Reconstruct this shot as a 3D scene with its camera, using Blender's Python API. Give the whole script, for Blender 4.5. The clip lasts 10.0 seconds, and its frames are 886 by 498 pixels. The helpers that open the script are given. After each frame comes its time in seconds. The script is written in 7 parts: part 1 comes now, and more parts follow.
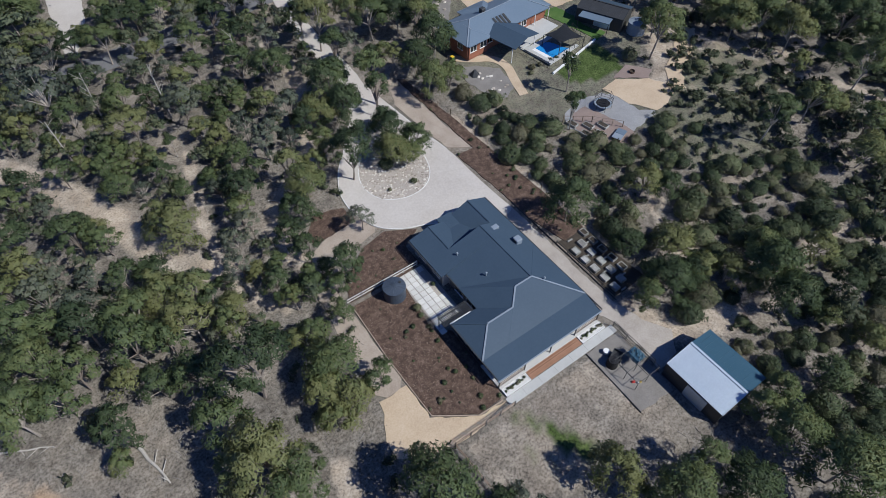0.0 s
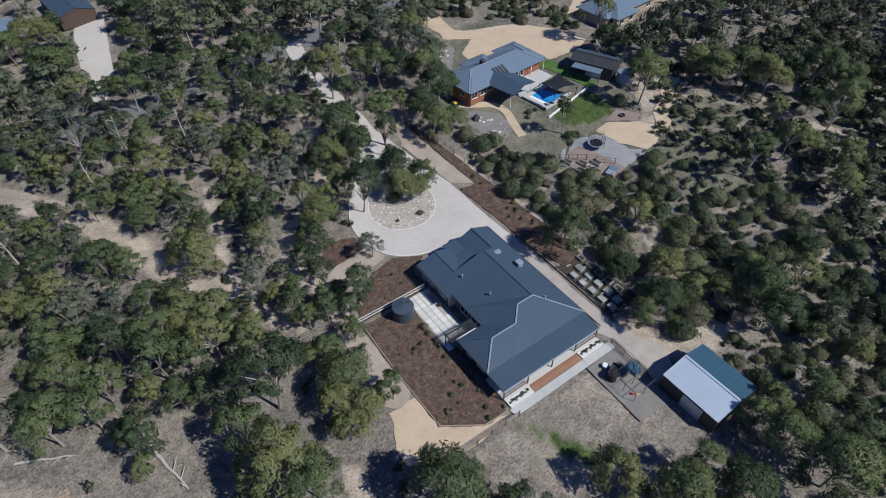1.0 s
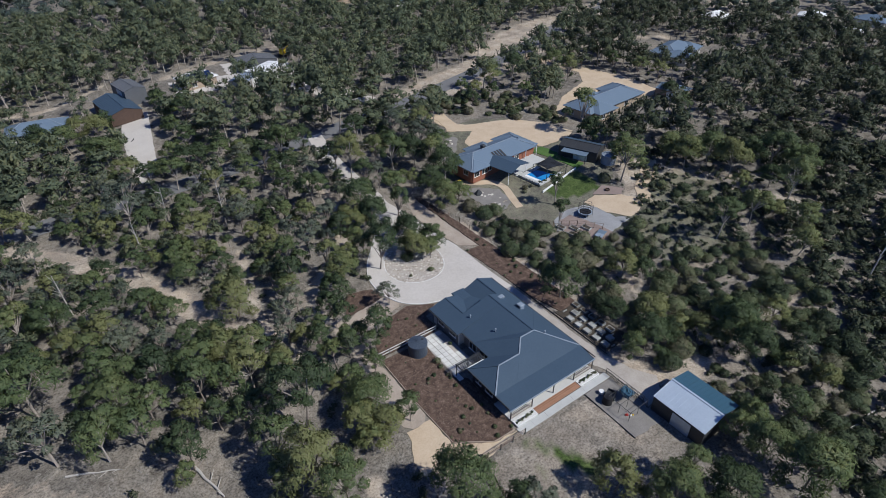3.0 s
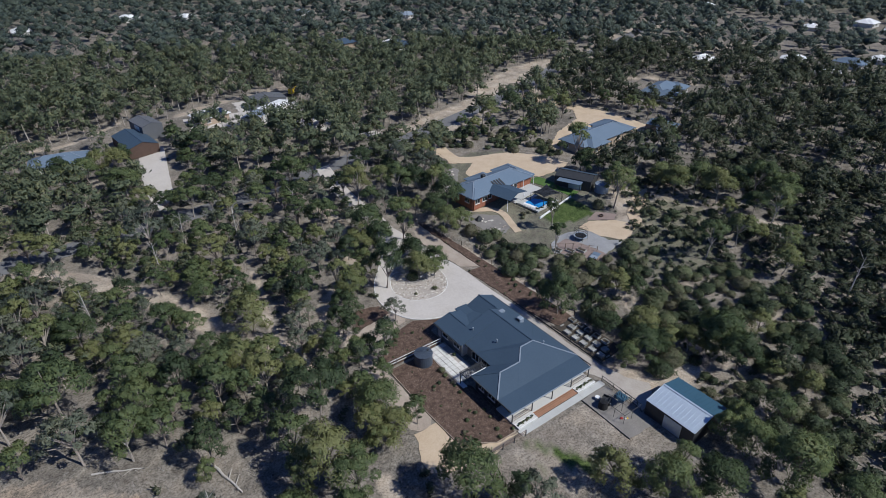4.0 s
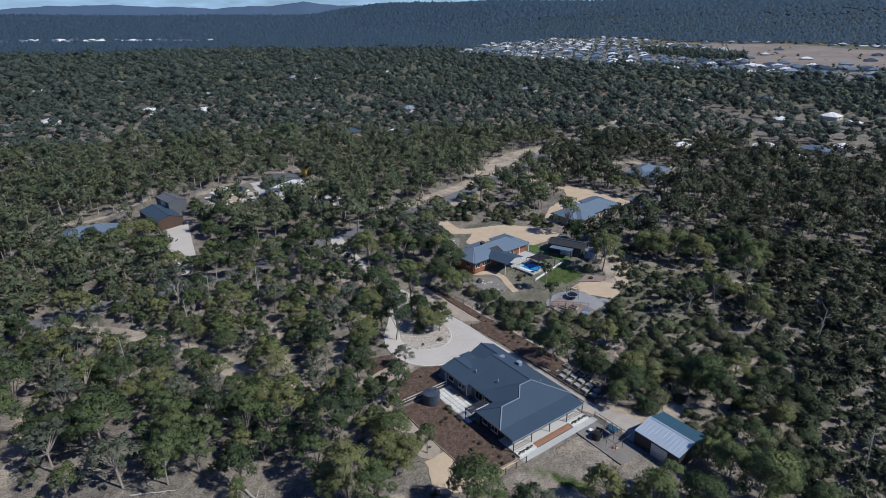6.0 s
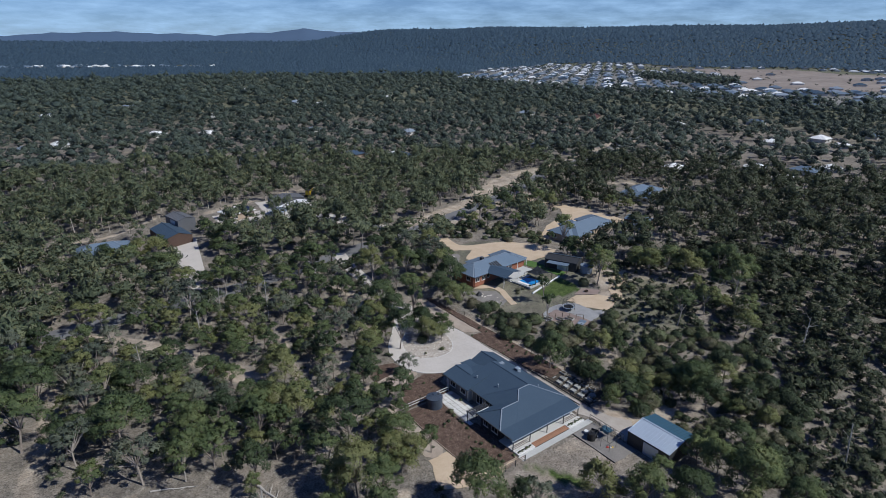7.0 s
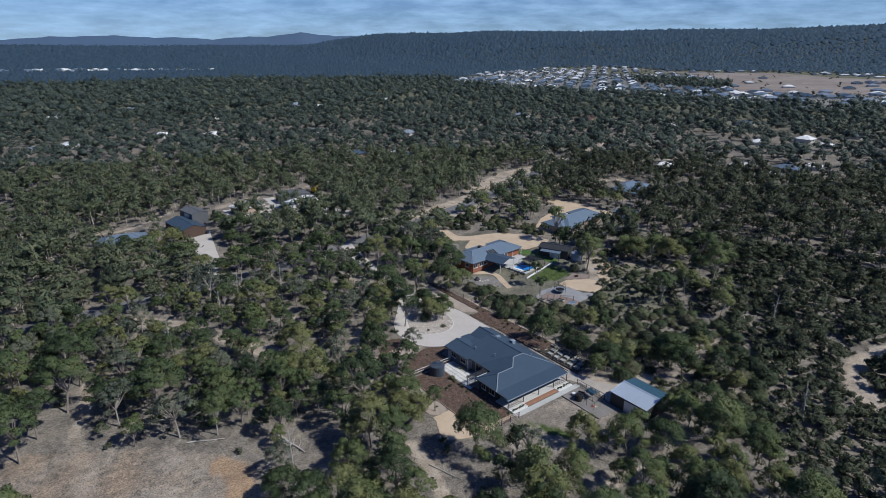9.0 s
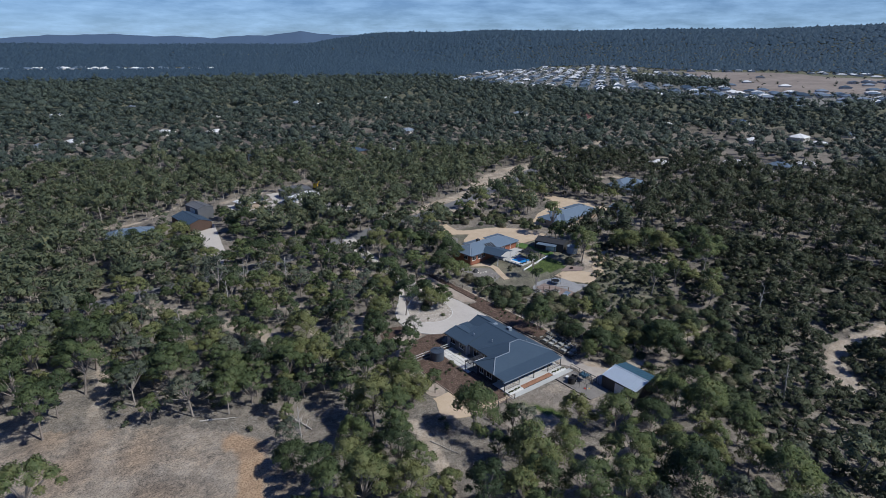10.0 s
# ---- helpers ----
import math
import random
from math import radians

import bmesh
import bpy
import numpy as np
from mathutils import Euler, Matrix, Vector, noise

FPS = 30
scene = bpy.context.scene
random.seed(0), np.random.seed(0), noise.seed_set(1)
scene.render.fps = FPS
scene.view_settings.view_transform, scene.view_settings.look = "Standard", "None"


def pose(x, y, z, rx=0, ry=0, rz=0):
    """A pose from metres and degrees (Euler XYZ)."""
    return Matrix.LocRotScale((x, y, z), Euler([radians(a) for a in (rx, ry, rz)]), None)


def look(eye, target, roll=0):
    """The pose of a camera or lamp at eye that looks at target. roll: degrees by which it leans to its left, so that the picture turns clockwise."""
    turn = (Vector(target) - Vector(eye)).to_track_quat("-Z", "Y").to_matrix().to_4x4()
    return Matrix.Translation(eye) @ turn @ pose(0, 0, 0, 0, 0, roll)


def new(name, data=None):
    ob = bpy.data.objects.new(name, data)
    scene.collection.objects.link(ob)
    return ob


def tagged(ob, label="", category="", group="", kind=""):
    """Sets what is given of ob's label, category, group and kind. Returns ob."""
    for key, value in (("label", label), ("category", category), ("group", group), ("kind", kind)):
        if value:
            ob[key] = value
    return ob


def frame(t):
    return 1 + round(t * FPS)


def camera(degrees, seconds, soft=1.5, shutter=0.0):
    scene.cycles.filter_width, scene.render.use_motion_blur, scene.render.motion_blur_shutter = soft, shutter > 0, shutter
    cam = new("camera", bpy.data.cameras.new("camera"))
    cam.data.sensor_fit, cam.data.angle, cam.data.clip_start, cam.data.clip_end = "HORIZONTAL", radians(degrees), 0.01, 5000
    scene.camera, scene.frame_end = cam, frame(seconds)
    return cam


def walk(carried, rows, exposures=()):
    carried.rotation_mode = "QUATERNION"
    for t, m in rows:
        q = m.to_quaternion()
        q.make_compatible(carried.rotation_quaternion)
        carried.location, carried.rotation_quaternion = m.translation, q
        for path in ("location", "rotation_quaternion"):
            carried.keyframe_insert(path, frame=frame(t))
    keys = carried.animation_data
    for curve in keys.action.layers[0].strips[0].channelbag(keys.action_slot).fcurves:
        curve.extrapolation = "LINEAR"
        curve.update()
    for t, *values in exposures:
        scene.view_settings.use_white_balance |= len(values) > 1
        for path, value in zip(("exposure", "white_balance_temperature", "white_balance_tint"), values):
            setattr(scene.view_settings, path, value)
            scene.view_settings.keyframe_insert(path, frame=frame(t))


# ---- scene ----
cam = camera(74.4, 10.0, soft=0.75)
PATH = [
    (0, (-2.232, 0.018, 65.296), (-1.502, 1.037, 63.737), 0.0),
    (0.5, (-4.713, -2.305, 65.477), (-3.935, -1.229, 63.981), 0.2),
    (1, (-7.162, -5.273, 65.622), (-6.341, -4.131, 64.201), -0.1),
    (1.5, (-9.688, -7.824, 65.828), (-8.824, -6.628, 64.478), -0.1),
    (2, (-12.326, -10.873, 65.561), (-11.416, -9.615, 64.3), -0.1),
    (2.5, (-14.785, -13.475, 65.589), (-13.844, -12.176, 64.394), -0.2),
    (4, (-22.635, -21.8, 65.655), (-21.618, -20.409, 64.639), -0.2),
    (4.5, (-25.105, -24.303, 65.559), (-24.064, -22.887, 64.606), -0.1),
    (5, (-27.651, -26.922, 65.24), (-26.585, -25.478, 64.358), -0.0),
    (5.5, (-30.006, -29.37, 65.389), (-28.919, -27.903, 64.572), -0.0),
    (6, (-32.491, -32.089, 65.352), (-31.384, -30.599, 64.608), 0.0),
    (7.5, (-39.268, -39.352, 65.715), (-38.136, -37.842, 65.053), 0.0),
    (8, (-41.364, -41.721, 65.456), (-40.23, -40.212, 64.796), 0.0),
    (8.5, (-43.414, -44.047, 65.459), (-42.278, -42.539, 64.8), 0.0),
    (9, (-45.584, -46.634, 65.48), (-44.445, -45.128, 64.821), 0.0),
    (9.5, (-47.495, -48.838, 65.604), (-46.354, -47.334, 64.942), 0.1),
    (10, (-49.343, -51.263, 65.577), (-48.201, -49.76, 64.915), 0.1),
]
walk(cam, [(t, look(eye, target, roll)) for t, eye, target, roll in PATH], [(0, 0.1, 6280, 7), (5, 0.0, 6280, 7), (8, -0.07, 6280, 7), (10, -0.07, 6280, 7)])

# ---- world, sun, exposure ----
SUN_AZ = math.atan2(-0.86, 0.51)       # direction towards the sun, in plan
SUN_EL = radians(48)
sun_dir = Vector((math.cos(SUN_AZ) * math.cos(SUN_EL), math.sin(SUN_AZ) * math.cos(SUN_EL), math.sin(SUN_EL)))
world = bpy.data.worlds.new("sky")
scene.world = world
world.use_nodes = True
wn, wl = world.node_tree.nodes, world.node_tree.links
wn.clear()
w_out, w_bg = wn.new("ShaderNodeOutputWorld"), wn.new("ShaderNodeBackground")
w_sky = wn.new("ShaderNodeTexSky")
w_sky.sky_type = "NISHITA"
w_sky.sun_disc = False
w_sky.sun_elevation = SUN_EL
w_sky.sun_rotation = radians(90) - SUN_AZ
w_sky.altitude = 200
w_sky.air_density, w_sky.dust_density, w_sky.ozone_density = 1.0, 0.15, 3.0
# thin streaky clouds all over the sky
w_co, w_map, w_noise, w_ramp, w_mix = (wn.new(n) for n in ("ShaderNodeTexCoord", "ShaderNodeMapping", "ShaderNodeTexNoise", "ShaderNodeValToRGB", "ShaderNodeMixRGB"))
w_map.inputs["Scale"].default_value = (6, 6, 30)
w_noise.inputs["Scale"].default_value, w_noise.inputs["Detail"].default_value, w_noise.inputs["Roughness"].default_value = 2.6, 8, 0.6
w_ramp.color_ramp.elements[0].position, w_ramp.color_ramp.elements[1].position = 0.36, 0.72
w_ramp.color_ramp.elements[0].color, w_ramp.color_ramp.elements[1].color = (0.18, 0.18, 0.18, 1), (0.82, 0.82, 0.82, 1)
w_mix.inputs[2].default_value = (14.6, 15.4, 13.0, 1)
wl.new(w_co.outputs["Generated"], w_map.inputs[0])
wl.new(w_map.outputs[0], w_noise.inputs["Vector"])
wl.new(w_noise.outputs[0], w_ramp.inputs[0])
# cloud lies thicker towards the horizon, where one looks along the layer
w_sep, w_flip, w_pow, w_fac = wn.new("ShaderNodeSeparateXYZ"), wn.new("ShaderNodeMath"), wn.new("ShaderNodeMath"), wn.new("ShaderNodeMath")
w_flip.operation, w_pow.operation, w_fac.operation = "SUBTRACT", "POWER", "MULTIPLY"
w_flip.use_clamp = True
w_flip.inputs[0].default_value, w_pow.inputs[1].default_value = 1.0, 5.0
wl.new(w_co.outputs["Generated"], w_sep.inputs[0])
wl.new(w_sep.outputs[2], w_flip.inputs[1])
wl.new(w_flip.outputs[0], w_pow.inputs[0])
wl.new(w_pow.outputs[0], w_fac.inputs[0])
wl.new(w_ramp.outputs[0], w_fac.inputs[1])
wl.new(w_fac.outputs[0], w_mix.inputs[0])
wl.new(w_sky.outputs[0], w_mix.inputs[1])
w_tint = wn.new("ShaderNodeMixRGB")
w_tint.blend_type = "MULTIPLY"
w_tint.inputs[0].default_value = 1
w_tint.inputs[2].default_value = (0.57, 0.82, 1.44, 1)
wl.new(w_mix.outputs[0], w_tint.inputs[1])
wl.new(w_tint.outputs[0], w_bg.inputs[0])
w_bg.inputs[1].default_value = 0.055
wl.new(w_bg.outputs[0], w_out.inputs[0])
sun_data = bpy.data.lights.new("sun", "SUN")
sun_data.energy, sun_data.angle, sun_data.color = 4.2, radians(0.53), (1.0, 0.97, 0.93)
sun = new("sun", sun_data)
sun.matrix_world = look(sun_dir * 300, (0, 0, 0))

# ---- materials ----
def material(name, colors, scale=1.0, fine=12.0, rough=0.8, metal=0.0, bump=0.3, bump_scale=None, coords="world", island=0.0, obj_random=0.0, wave=None, spec=0.4, detail=6.0):
    """A procedural surface: two or three colours mixed by noise at two sizes, with relief. scale, fine: noise cycles per metre."""
    m = bpy.data.materials.new(name)
    m.use_nodes = True
    n, l = m.node_tree.nodes, m.node_tree.links
    b = n["Principled BSDF"]
    b.inputs["Roughness"].default_value = rough
    b.inputs["Metallic"].default_value = metal
    b.inputs["Specular IOR Level"].default_value = spec
    if coords == "world":
        vec = n.new("ShaderNodeNewGeometry").outputs["Position"]
    else:
        vec = n.new("ShaderNodeTexCoord").outputs["Object"]
    big, small = n.new("ShaderNodeTexNoise"), n.new("ShaderNodeTexNoise")
    for tex, sc in ((big, scale), (small, fine)):
        tex.inputs["Scale"].default_value = sc
        tex.inputs["Detail"].default_value = detail
        tex.inputs["Roughness"].default_value = 0.62
        l.new(vec, tex.inputs["Vector"])
    mixed = n.new("ShaderNodeMath")
    mixed.operation = "MULTIPLY_ADD"
    l.new(small.outputs[0], mixed.inputs[0])
    mixed.inputs[1].default_value = 0.5
    half = n.new("ShaderNodeMath")
    half.operation = "MULTIPLY"
    half.inputs[1].default_value = 0.5
    l.new(big.outputs[0], half.inputs[0])
    l.new(half.outputs[0], mixed.inputs[2])
    value = mixed.outputs[0]
    for amount, node, socket in ((island, "ShaderNodeNewGeometry", "Random Per Island"), (obj_random, "ShaderNodeObjectInfo", "Random")):
        if amount:
            r, a = n.new(node), n.new("ShaderNodeMath")
            a.operation = "MULTIPLY_ADD"
            l.new(r.outputs[socket], a.inputs[0])
            a.inputs[1].default_value = amount
            c = n.new("ShaderNodeMath")
            c.operation = "ADD"
            c.inputs[1].default_value = -amount / 2
            l.new(value, c.inputs[0])
            l.new(c.outputs[0], a.inputs[2])
            value = a.outputs[0]
    ramp = n.new("ShaderNodeValToRGB")
    el = ramp.color_ramp.elements
    while len(el) < len(colors):
        el.new(0.5)
    for k, c in enumerate(colors):
        el[k].position = 0.3 + 0.4 * k / max(1, len(colors) - 1)
        el[k].color = (*c, 1)
    l.new(value, ramp.inputs[0])
    l.new(ramp.outputs[0], b.inputs["Base Color"])
    if bump:
        bn = n.new("ShaderNodeBump")
        bn.inputs["Strength"].default_value = bump
        bn.inputs["Distance"].default_value = 0.05
        if wave:
            wv = n.new("ShaderNodeTexWave")
            wv.bands_direction = wave[0]
            wv.inputs["Scale"].default_value = wave[1]
            l.new(vec, wv.inputs["Vector"])
            l.new(wv.outputs["Fac"], bn.inputs["Height"])
        else:
            l.new(small.outputs[0], bn.inputs["Height"])
        l.new(bn.outputs[0], b.inputs["Normal"])
    return m


def pierce(m, surface, scale, keep):
    """Opens gaps between leaf-sized cells."""
    n, l = m.node_tree.nodes, m.node_tree.links
    vo, lt, gap, mh = n.new("ShaderNodeTexVoronoi"), n.new("ShaderNodeMath"), n.new("ShaderNodeBsdfTransparent"), n.new("ShaderNodeMixShader")
    vo.inputs["Scale"].default_value = scale
    lt.operation = "LESS_THAN"
    lt.inputs[1].default_value = keep
    l.new(n.new("ShaderNodeNewGeometry").outputs["Position"], vo.inputs["Vector"])
    l.new(vo.outputs["Distance"], lt.inputs[0])
    l.new(lt.outputs[0], mh.inputs[0])
    l.new(gap.outputs[0], mh.inputs[1])
    l.new(surface, mh.inputs[2])
    l.new(mh.outputs[0], n["Material Output"].inputs["Surface"])


def leaf_material(name, colors, scale=0.14, obj_random=0.5, island=0.1, through_light=0.32, holes=0.0):
    """Dull evergreen foliage: colour by plant and by leaf cluster, some light shining through."""
    m = material(name, colors, scale=scale, fine=1.1, rough=0.62, bump=0, island=island, obj_random=obj_random, coords="world", spec=0.3, detail=3.0)
    n, l = m.node_tree.nodes, m.node_tree.links
    b, out = n["Principled BSDF"], n["Material Output"]
    tr, mx = n.new("ShaderNodeBsdfTranslucent"), n.new("ShaderNodeMixShader")
    mx.inputs[0].default_value = through_light
    l.new(b.inputs["Base Color"].links[0].from_socket, tr.inputs["Color"])
    l.new(b.outputs[0], mx.inputs[1])
    l.new(tr.outputs[0], mx.inputs[2])
    if holes:
        # sprays break up into leaves with gaps between them
        pierce(m, mx.outputs[0], holes, 0.5)
    else:
        l.new(mx.outputs[0], out.inputs["Surface"])
    return m


def core_material(name, colors, obj_random, leaf):
    """The dense body of a crown: the leaf colours broken up by leaf-sized relief."""
    m = material(name, colors, scale=0.14, fine=leaf, rough=0.7, bump=1.0, island=0.2, obj_random=obj_random, spec=0.2, detail=5.0)
    m.node_tree.nodes["Bump"].inputs["Distance"].default_value = 0.5 / leaf
    if leaf > 0.5:
        n, l = m.node_tree.nodes, m.node_tree.links
        pierce(m, n["Principled BSDF"].outputs[0], leaf * 1.6, 0.6)
    return m


def glass_material(name, tint=(0.02, 0.025, 0.03)):
    m = bpy.data.materials.new(name)
    m.use_nodes = True
    b = m.node_tree.nodes["Principled BSDF"]
    b.inputs["Base Color"].default_value = (*tint, 1)
    b.inputs["Roughness"].default_value = 0.06
    return m


def ground_material():
    """Bush floor: grey-brown litter, sand where the 'cover' attribute says so, thin dry grass."""
    m = bpy.data.materials.new("bush_ground")
    m.use_nodes = True
    n, l = m.node_tree.nodes, m.node_tree.links
    b = n["Principled BSDF"]
    b.inputs["Roughness"].default_value = 0.95
    b.inputs["Specular IOR Level"].default_value = 0.15
    pos = n.new("ShaderNodeNewGeometry").outputs["Position"]

    def noise_tex(scale, detail=6.0, rough=0.6):
        t = n.new("ShaderNodeTexNoise")
        t.inputs["Scale"].default_value, t.inputs["Detail"].default_value, t.inputs["Roughness"].default_value = scale, detail, rough
        l.new(pos, t.inputs["Vector"])
        return t.outputs[0]

    def ramp(value, stops):
        r = n.new("ShaderNodeValToRGB")
        el = r.color_ramp.elements
        while len(el) < len(stops):
            el.new(0.5)
        for k, (p, c) in enumerate(stops):
            el[k].position, el[k].color = p, (*c, 1)
        l.new(value, r.inputs[0])
        return r.outputs[0]

    def math_node(op, a, bb, clamp=False):
        q = n.new("ShaderNodeMath")
        q.operation, q.use_clamp = op, clamp
        for k, v in enumerate((a, bb)):
            if isinstance(v, (int, float)):
                q.inputs[k].default_value = v
            else:
                l.new(v, q.inputs[k])
        return q.outputs[0]

    def mix(fac, a, c):
        q = n.new("ShaderNodeMixRGB")
        l.new(fac, q.inputs[0])
        l.new(a, q.inputs[1])
        l.new(c, q.inputs[2])
        return q.outputs[0]

    n1, n2, n3, n4 = noise_tex(0.09), noise_tex(0.8, 9, 0.75), noise_tex(3.2, 7, 0.8), noise_tex(0.3, 8, 0.7)
    litter = ramp(n2, [(0.28, (0.092, 0.079, 0.066)), (0.5, (0.19, 0.171, 0.147)), (0.72, (0.318, 0.29, 0.254))])
    sand = ramp(n4, [(0.3, (0.27, 0.22, 0.17)), (0.5, (0.4, 0.34, 0.275)), (0.7, (0.52, 0.46, 0.39))])
    clay = ramp(n2, [(0.3, (0.28, 0.185, 0.12)), (0.7, (0.44, 0.32, 0.215))])
    grass = ramp(n2, [(0.3, (0.036, 0.058, 0.018)), (0.55, (0.075, 0.108, 0.034)), (0.75, (0.13, 0.15, 0.065))])
    at = n.new("ShaderNodeAttribute")
    at.attribute_name = "cover"
    sep = n.new("ShaderNodeSeparateColor")
    l.new(at.outputs["Color"], sep.inputs[0])
    # each cover breaks up along its edge
    rough_edge = math_node("SUBTRACT", math_node("MULTIPLY", n2, 1.4), 0.7)

    def edge(channel):
        v = math_node("ADD", math_node("MULTIPLY", sep.outputs[channel], 2.4), rough_edge)
        return math_node("SUBTRACT", v, 0.6, clamp=True)
    washed = ramp(n1, [(0.46, (0, 0, 0)), (0.68, (0.32, 0.32, 0.32))])
    litter = mix(washed, litter, sand)
    color = mix(edge(0), litter, sand)
    color = mix(edge(1), color, grass)
    color = mix(edge(2), color, clay)
    specks = ramp(n3, [(0.38, (0.42, 0.4, 0.38)), (0.5, (1, 1, 1)), (0.68, (1.35, 1.33, 1.3))])
    mul = n.new("ShaderNodeMixRGB")
    mul.blend_type = "MULTIPLY"
    mul.inputs[0].default_value = 0.8
    l.new(color, mul.inputs[1])
    l.new(specks, mul.inputs[2])
    # broad darker and pinker stains
    n5 = noise_tex(0.16, 5, 0.55)
    stains = ramp(n5, [(0.36, (0.7, 0.7, 0.71)), (0.5, (0.96, 0.96, 0.96)), (0.64, (1.1, 1.07, 1.03))])
    mul2 = n.new("ShaderNodeMixRGB")
    mul2.blend_type = "MULTIPLY"
    mul2.inputs[0].default_value = 0.9
    l.new(mul.outputs[0], mul2.inputs[1])
    l.new(stains, mul2.inputs[2])
    l.new(mul2.outputs[0], b.inputs["Base Color"])
    bn = n.new("ShaderNodeBump")
    bn.inputs["Strength"].default_value, bn.inputs["Distance"].default_value = 0.5, 0.12
    l.new(n2, bn.inputs["Height"])
    l.new(bn.outputs[0], b.inputs["Normal"])
    return m


M_GROUND = ground_material()
M_DRIVE = material("crushed_rock_drive", [(0.41, 0.37, 0.335), (0.49, 0.452, 0.413), (0.56, 0.522, 0.482)], 0.12, 3, 0.95, bump=0.25)
M_GRAVEL = material("tan_gravel", [(0.28, 0.245, 0.215), (0.38, 0.34, 0.3), (0.47, 0.425, 0.38)], 0.35, 6, 0.95, bump=0.3)
M_TANGRAVEL = material("brown_tan_gravel", [(0.25, 0.2, 0.16), (0.36, 0.3, 0.245), (0.46, 0.395, 0.33)], 0.3, 5, 0.95, bump=0.3)
M_GREYGRAVEL = material("grey_gravel", [(0.15, 0.138, 0.125), (0.21, 0.195, 0.18), (0.28, 0.26, 0.24)], 0.5, 7, 0.95, bump=0.3)
M_BLUEGRAVEL = material("blue_grey_gravel", [(0.2, 0.2, 0.205), (0.28, 0.28, 0.285), (0.35, 0.35, 0.355)], 0.4, 6, 0.95, bump=0.3)
M_SANDY = material("yellow_sand", [(0.4, 0.3, 0.205), (0.5, 0.39, 0.275), (0.58, 0.47, 0.35)], 0.3, 5, 0.95, bump=0.3)
M_MULCH = material("bark_mulch", [(0.025, 0.015, 0.01), (0.088, 0.056, 0.042), (0.245, 0.172, 0.132)], 1.3, 7, 0.95, bump=1.0, detail=9.0)
M_CONCRETE = material("pale_concrete", [(0.4, 0.4, 0.385), (0.5, 0.5, 0.485)], 0.4, 6, 0.85, bump=0.1)
M_KERB = material("kerb_concrete", [(0.55, 0.54, 0.52), (0.7, 0.69, 0.67)], 1.0, 8, 0.9, bump=0.15)
M_PAVER = material("limestone_paver", [(0.52, 0.51, 0.48), (0.68, 0.67, 0.64)], 0.8, 7, 0.85, bump=0.15, obj_random=0.3)
M_ROAD = material("asphalt", [(0.1, 0.1, 0.105), (0.15, 0.15, 0.155), (0.2, 0.2, 0.2)], 0.15, 6, 0.9, bump=0.2)
M_ROOF = material("slate_blue_steel_roof", [(0.046, 0.072, 0.106), (0.057, 0.086, 0.123)], 0.25, 3, 0.5, metal=0.0, bump=0.04, spec=0.12)
M_ROOF2 = material("blue_grey_steel_roof", [(0.115, 0.16, 0.215), (0.145, 0.19, 0.245)], 0.25, 3, 0.5, bump=0.05, spec=0.2)
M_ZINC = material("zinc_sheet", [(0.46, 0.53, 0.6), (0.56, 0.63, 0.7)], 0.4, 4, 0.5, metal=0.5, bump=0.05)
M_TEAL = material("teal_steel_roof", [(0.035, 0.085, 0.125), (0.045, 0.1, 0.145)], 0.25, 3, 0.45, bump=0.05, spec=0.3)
# grey steel of the sheds; also stands for eave shade on the house
M_SHADE = material("grey_steel_and_wall_shade", [(0.1, 0.105, 0.115), (0.14, 0.145, 0.155)], 0.3, 4, 0.6, bump=0.05, spec=0.2)
M_DARKBRICK = material("dark_brown_brick", [(0.07, 0.045, 0.035), (0.11, 0.07, 0.055)], 1.5, 9, 0.9, bump=0.2)
M_TRIM = material("off_white_paint", [(0.66, 0.66, 0.65), (0.76, 0.76, 0.75)], 0.8, 8, 0.6, bump=0.05)
M_CAP = material("ridge_cap_steel", [(0.2, 0.24, 0.29), (0.26, 0.3, 0.35)], 0.6, 5, 0.4, bump=0.05)
M_RENDER = material("pale_rendered_wall", [(0.45, 0.44, 0.42), (0.55, 0.54, 0.52)], 0.6, 8, 0.85, bump=0.1)
M_BRICK = material("red_brick_wall", [(0.2, 0.075, 0.045), (0.28, 0.11, 0.065), (0.34, 0.15, 0.1)], 1.5, 9, 0.9, bump=0.2)
M_TANBRICK = material("tan_brick_wall", [(0.3, 0.23, 0.17), (0.42, 0.34, 0.26)], 1.5, 9, 0.9, bump=0.2)
M_DARK = material("charcoal_paint", [(0.03, 0.032, 0.035), (0.05, 0.052, 0.055)], 1, 8, 0.55, bump=0.05)
M_TIMBER = material("weathered_timber", [(0.16, 0.12, 0.09), (0.26, 0.2, 0.16), (0.36, 0.29, 0.23)], 1.5, 9, 0.85, bump=0.3, obj_random=0.4)
M_DECK = material("oiled_deck_board", [(0.2, 0.1, 0.06), (0.29, 0.155, 0.095), (0.36, 0.2, 0.13)], 1.0, 7, 0.65, bump=0.15, obj_random=0.5)
M_SLEEPER = material("grey_sleeper", [(0.15, 0.15, 0.14), (0.3, 0.3, 0.28), (0.42, 0.42, 0.4)], 1.2, 7, 0.9, bump=0.3, obj_random=0.4)
M_SOIL = material("garden_soil", [(0.035, 0.028, 0.022), (0.08, 0.065, 0.05)], 1.5, 8, 0.95, bump=0.6)
M_TANK = material("tank_steel", [(0.045, 0.06, 0.085), (0.065, 0.082, 0.11)], 0.8, 5, 0.45, bump=0.1)
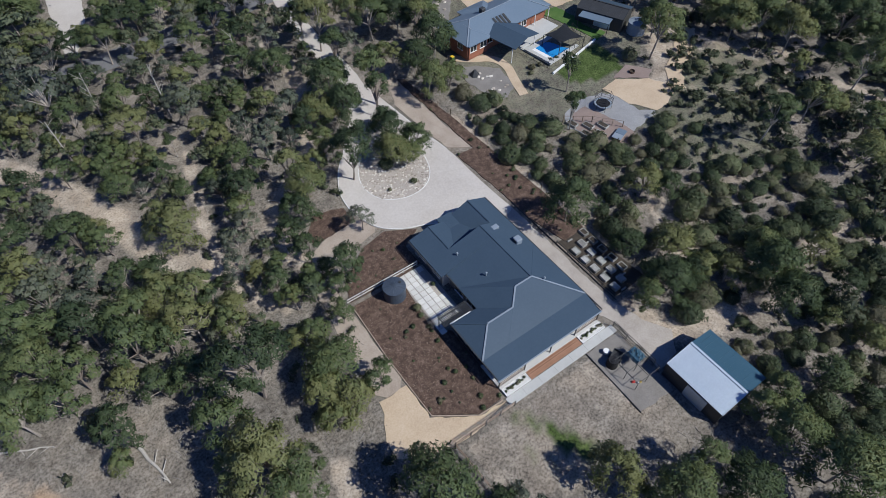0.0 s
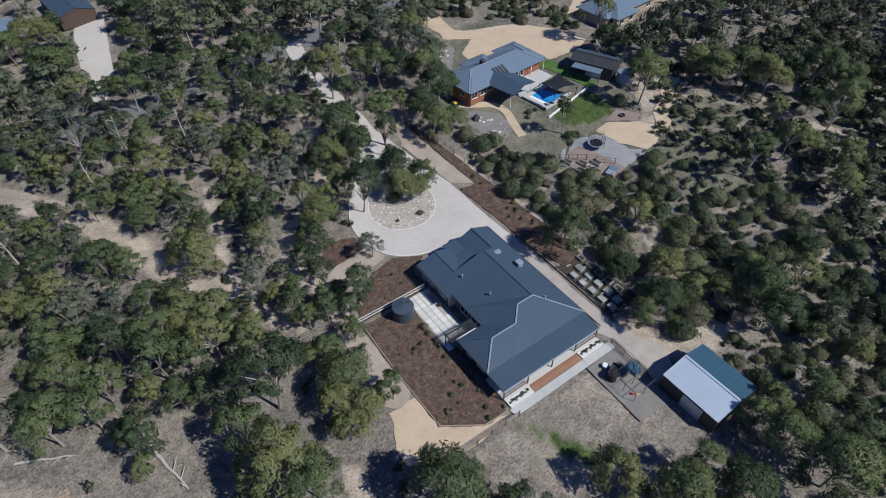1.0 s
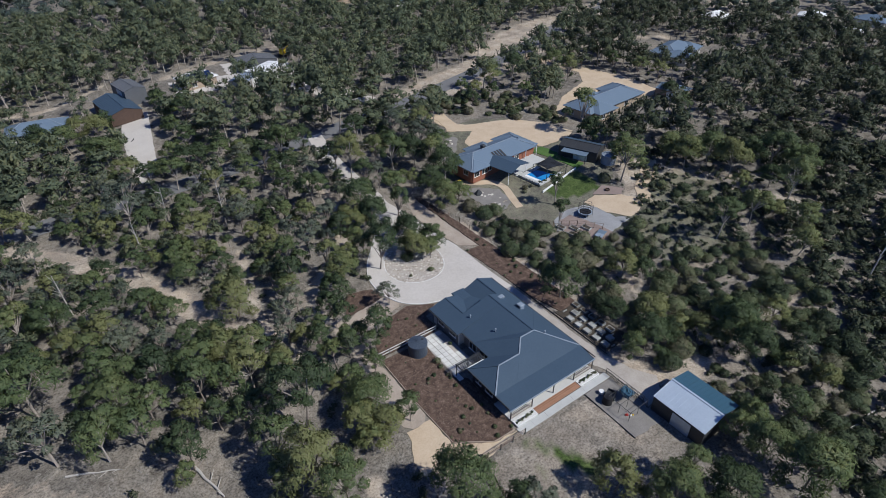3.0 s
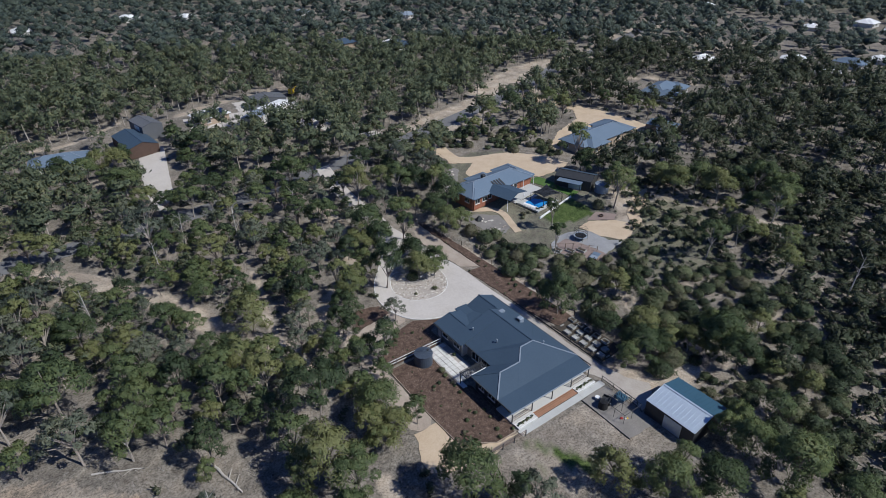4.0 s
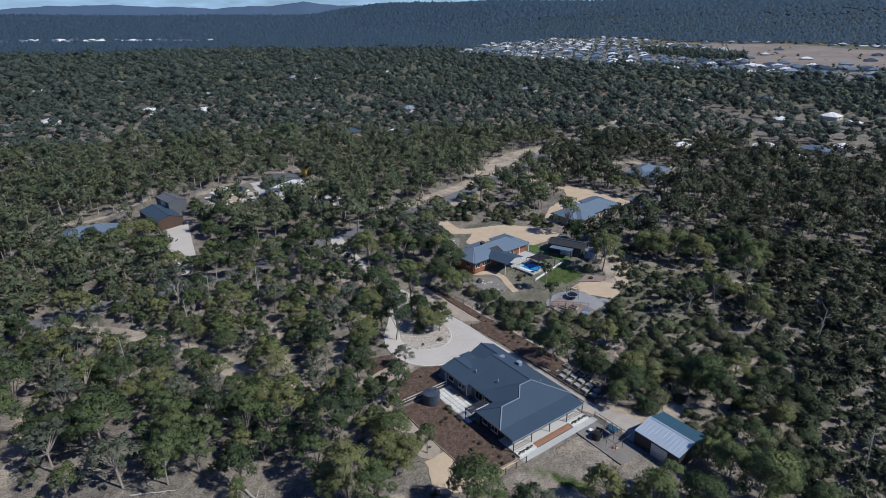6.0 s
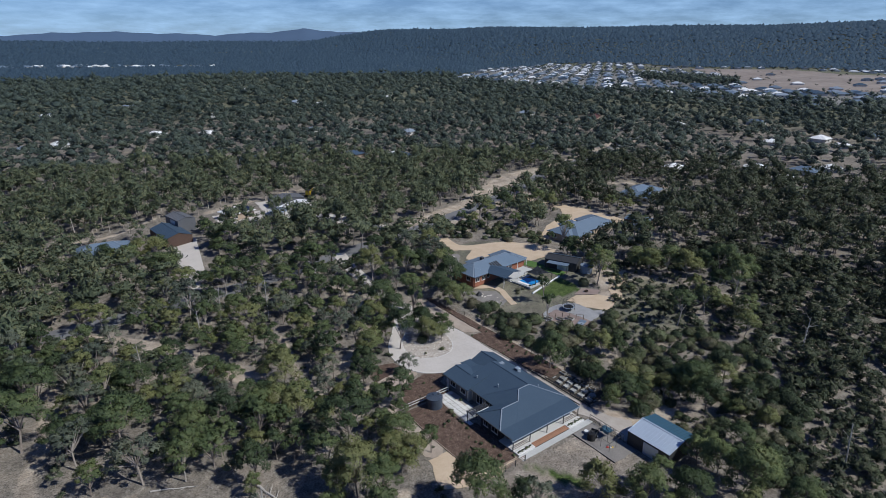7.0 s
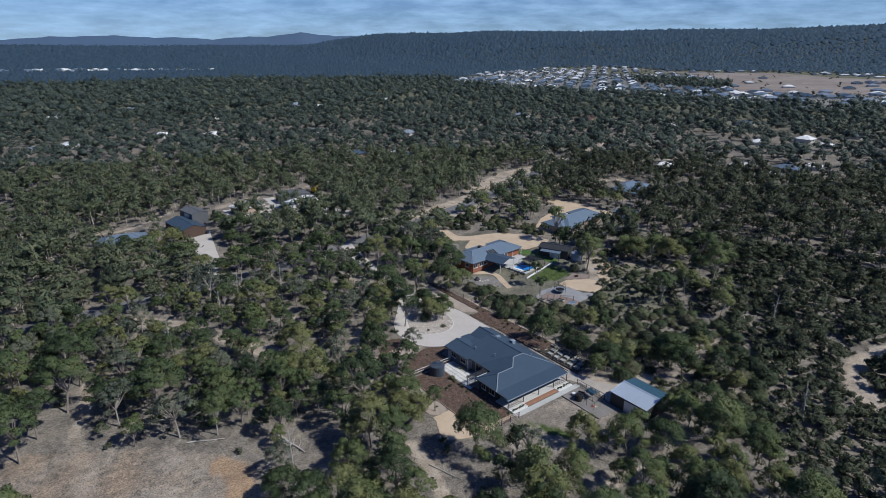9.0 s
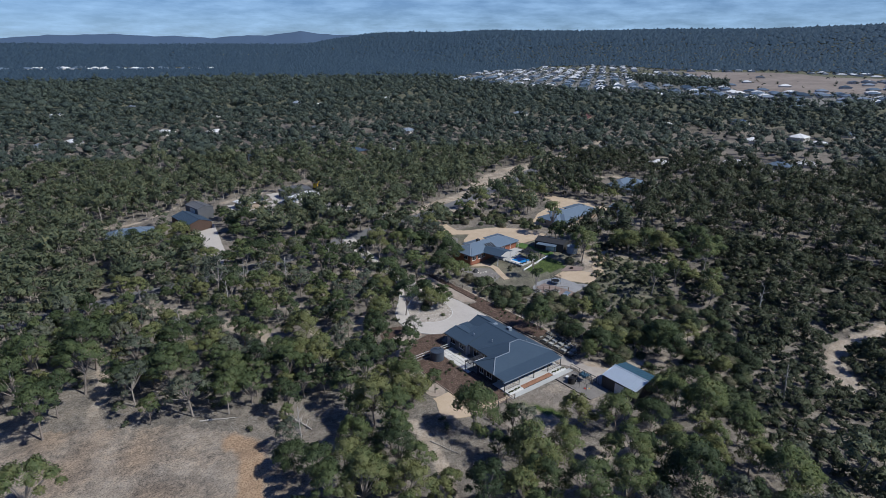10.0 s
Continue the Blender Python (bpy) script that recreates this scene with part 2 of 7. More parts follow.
M_BARK = material("pale_gum_bark", [(0.16, 0.13, 0.11), (0.28, 0.24, 0.21), (0.42, 0.38, 0.34)], 0.8, 6, 0.9, bump=0.3, coords="object", obj_random=0.3)
M_DEADWOOD = material("bleached_deadwood", [(0.34, 0.31, 0.28), (0.5, 0.47, 0.43)], 1.2, 8, 0.9, bump=0.3)
M_STICK = material("grey_fallen_stick", [(0.14, 0.125, 0.11), (0.26, 0.24, 0.22)], 1.2, 8, 0.95, bump=0.2, island=0.5)
GUM_COLORS = [(0.049, 0.073, 0.036), (0.094, 0.129, 0.057), (0.147, 0.182, 0.076), (0.203, 0.213, 0.09)]
M_GUM = leaf_material("gum_leaves", GUM_COLORS, obj_random=0.45)
GREY_COLORS = [(0.058, 0.074, 0.058), (0.1, 0.122, 0.09), (0.145, 0.165, 0.118), (0.18, 0.19, 0.13)]
M_GREYGUM = leaf_material("grey_gum_leaves", GREY_COLORS, obj_random=0.4)
SHRUB_COLORS = [(0.044, 0.062, 0.034), (0.076, 0.1, 0.05), (0.122, 0.142, 0.07), (0.145, 0.138, 0.088)]
M_SHRUB = leaf_material("shrub_leaves", SHRUB_COLORS)
WOODS_COLORS = [(0.05, 0.068, 0.045), (0.088, 0.112, 0.068), (0.134, 0.154, 0.087), (0.18, 0.178, 0.09)]
M_WOODS = leaf_material("woodland_leaves", WOODS_COLORS, scale=0.13, obj_random=0.0, island=0.25)
# scrub colours, darkened for backlight and shared by the eastern trees
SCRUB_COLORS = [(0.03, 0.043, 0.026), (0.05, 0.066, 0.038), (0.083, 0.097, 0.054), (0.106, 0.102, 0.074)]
M_SCRUB = leaf_material("scrub_and_backlit_leaves", SCRUB_COLORS, scale=0.2, obj_random=0.0, island=0.35)
# far leaves shifted towards blue, a light haze mixed into their colour
FAR_HAZE_COLORS = [(0.037, 0.056, 0.053), (0.068, 0.09, 0.074), (0.112, 0.13, 0.09)]
M_FARWOODS_HAZED = leaf_material("far_leaves_haze_tint", FAR_HAZE_COLORS, scale=0.05, obj_random=0.0, island=0.35, holes=0.9)
# ridge foliage: the blue of aerial haze is put into these leaf colours
RIDGE_HAZE_COLORS = [(0.024, 0.046, 0.074), (0.035, 0.063, 0.094), (0.05, 0.081, 0.108)]
M_RIDGE_HAZED = leaf_material("ridge_leaves_blue_haze", RIDGE_HAZE_COLORS, scale=0.012, obj_random=0.0, island=0.3)
CORES = {m.name: core_material(m.name + "_inside", *a) for m, *a in (
    (M_GUM, GUM_COLORS, 0.4, 4.4), (M_GREYGUM, GREY_COLORS, 0.4, 4.4), (M_SHRUB, SHRUB_COLORS, 0.5, 5.0), (M_WOODS, WOODS_COLORS, 0.0, 3.2), (M_SCRUB, SCRUB_COLORS, 0.0, 4.0), (M_FARWOODS_HAZED, FAR_HAZE_COLORS, 0.0, 1.4), (M_RIDGE_HAZED, RIDGE_HAZE_COLORS, 0.0, 0.35))}
M_SUBURB_ROOF = material("suburb_metal_roofs", [(0.05, 0.065, 0.085), (0.1, 0.12, 0.15), (0.17, 0.2, 0.23), (0.62, 0.63, 0.64)], 0.01, 1, 0.5, bump=0, island=0.8)
M_GLASS = glass_material("window_glass")
M_POOL = material("pool_water", [(0.02, 0.2, 0.5), (0.03, 0.26, 0.6)], 0.3, 2, 0.08, bump=0.03)
M_LAWN = material("mown_lawn", [(0.042, 0.09, 0.02), (0.065, 0.13, 0.028), (0.11, 0.16, 0.05)], 0.5, 6, 0.95, bump=0.4)
M_STONE = material("fieldstone", [(0.3, 0.26, 0.22), (0.45, 0.4, 0.35), (0.6, 0.56, 0.5)], 0.9, 6, 0.9, bump=0.3, island=0.6)
# horizon hills: distance haze painted in as plain blue
M_FARHILL_HAZED = material("distant_hill_blue_haze", [(0.058, 0.1, 0.168), (0.07, 0.115, 0.185)], 0.004, 0.03, 0.95, bump=0.0)
M_RED = material("red_plastic", [(0.4, 0.03, 0.03), (0.5, 0.05, 0.04)], 2, 9, 0.5, bump=0.0)
M_YELLOW = material("yellow_paint", [(0.6, 0.42, 0.03), (0.7, 0.5, 0.05)], 2, 9, 0.5, bump=0.0)
M_MESH = material("black_net", [(0.01, 0.01, 0.012), (0.02, 0.02, 0.022)], 2, 9, 0.7, bump=0.0)
M_SOLAR = material("solar_panel", [(0.01, 0.02, 0.06), (0.015, 0.03, 0.08)], 2, 9, 0.15, bump=0.0)
M_TARP = material("shade_sail_cloth", [(0.03, 0.035, 0.045), (0.045, 0.05, 0.06)], 1, 6, 0.8, bump=0.1)

# ---- building helpers ----
def quick_mesh(name, verts, tris, smooth=False):
    """A mesh from numpy arrays of places and triangles."""
    me = bpy.data.meshes.new(name)
    v, f = np.asarray(verts, np.float32).reshape(-1, 3), np.asarray(tris, np.int32).reshape(-1, 3)
    me.vertices.add(len(v))
    me.vertices.foreach_set("co", v.ravel())
    me.loops.add(f.size)
    me.loops.foreach_set("vertex_index", f.ravel())
    me.polygons.add(len(f))
    me.polygons.foreach_set("loop_start", np.arange(0, f.size, 3, dtype=np.int32))
    me.polygons.foreach_set("use_smooth", np.full(len(f), smooth))
    me.update(calc_edges=True)
    return me


def put(name, me, material_used, parent=None, label=""):
    """Links a mesh as one object, under a parent if given."""
    if material_used and not me.materials:
        me.materials.append(material_used)
    ob = new(name, me)
    if parent is not None:
        ob.parent = parent
    if label:
        tagged(ob, label)
    return ob


def part(name, bm, material_used, parent=None, label=""):
    me = bpy.data.meshes.new(name)
    bmesh.ops.recalc_face_normals(bm, faces=bm.faces)
    bm.to_mesh(me)
    bm.free()
    return put(name, me, material_used, parent, label)


def empty(name, x, y, z, turn=0):
    ob = new(name)
    ob.matrix_world = pose(x, y, z, 0, 0, turn)
    return ob


def add_box(bm, x0, x1, y0, y1, z0, z1, bevel=0.0):
    made = bmesh.ops.create_cube(bm, size=1, matrix=Matrix.Translation(((x0 + x1) / 2, (y0 + y1) / 2, (z0 + z1) / 2)) @ Matrix.Diagonal((abs(x1 - x0), abs(y1 - y0), abs(z1 - z0), 1)))
    if bevel:
        edges = list({e for v in made["verts"] for e in v.link_edges})
        bmesh.ops.bevel(bm, geom=edges, offset=bevel, segments=1, affect="EDGES")
    return bm


def boxes(*rows, bevel=0.0):
    bm = bmesh.new()
    for row in rows:
        add_box(bm, *row, bevel=bevel)
    return bm


def add_bar(bm, a, b, r0, r1=None, sides=6):
    """A tapered round bar from a to b."""
    a, b = Vector(a), Vector(b)
    r1 = r0 if r1 is None else r1
    way = b - a
    m = Matrix.Translation((a + b) / 2) @ way.to_track_quat("Z", "Y").to_matrix().to_4x4()
    bmesh.ops.create_cone(bm, cap_ends=True, segments=sides, radius1=r0, radius2=r1, depth=way.length, matrix=m)
    return bm


def add_beam(bm, a, b, w, h):
    """A squared beam from a to b, w wide and h high."""
    a, b = Vector(a), Vector(b)
    way = b - a
    side = Vector((-way.y, way.x, 0))
    side = side.normalized() * w / 2 if side.length > 1e-6 else Vector((w / 2, 0, 0))
    up = way.cross(side).normalized() * h / 2
    vs = [bm.verts.new(p + s * side + u * up) for p in (a, b) for s, u in ((-1, -1), (1, -1), (1, 1), (-1, 1))]
    for q in ((0, 1, 2, 3), (7, 6, 5, 4), (0, 4, 5, 1), (1, 5, 6, 2), (2, 6, 7, 3), (3, 7, 4, 0)):
        bm.faces.new([vs[k] for k in q])
    return bm


def smooth01(t):
    t = np.clip(t, 0, 1)
    return t * t * (3 - 2 * t)


# ---- the lie of the land ----
HOME = np.array((-49.0, -51.0))        # the far hills are laid out round this place
AHEAD = math.atan2(1.503, 1.142)       # the bearing of the middle of the valley


def hill_shape(bearing):
    """Height and distance of the hills on a bearing, in degrees to the right of the valley's middle."""
    at = [-180, -90, -60, -45, -37.5, -34, -29.5, -25, -20.5, -15.5, -12.8, -10, -4.5, 0, 4, 12, 20, 27, 37, 50, 90, 180]
    high = [90, 90, 90, 92, 92, 108, 126, 118, 108, 130, 152, 132, 112, 108, 112, 107, 113, 110, 120, 112, 90, 90]
    away = [4700, 4700, 4700, 4700, 4700, 4700, 4700, 4700, 4700, 4650, 4500, 4100, 3400, 2900, 2650, 2550, 2500, 2500, 2450, 2500, 4700, 4700]
    return np.interp(bearing, at, high), np.interp(bearing, at, away)


def lie(x, y):
    """Ground height in metres."""
    x, y = np.asarray(x, float), np.asarray(y, float)
    near = 3.5 * smooth01((0.8 * (x - 38) + 0.45 * (y - 50)) / 50)
    dx, dy = x - HOME[0], y - HOME[1]
    r = np.hypot(dx, dy)
    bearing = np.degrees((AHEAD - np.arctan2(dy, dx) + np.pi) % (2 * np.pi) - np.pi)
    high, away = hill_shape(bearing)
    high = 60 + (high - 60) * smooth01((4500 - away) / 1100)
    wobble = np.sin(r / 190 + bearing * 0.21) * 0.5 + np.sin(r / 83 - bearing * 0.37) * 0.3
    k = smooth01((r / away - 0.58) / 0.42)
    return near + k * (high - 3.5) + wobble * 5 * smooth01((r - 700) / 900) * (1 - 0.75 * k)


def lie1(x, y):
    return float(lie(x, y))


def inside(poly, x, y):
    """Which of the places lie inside a polygon."""
    p = np.asarray(poly, float)
    hit = np.zeros(np.shape(x), bool)
    for (x0, y0), (x1, y1) in zip(p, np.roll(p, -1, 0)):
        if y0 != y1:
            hit ^= ((y0 > y) != (y1 > y)) & (x < (x1 - x0) * (y - y0) / (y1 - y0) + x0)
    return hit


def off_line(line, x, y):
    """Distance in plan from a polyline."""
    best = np.full(np.shape(x), 1e9)
    for (x0, y0), (x1, y1) in zip(line[:-1], line[1:]):
        dx, dy = x1 - x0, y1 - y0
        t = np.clip(((x - x0) * dx + (y - y0) * dy) / (dx * dx + dy * dy), 0, 1)
        best = np.minimum(best, np.hypot(x - x0 - t * dx, y - y0 - t * dy))
    return best


def rounded(points, closed=True, rounds=2):
    """Cuts the corners of a line or outline."""
    p = [Vector(q) for q in points]
    for _ in range(rounds):
        out = [] if closed else [p[0]]
        for a, b in zip(p, p[1:] + p[:1] if closed else p[1:]):
            out += [a.lerp(b, 0.25), a.lerp(b, 0.75)]
        if not closed:
            out.append(p[-1])
        p = out
    return [(q.x, q.y) for q in p]


# ---- plan: roads, tracks, yards ----
STREET = rounded([(-160, 104), (-70, 115), (9, 119), (32, 119), (45, 120.5), (57, 121), (73, 124.5), (90, 129.6), (104.6, 134), (123, 140.5), (141, 147), (173, 162), (213, 173), (250, 185), (330, 215)], False)
ENTRY = rounded([(40, 121), (38.4, 112), (37.4, 104), (37.2, 95), (37.5, 87), (36.5, 80)], False)
DRIVE = rounded([(35.0, 84), (33.5, 78), (30.5, 73.5), (27, 69), (24, 65.7), (21.8, 61.5), (21.2, 58), (21.6, 54.5), (23, 51.2), (26, 49), (29, 48), (31, 46.6), (33, 45), (37.5, 44.8), (38.3, 42.5), (41.6, 42.5), (41.4, 46), (41.2, 52), (41.4, 58.5), (40.2, 66), (39.6, 73), (38.6, 84)], rounds=2)
SIDE_TRACK = [(38.2, 44.5), (38.3, 30), (38.4, 22), (39.3, 20), (39.4, 15), (38.9, 11.6), (42.5, 12.2), (44.5, 14.5), (42.6, 18), (41.6, 22), (41.5, 30), (41.6, 38), (41.6, 44.5)]
ISLAND = rounded([(35.5, 74.5), (32.6, 70.6), (28.3, 66), (25.4, 61.8), (25.4, 57.6), (27.2, 55.2), (30.2, 54.0), (33.4, 54.4), (35.8, 56.4), (37.2, 59.6), (37.6, 64), (37.6, 70), (37.2, 74.3)], rounds=2)
PARKING = [(41.9, 78.5), (40.2, 74), (40.7, 66), (41.5, 59.6), (44.6, 57.6), (44.2, 66), (44.0, 77.2)]
BED_NE = [(44.2, 79.5), (45.4, 78.5), (46.4, 66), (46.9, 56), (47.6, 43), (47.6, 34), (43.6, 33.6), (42.3, 40), (42.2, 48), (41.6, 57.3), (44.8, 57.2), (44.6, 66)]
BED_W = [(12.8, 41.6), (12.6, 32), (12.8, 23.2), (17.3, 20.1), (20.6, 20.1), (21.2, 21.2), (21.4, 31.0), (19.4, 32.8), (19.8, 36.4), (20.4, 41.0), (20.6, 41.5)]
BED_N = [(27.4, 48.0), (24.2, 46.2), (24.2, 42.5), (20.8, 42.1), (12.9, 42.4), (14.0, 45.6), (18.9, 49.4), (23.1, 50.4)]
BED_SMALL = [(13.6, 56.2), (16.2, 59.2), (20.7, 58.2), (21.2, 55.0), (16.6, 54.2), (13.6, 53.9)]
SIDE_PATH = rounded([(22.6, 51.2), (22, 53.8), (19.9, 55.4), (13.2, 53.4), (10.9, 50.9), (9.8, 45.9), (9.8, 43.3), (9, 38.5), (8.9, 32.7), (8.6, 28), (12.4, 28), (12.4, 33.4), (12.3, 41.7), (12.9, 46.6), (15.8, 49.6), (20.4, 50.8)], rounds=1)
SAND_YARD = [(8.5, 28.2), (12.45, 28), (12.5, 23.0), (17.2, 19.9), (20.9, 19.6), (14.7, 18.5), (9.9, 19.4), (6.8, 21.1), (6.8, 23.5), (8.3, 26.4)]
LAWN = [(13, 18.5), (21, 18.4), (38.4, 18.4), (38.0, 9.4), (33.3, 4.8), (26, 6), (20, 6.6), (13.2, 10.5)]
PLAY_YARD = [(33.1, 18.5), (38.5, 18.5), (38.3, 9.0), (33.0, 9.2)]
VEGE = [(42.6, 34), (47.6, 34), (48.2, 22.5), (42.4, 22.5)]
NEIGHBOUR = [(53, 84), (52, 76), (54, 64), (58, 53), (62, 45), (68, 43), (77, 44), (82, 56), (92, 62), (93, 80), (90, 97), (79, 104), (66, 100), (58, 92)]
NEIGHBOUR_YARD = [(71.7, 104.3), (76.1, 100.3), (87.9, 96.8), (92.8, 90), (95.6, 80.8), (91.3, 78.6), (82.3, 78.4), (80, 85), (72, 88), (67.7, 88.4), (68.5, 92.4), (74.3, 96.6), (69.1, 99.6)]
NEIGHBOUR_SAND = [(75.4, 54.8), (80, 51.3), (82.6, 47), (78, 45), (75, 44.9), (72.6, 49.1), (71.6, 54.4)]
NEIGHBOUR_LAWN = [(80.2, 79), (82.4, 78.6), (82.8, 74), (82.2, 70), (84, 66), (80.8, 65.4), (80, 70), (79.2, 74.5), (78.2, 78)]
HOUSE3_YARD = [(100.2, 92.2), (111.9, 100.5), (127, 106.2), (133.5, 114), (139.2, 114.1), (141.5, 101.9), (140.3, 88), (134.7, 85.1), (129.9, 87.4), (110.2, 85.9), (101, 87.7)]
SHEDS_YARD = [(-3.4, 126), (-1.5, 124), (3, 135), (8.8, 166), (2.6, 170), (-1, 155), (-3, 136)]
HOUSE6_YARD = [(62, 131), (67, 133), (62, 150), (56, 163), (60, 186), (56, 192), (40, 194), (38, 181), (20, 185), (19, 172), (34, 168), (47, 161), (54, 145)]
OPEN_HEATH = [(96, 58), (101, 42), (92, 31), (80, 26), (70, 32), (74, 43), (84, 48), (90, 56)]
CLEARING = [(-70, 74), (-50, 60), (-32, 49), (-22, 37), (-22, 20), (-40, 2), (-90, 20), (-80, 60)]
TRACKS = [
    (rounded([(5.5, 84), (4.6, 78), (3, 71), (1.6, 64), (1.2, 57), (3, 50), (6, 46)], False), 1.1, 0.85),
    (rounded([(1.2, 57), (-3, 61.5), (-6, 69), (-9.5, 78), (-14, 87), (-22, 101), (-34, 112)], False), 2.9, 1.0),
    (rounded([(62.3, 33.3), (59.6, 28.4), (58, 23.4), (58.5, 14)], False), 0.6, 0.8),
    (rounded([(91, 64), (88, 57), (85, 52), (80, 49)], False), 2.2, 0.9),
    (rounded([(88, 57), (96, 51), (106, 41)], False), 1.2, 0.8),
    (rounded([(78, -22), (83, -15), (91, -12), (100, -14), (105, -16), (120, -18)], False), 2.6, 1.0),
    (rounded([(-39, 90), (-41, 80), (-42.6, 70), (-46, 60), (-45, 47), (-50, 30)], False), 2.2, 0.5),
    (rounded([(29.5, 104), (30.5, 97), (28.5, 88), (26, 80), (21, 70), (17, 68), (9, 61), (11, 51.5)], False), 2.0, 0.75),
    (rounded([(43.2, 81), (45.8, 70), (47.0, 58), (48.1, 42), (48.4, 30)], False), 0.75, 0.9),
    (rounded([(1, 24), (0, 16), (-4, 6), (-10, -4)], False), 1.6, 0.8),
    (rounded([(42, 20), (44, 15), (49, 12), (53, 12)], False), 2.6, 0.75),
    (rounded([(16, -4), (24, -2), (30, -6)], False), 1.6, 0.8),
    (rounded([(122, 146), (140, 156), (156, 164), (172, 168), (190, 164)], False), 10.0, 0.9),
    (rounded([(160, 132), (178, 132), (194, 124), (197, 108)], False), 3.0, 0.75),
    (rounded([(-30, 192), (-16, 187), (-8, 190), (2, 196)], False), 1.2, 0.8),
    (rounded([(92, 62), (96, 57), (98, 50), (99, 43), (101, 37), (105, 31), (108, 23), (111, 14)], False), 1.1, 0.95),
    (rounded([(61, 35), (60, 32), (57, 28), (56, 24), (55, 20)], False), 0.5, 0.9),
    (rounded([(82, 47), (85, 44), (85, 41), (89, 40), (95, 39)], False), 0.8, 0.8),
    (rounded([(58, 15), (63, 15), (69, 13), (74, 12), (84, 9)], False), 0.6, 0.8),
    (rounded([(51, 40), (51.5, 36), (49.5, 33), (47, 31)], False), 0.5, 0.8),
    (rounded([(216, 164), (227, 171), (254, 184)], False), 5.0, 0.9),
    (rounded([(226, 120), (234, 126), (242, 132)], False), 6.0, 0.9),
    (rounded([(262, 146), (276, 140), (290, 124)], False), 8.0, 0.8),
    (rounded([(20, 190), (36, 198), (60, 202), (80, 210)], False), 3.0, 0.6),
]


def ground():
    def lines(lo, hi, step, far):
        fine = np.arange(lo, hi, step)
        out, d = [], step
        at = 0.0
        while at < far:
            d *= 1.13
            at += d
            out.append(at)
        out = np.array(out)
        return np.concatenate([(lo - out)[::-1], fine, fine[-1] + out])
    xs, ys = lines(-92, 150, 1.25, 4900), lines(-40, 190, 1.25, 4900)
    x, y = np.meshgrid(xs, ys)
    z = lie(x, y)
    local = (np.hypot(x - 30, y - 45) < 320)
    z = z + local * 0.05 * (np.sin(x * 0.9 + np.sin(y * 0.7)) * np.sin(y * 0.8) - 0.6)
    ny, nx = x.shape
    idx = np.arange(nx * ny).reshape(ny, nx)
    a, b, c, d = idx[:-1, :-1].ravel(), idx[:-1, 1:].ravel(), idx[1:, 1:].ravel(), idx[1:, :-1].ravel()
    tris = np.concatenate([np.stack([a, b, c], 1), np.stack([a, c, d], 1)])
    me = quick_mesh("ground", np.stack([x, y, z], -1), tris, True)
    # what covers the ground: sand, grass, clay
    cover = np.zeros((ny, nx, 4), np.float32)
    cover[..., 3] = 1
    for line, width, amount in TRACKS:
        cover[..., 0] = np.maximum(cover[..., 0], amount * smooth01(1.45 - off_line(line, x, y) / (0.85 * width)))
    cover[..., 0] = np.maximum(cover[..., 0], 0.75 * smooth01((12 - off_line(STREET, x, y)) / 5) * smooth01((x - 62) / 10) * (np.hypot(x, y) < 500))
    east = smooth01((x - 46) / 8) * smooth01((130 - x) / 30) * smooth01((62 - y) / 15)
    patch = 0.5 + 0.5 * np.sin(x * 0.31 + 2 * np.sin(y * 0.17)) * np.sin(y * 0.27 + 1.5 * np.sin(x * 0.21))
    cover[..., 0] = np.maximum(cover[..., 0], east * (0.02 + 0.28 * patch))
    cover[..., 1] = np.maximum(cover[..., 1], east * 0.16 + 0.22 * inside(OPEN_HEATH, x, y))
    cover[..., 0] = np.maximum(cover[..., 0], 0.16 * inside(NEIGHBOUR, x, y))
    cover[..., 0] = np.maximum(cover[..., 0], inside(CLEARING, x, y) * (0.17 + 0.34 * patch))
    cover[..., 0] = np.maximum(cover[..., 0], inside(LAWN, x, y) * (0.27 + 0.2 * patch))
    for line, width, amount in (([(20.7, 17.6), (22.4, 14.6)], 1.0, 0.55), ([(22.8, 13.2), (24.8, 9.4)], 1.15, 0.85), ([(18.6, 14.6), (20.4, 11.0), (21.6, 8.4)], 0.9, 0.36)):
        cover[..., 1] = np.maximum(cover[..., 1], amount * smooth01(1.4 - off_line(line, x, y) / width))
    cover[..., 1] = np.maximum(cover[..., 1], 0.36 * inside(NEIGHBOUR, x, y))
    cover[..., 1] = np.maximum(cover[..., 1], 0.2 * inside(LAWN, x, y))
    dry_lawn = inside([(68, 62.3), (80, 64.8), (80.5, 60.5), (78, 56), (73.4, 57), (69, 59)], x, y)
    cover[..., 1] = np.maximum(cover[..., 1], 0.85 * dry_lawn)
    # low green growth under the far woods
    apart = np.hypot(x - 40, y - 60)
    cover[..., 1] = np.maximum(cover[..., 1], 0.24 * smooth01((apart - 95) / 70) + 0.2 * smooth01((apart - 320) / 200))
    cover[..., 2] = np.maximum(0.8 * smooth01(1.6 - off_line([(-27, 38.5), (-25, 35), (-28, 27), (-31, 20)], x, y) / 1.9), 0.5 * smooth01(1.4 - off_line([(-29, 20), (-33, 12)], x, y) / 3))
    cover[..., 2] = np.maximum(cover[..., 2], inside(CLEARING, x, y) * (0.2 + 0.22 * (1 - patch)))
    att = me.color_attributes.new("cover", "FLOAT_COLOR", "POINT")
    att.data.foreach_set("color", cover.ravel())
    ob = put("ground", me, M_GROUND)
    return tagged(ob, "dry bush ground with leaf litter, sandy tracks and thin grass", "ground", kind="structure")


ground()


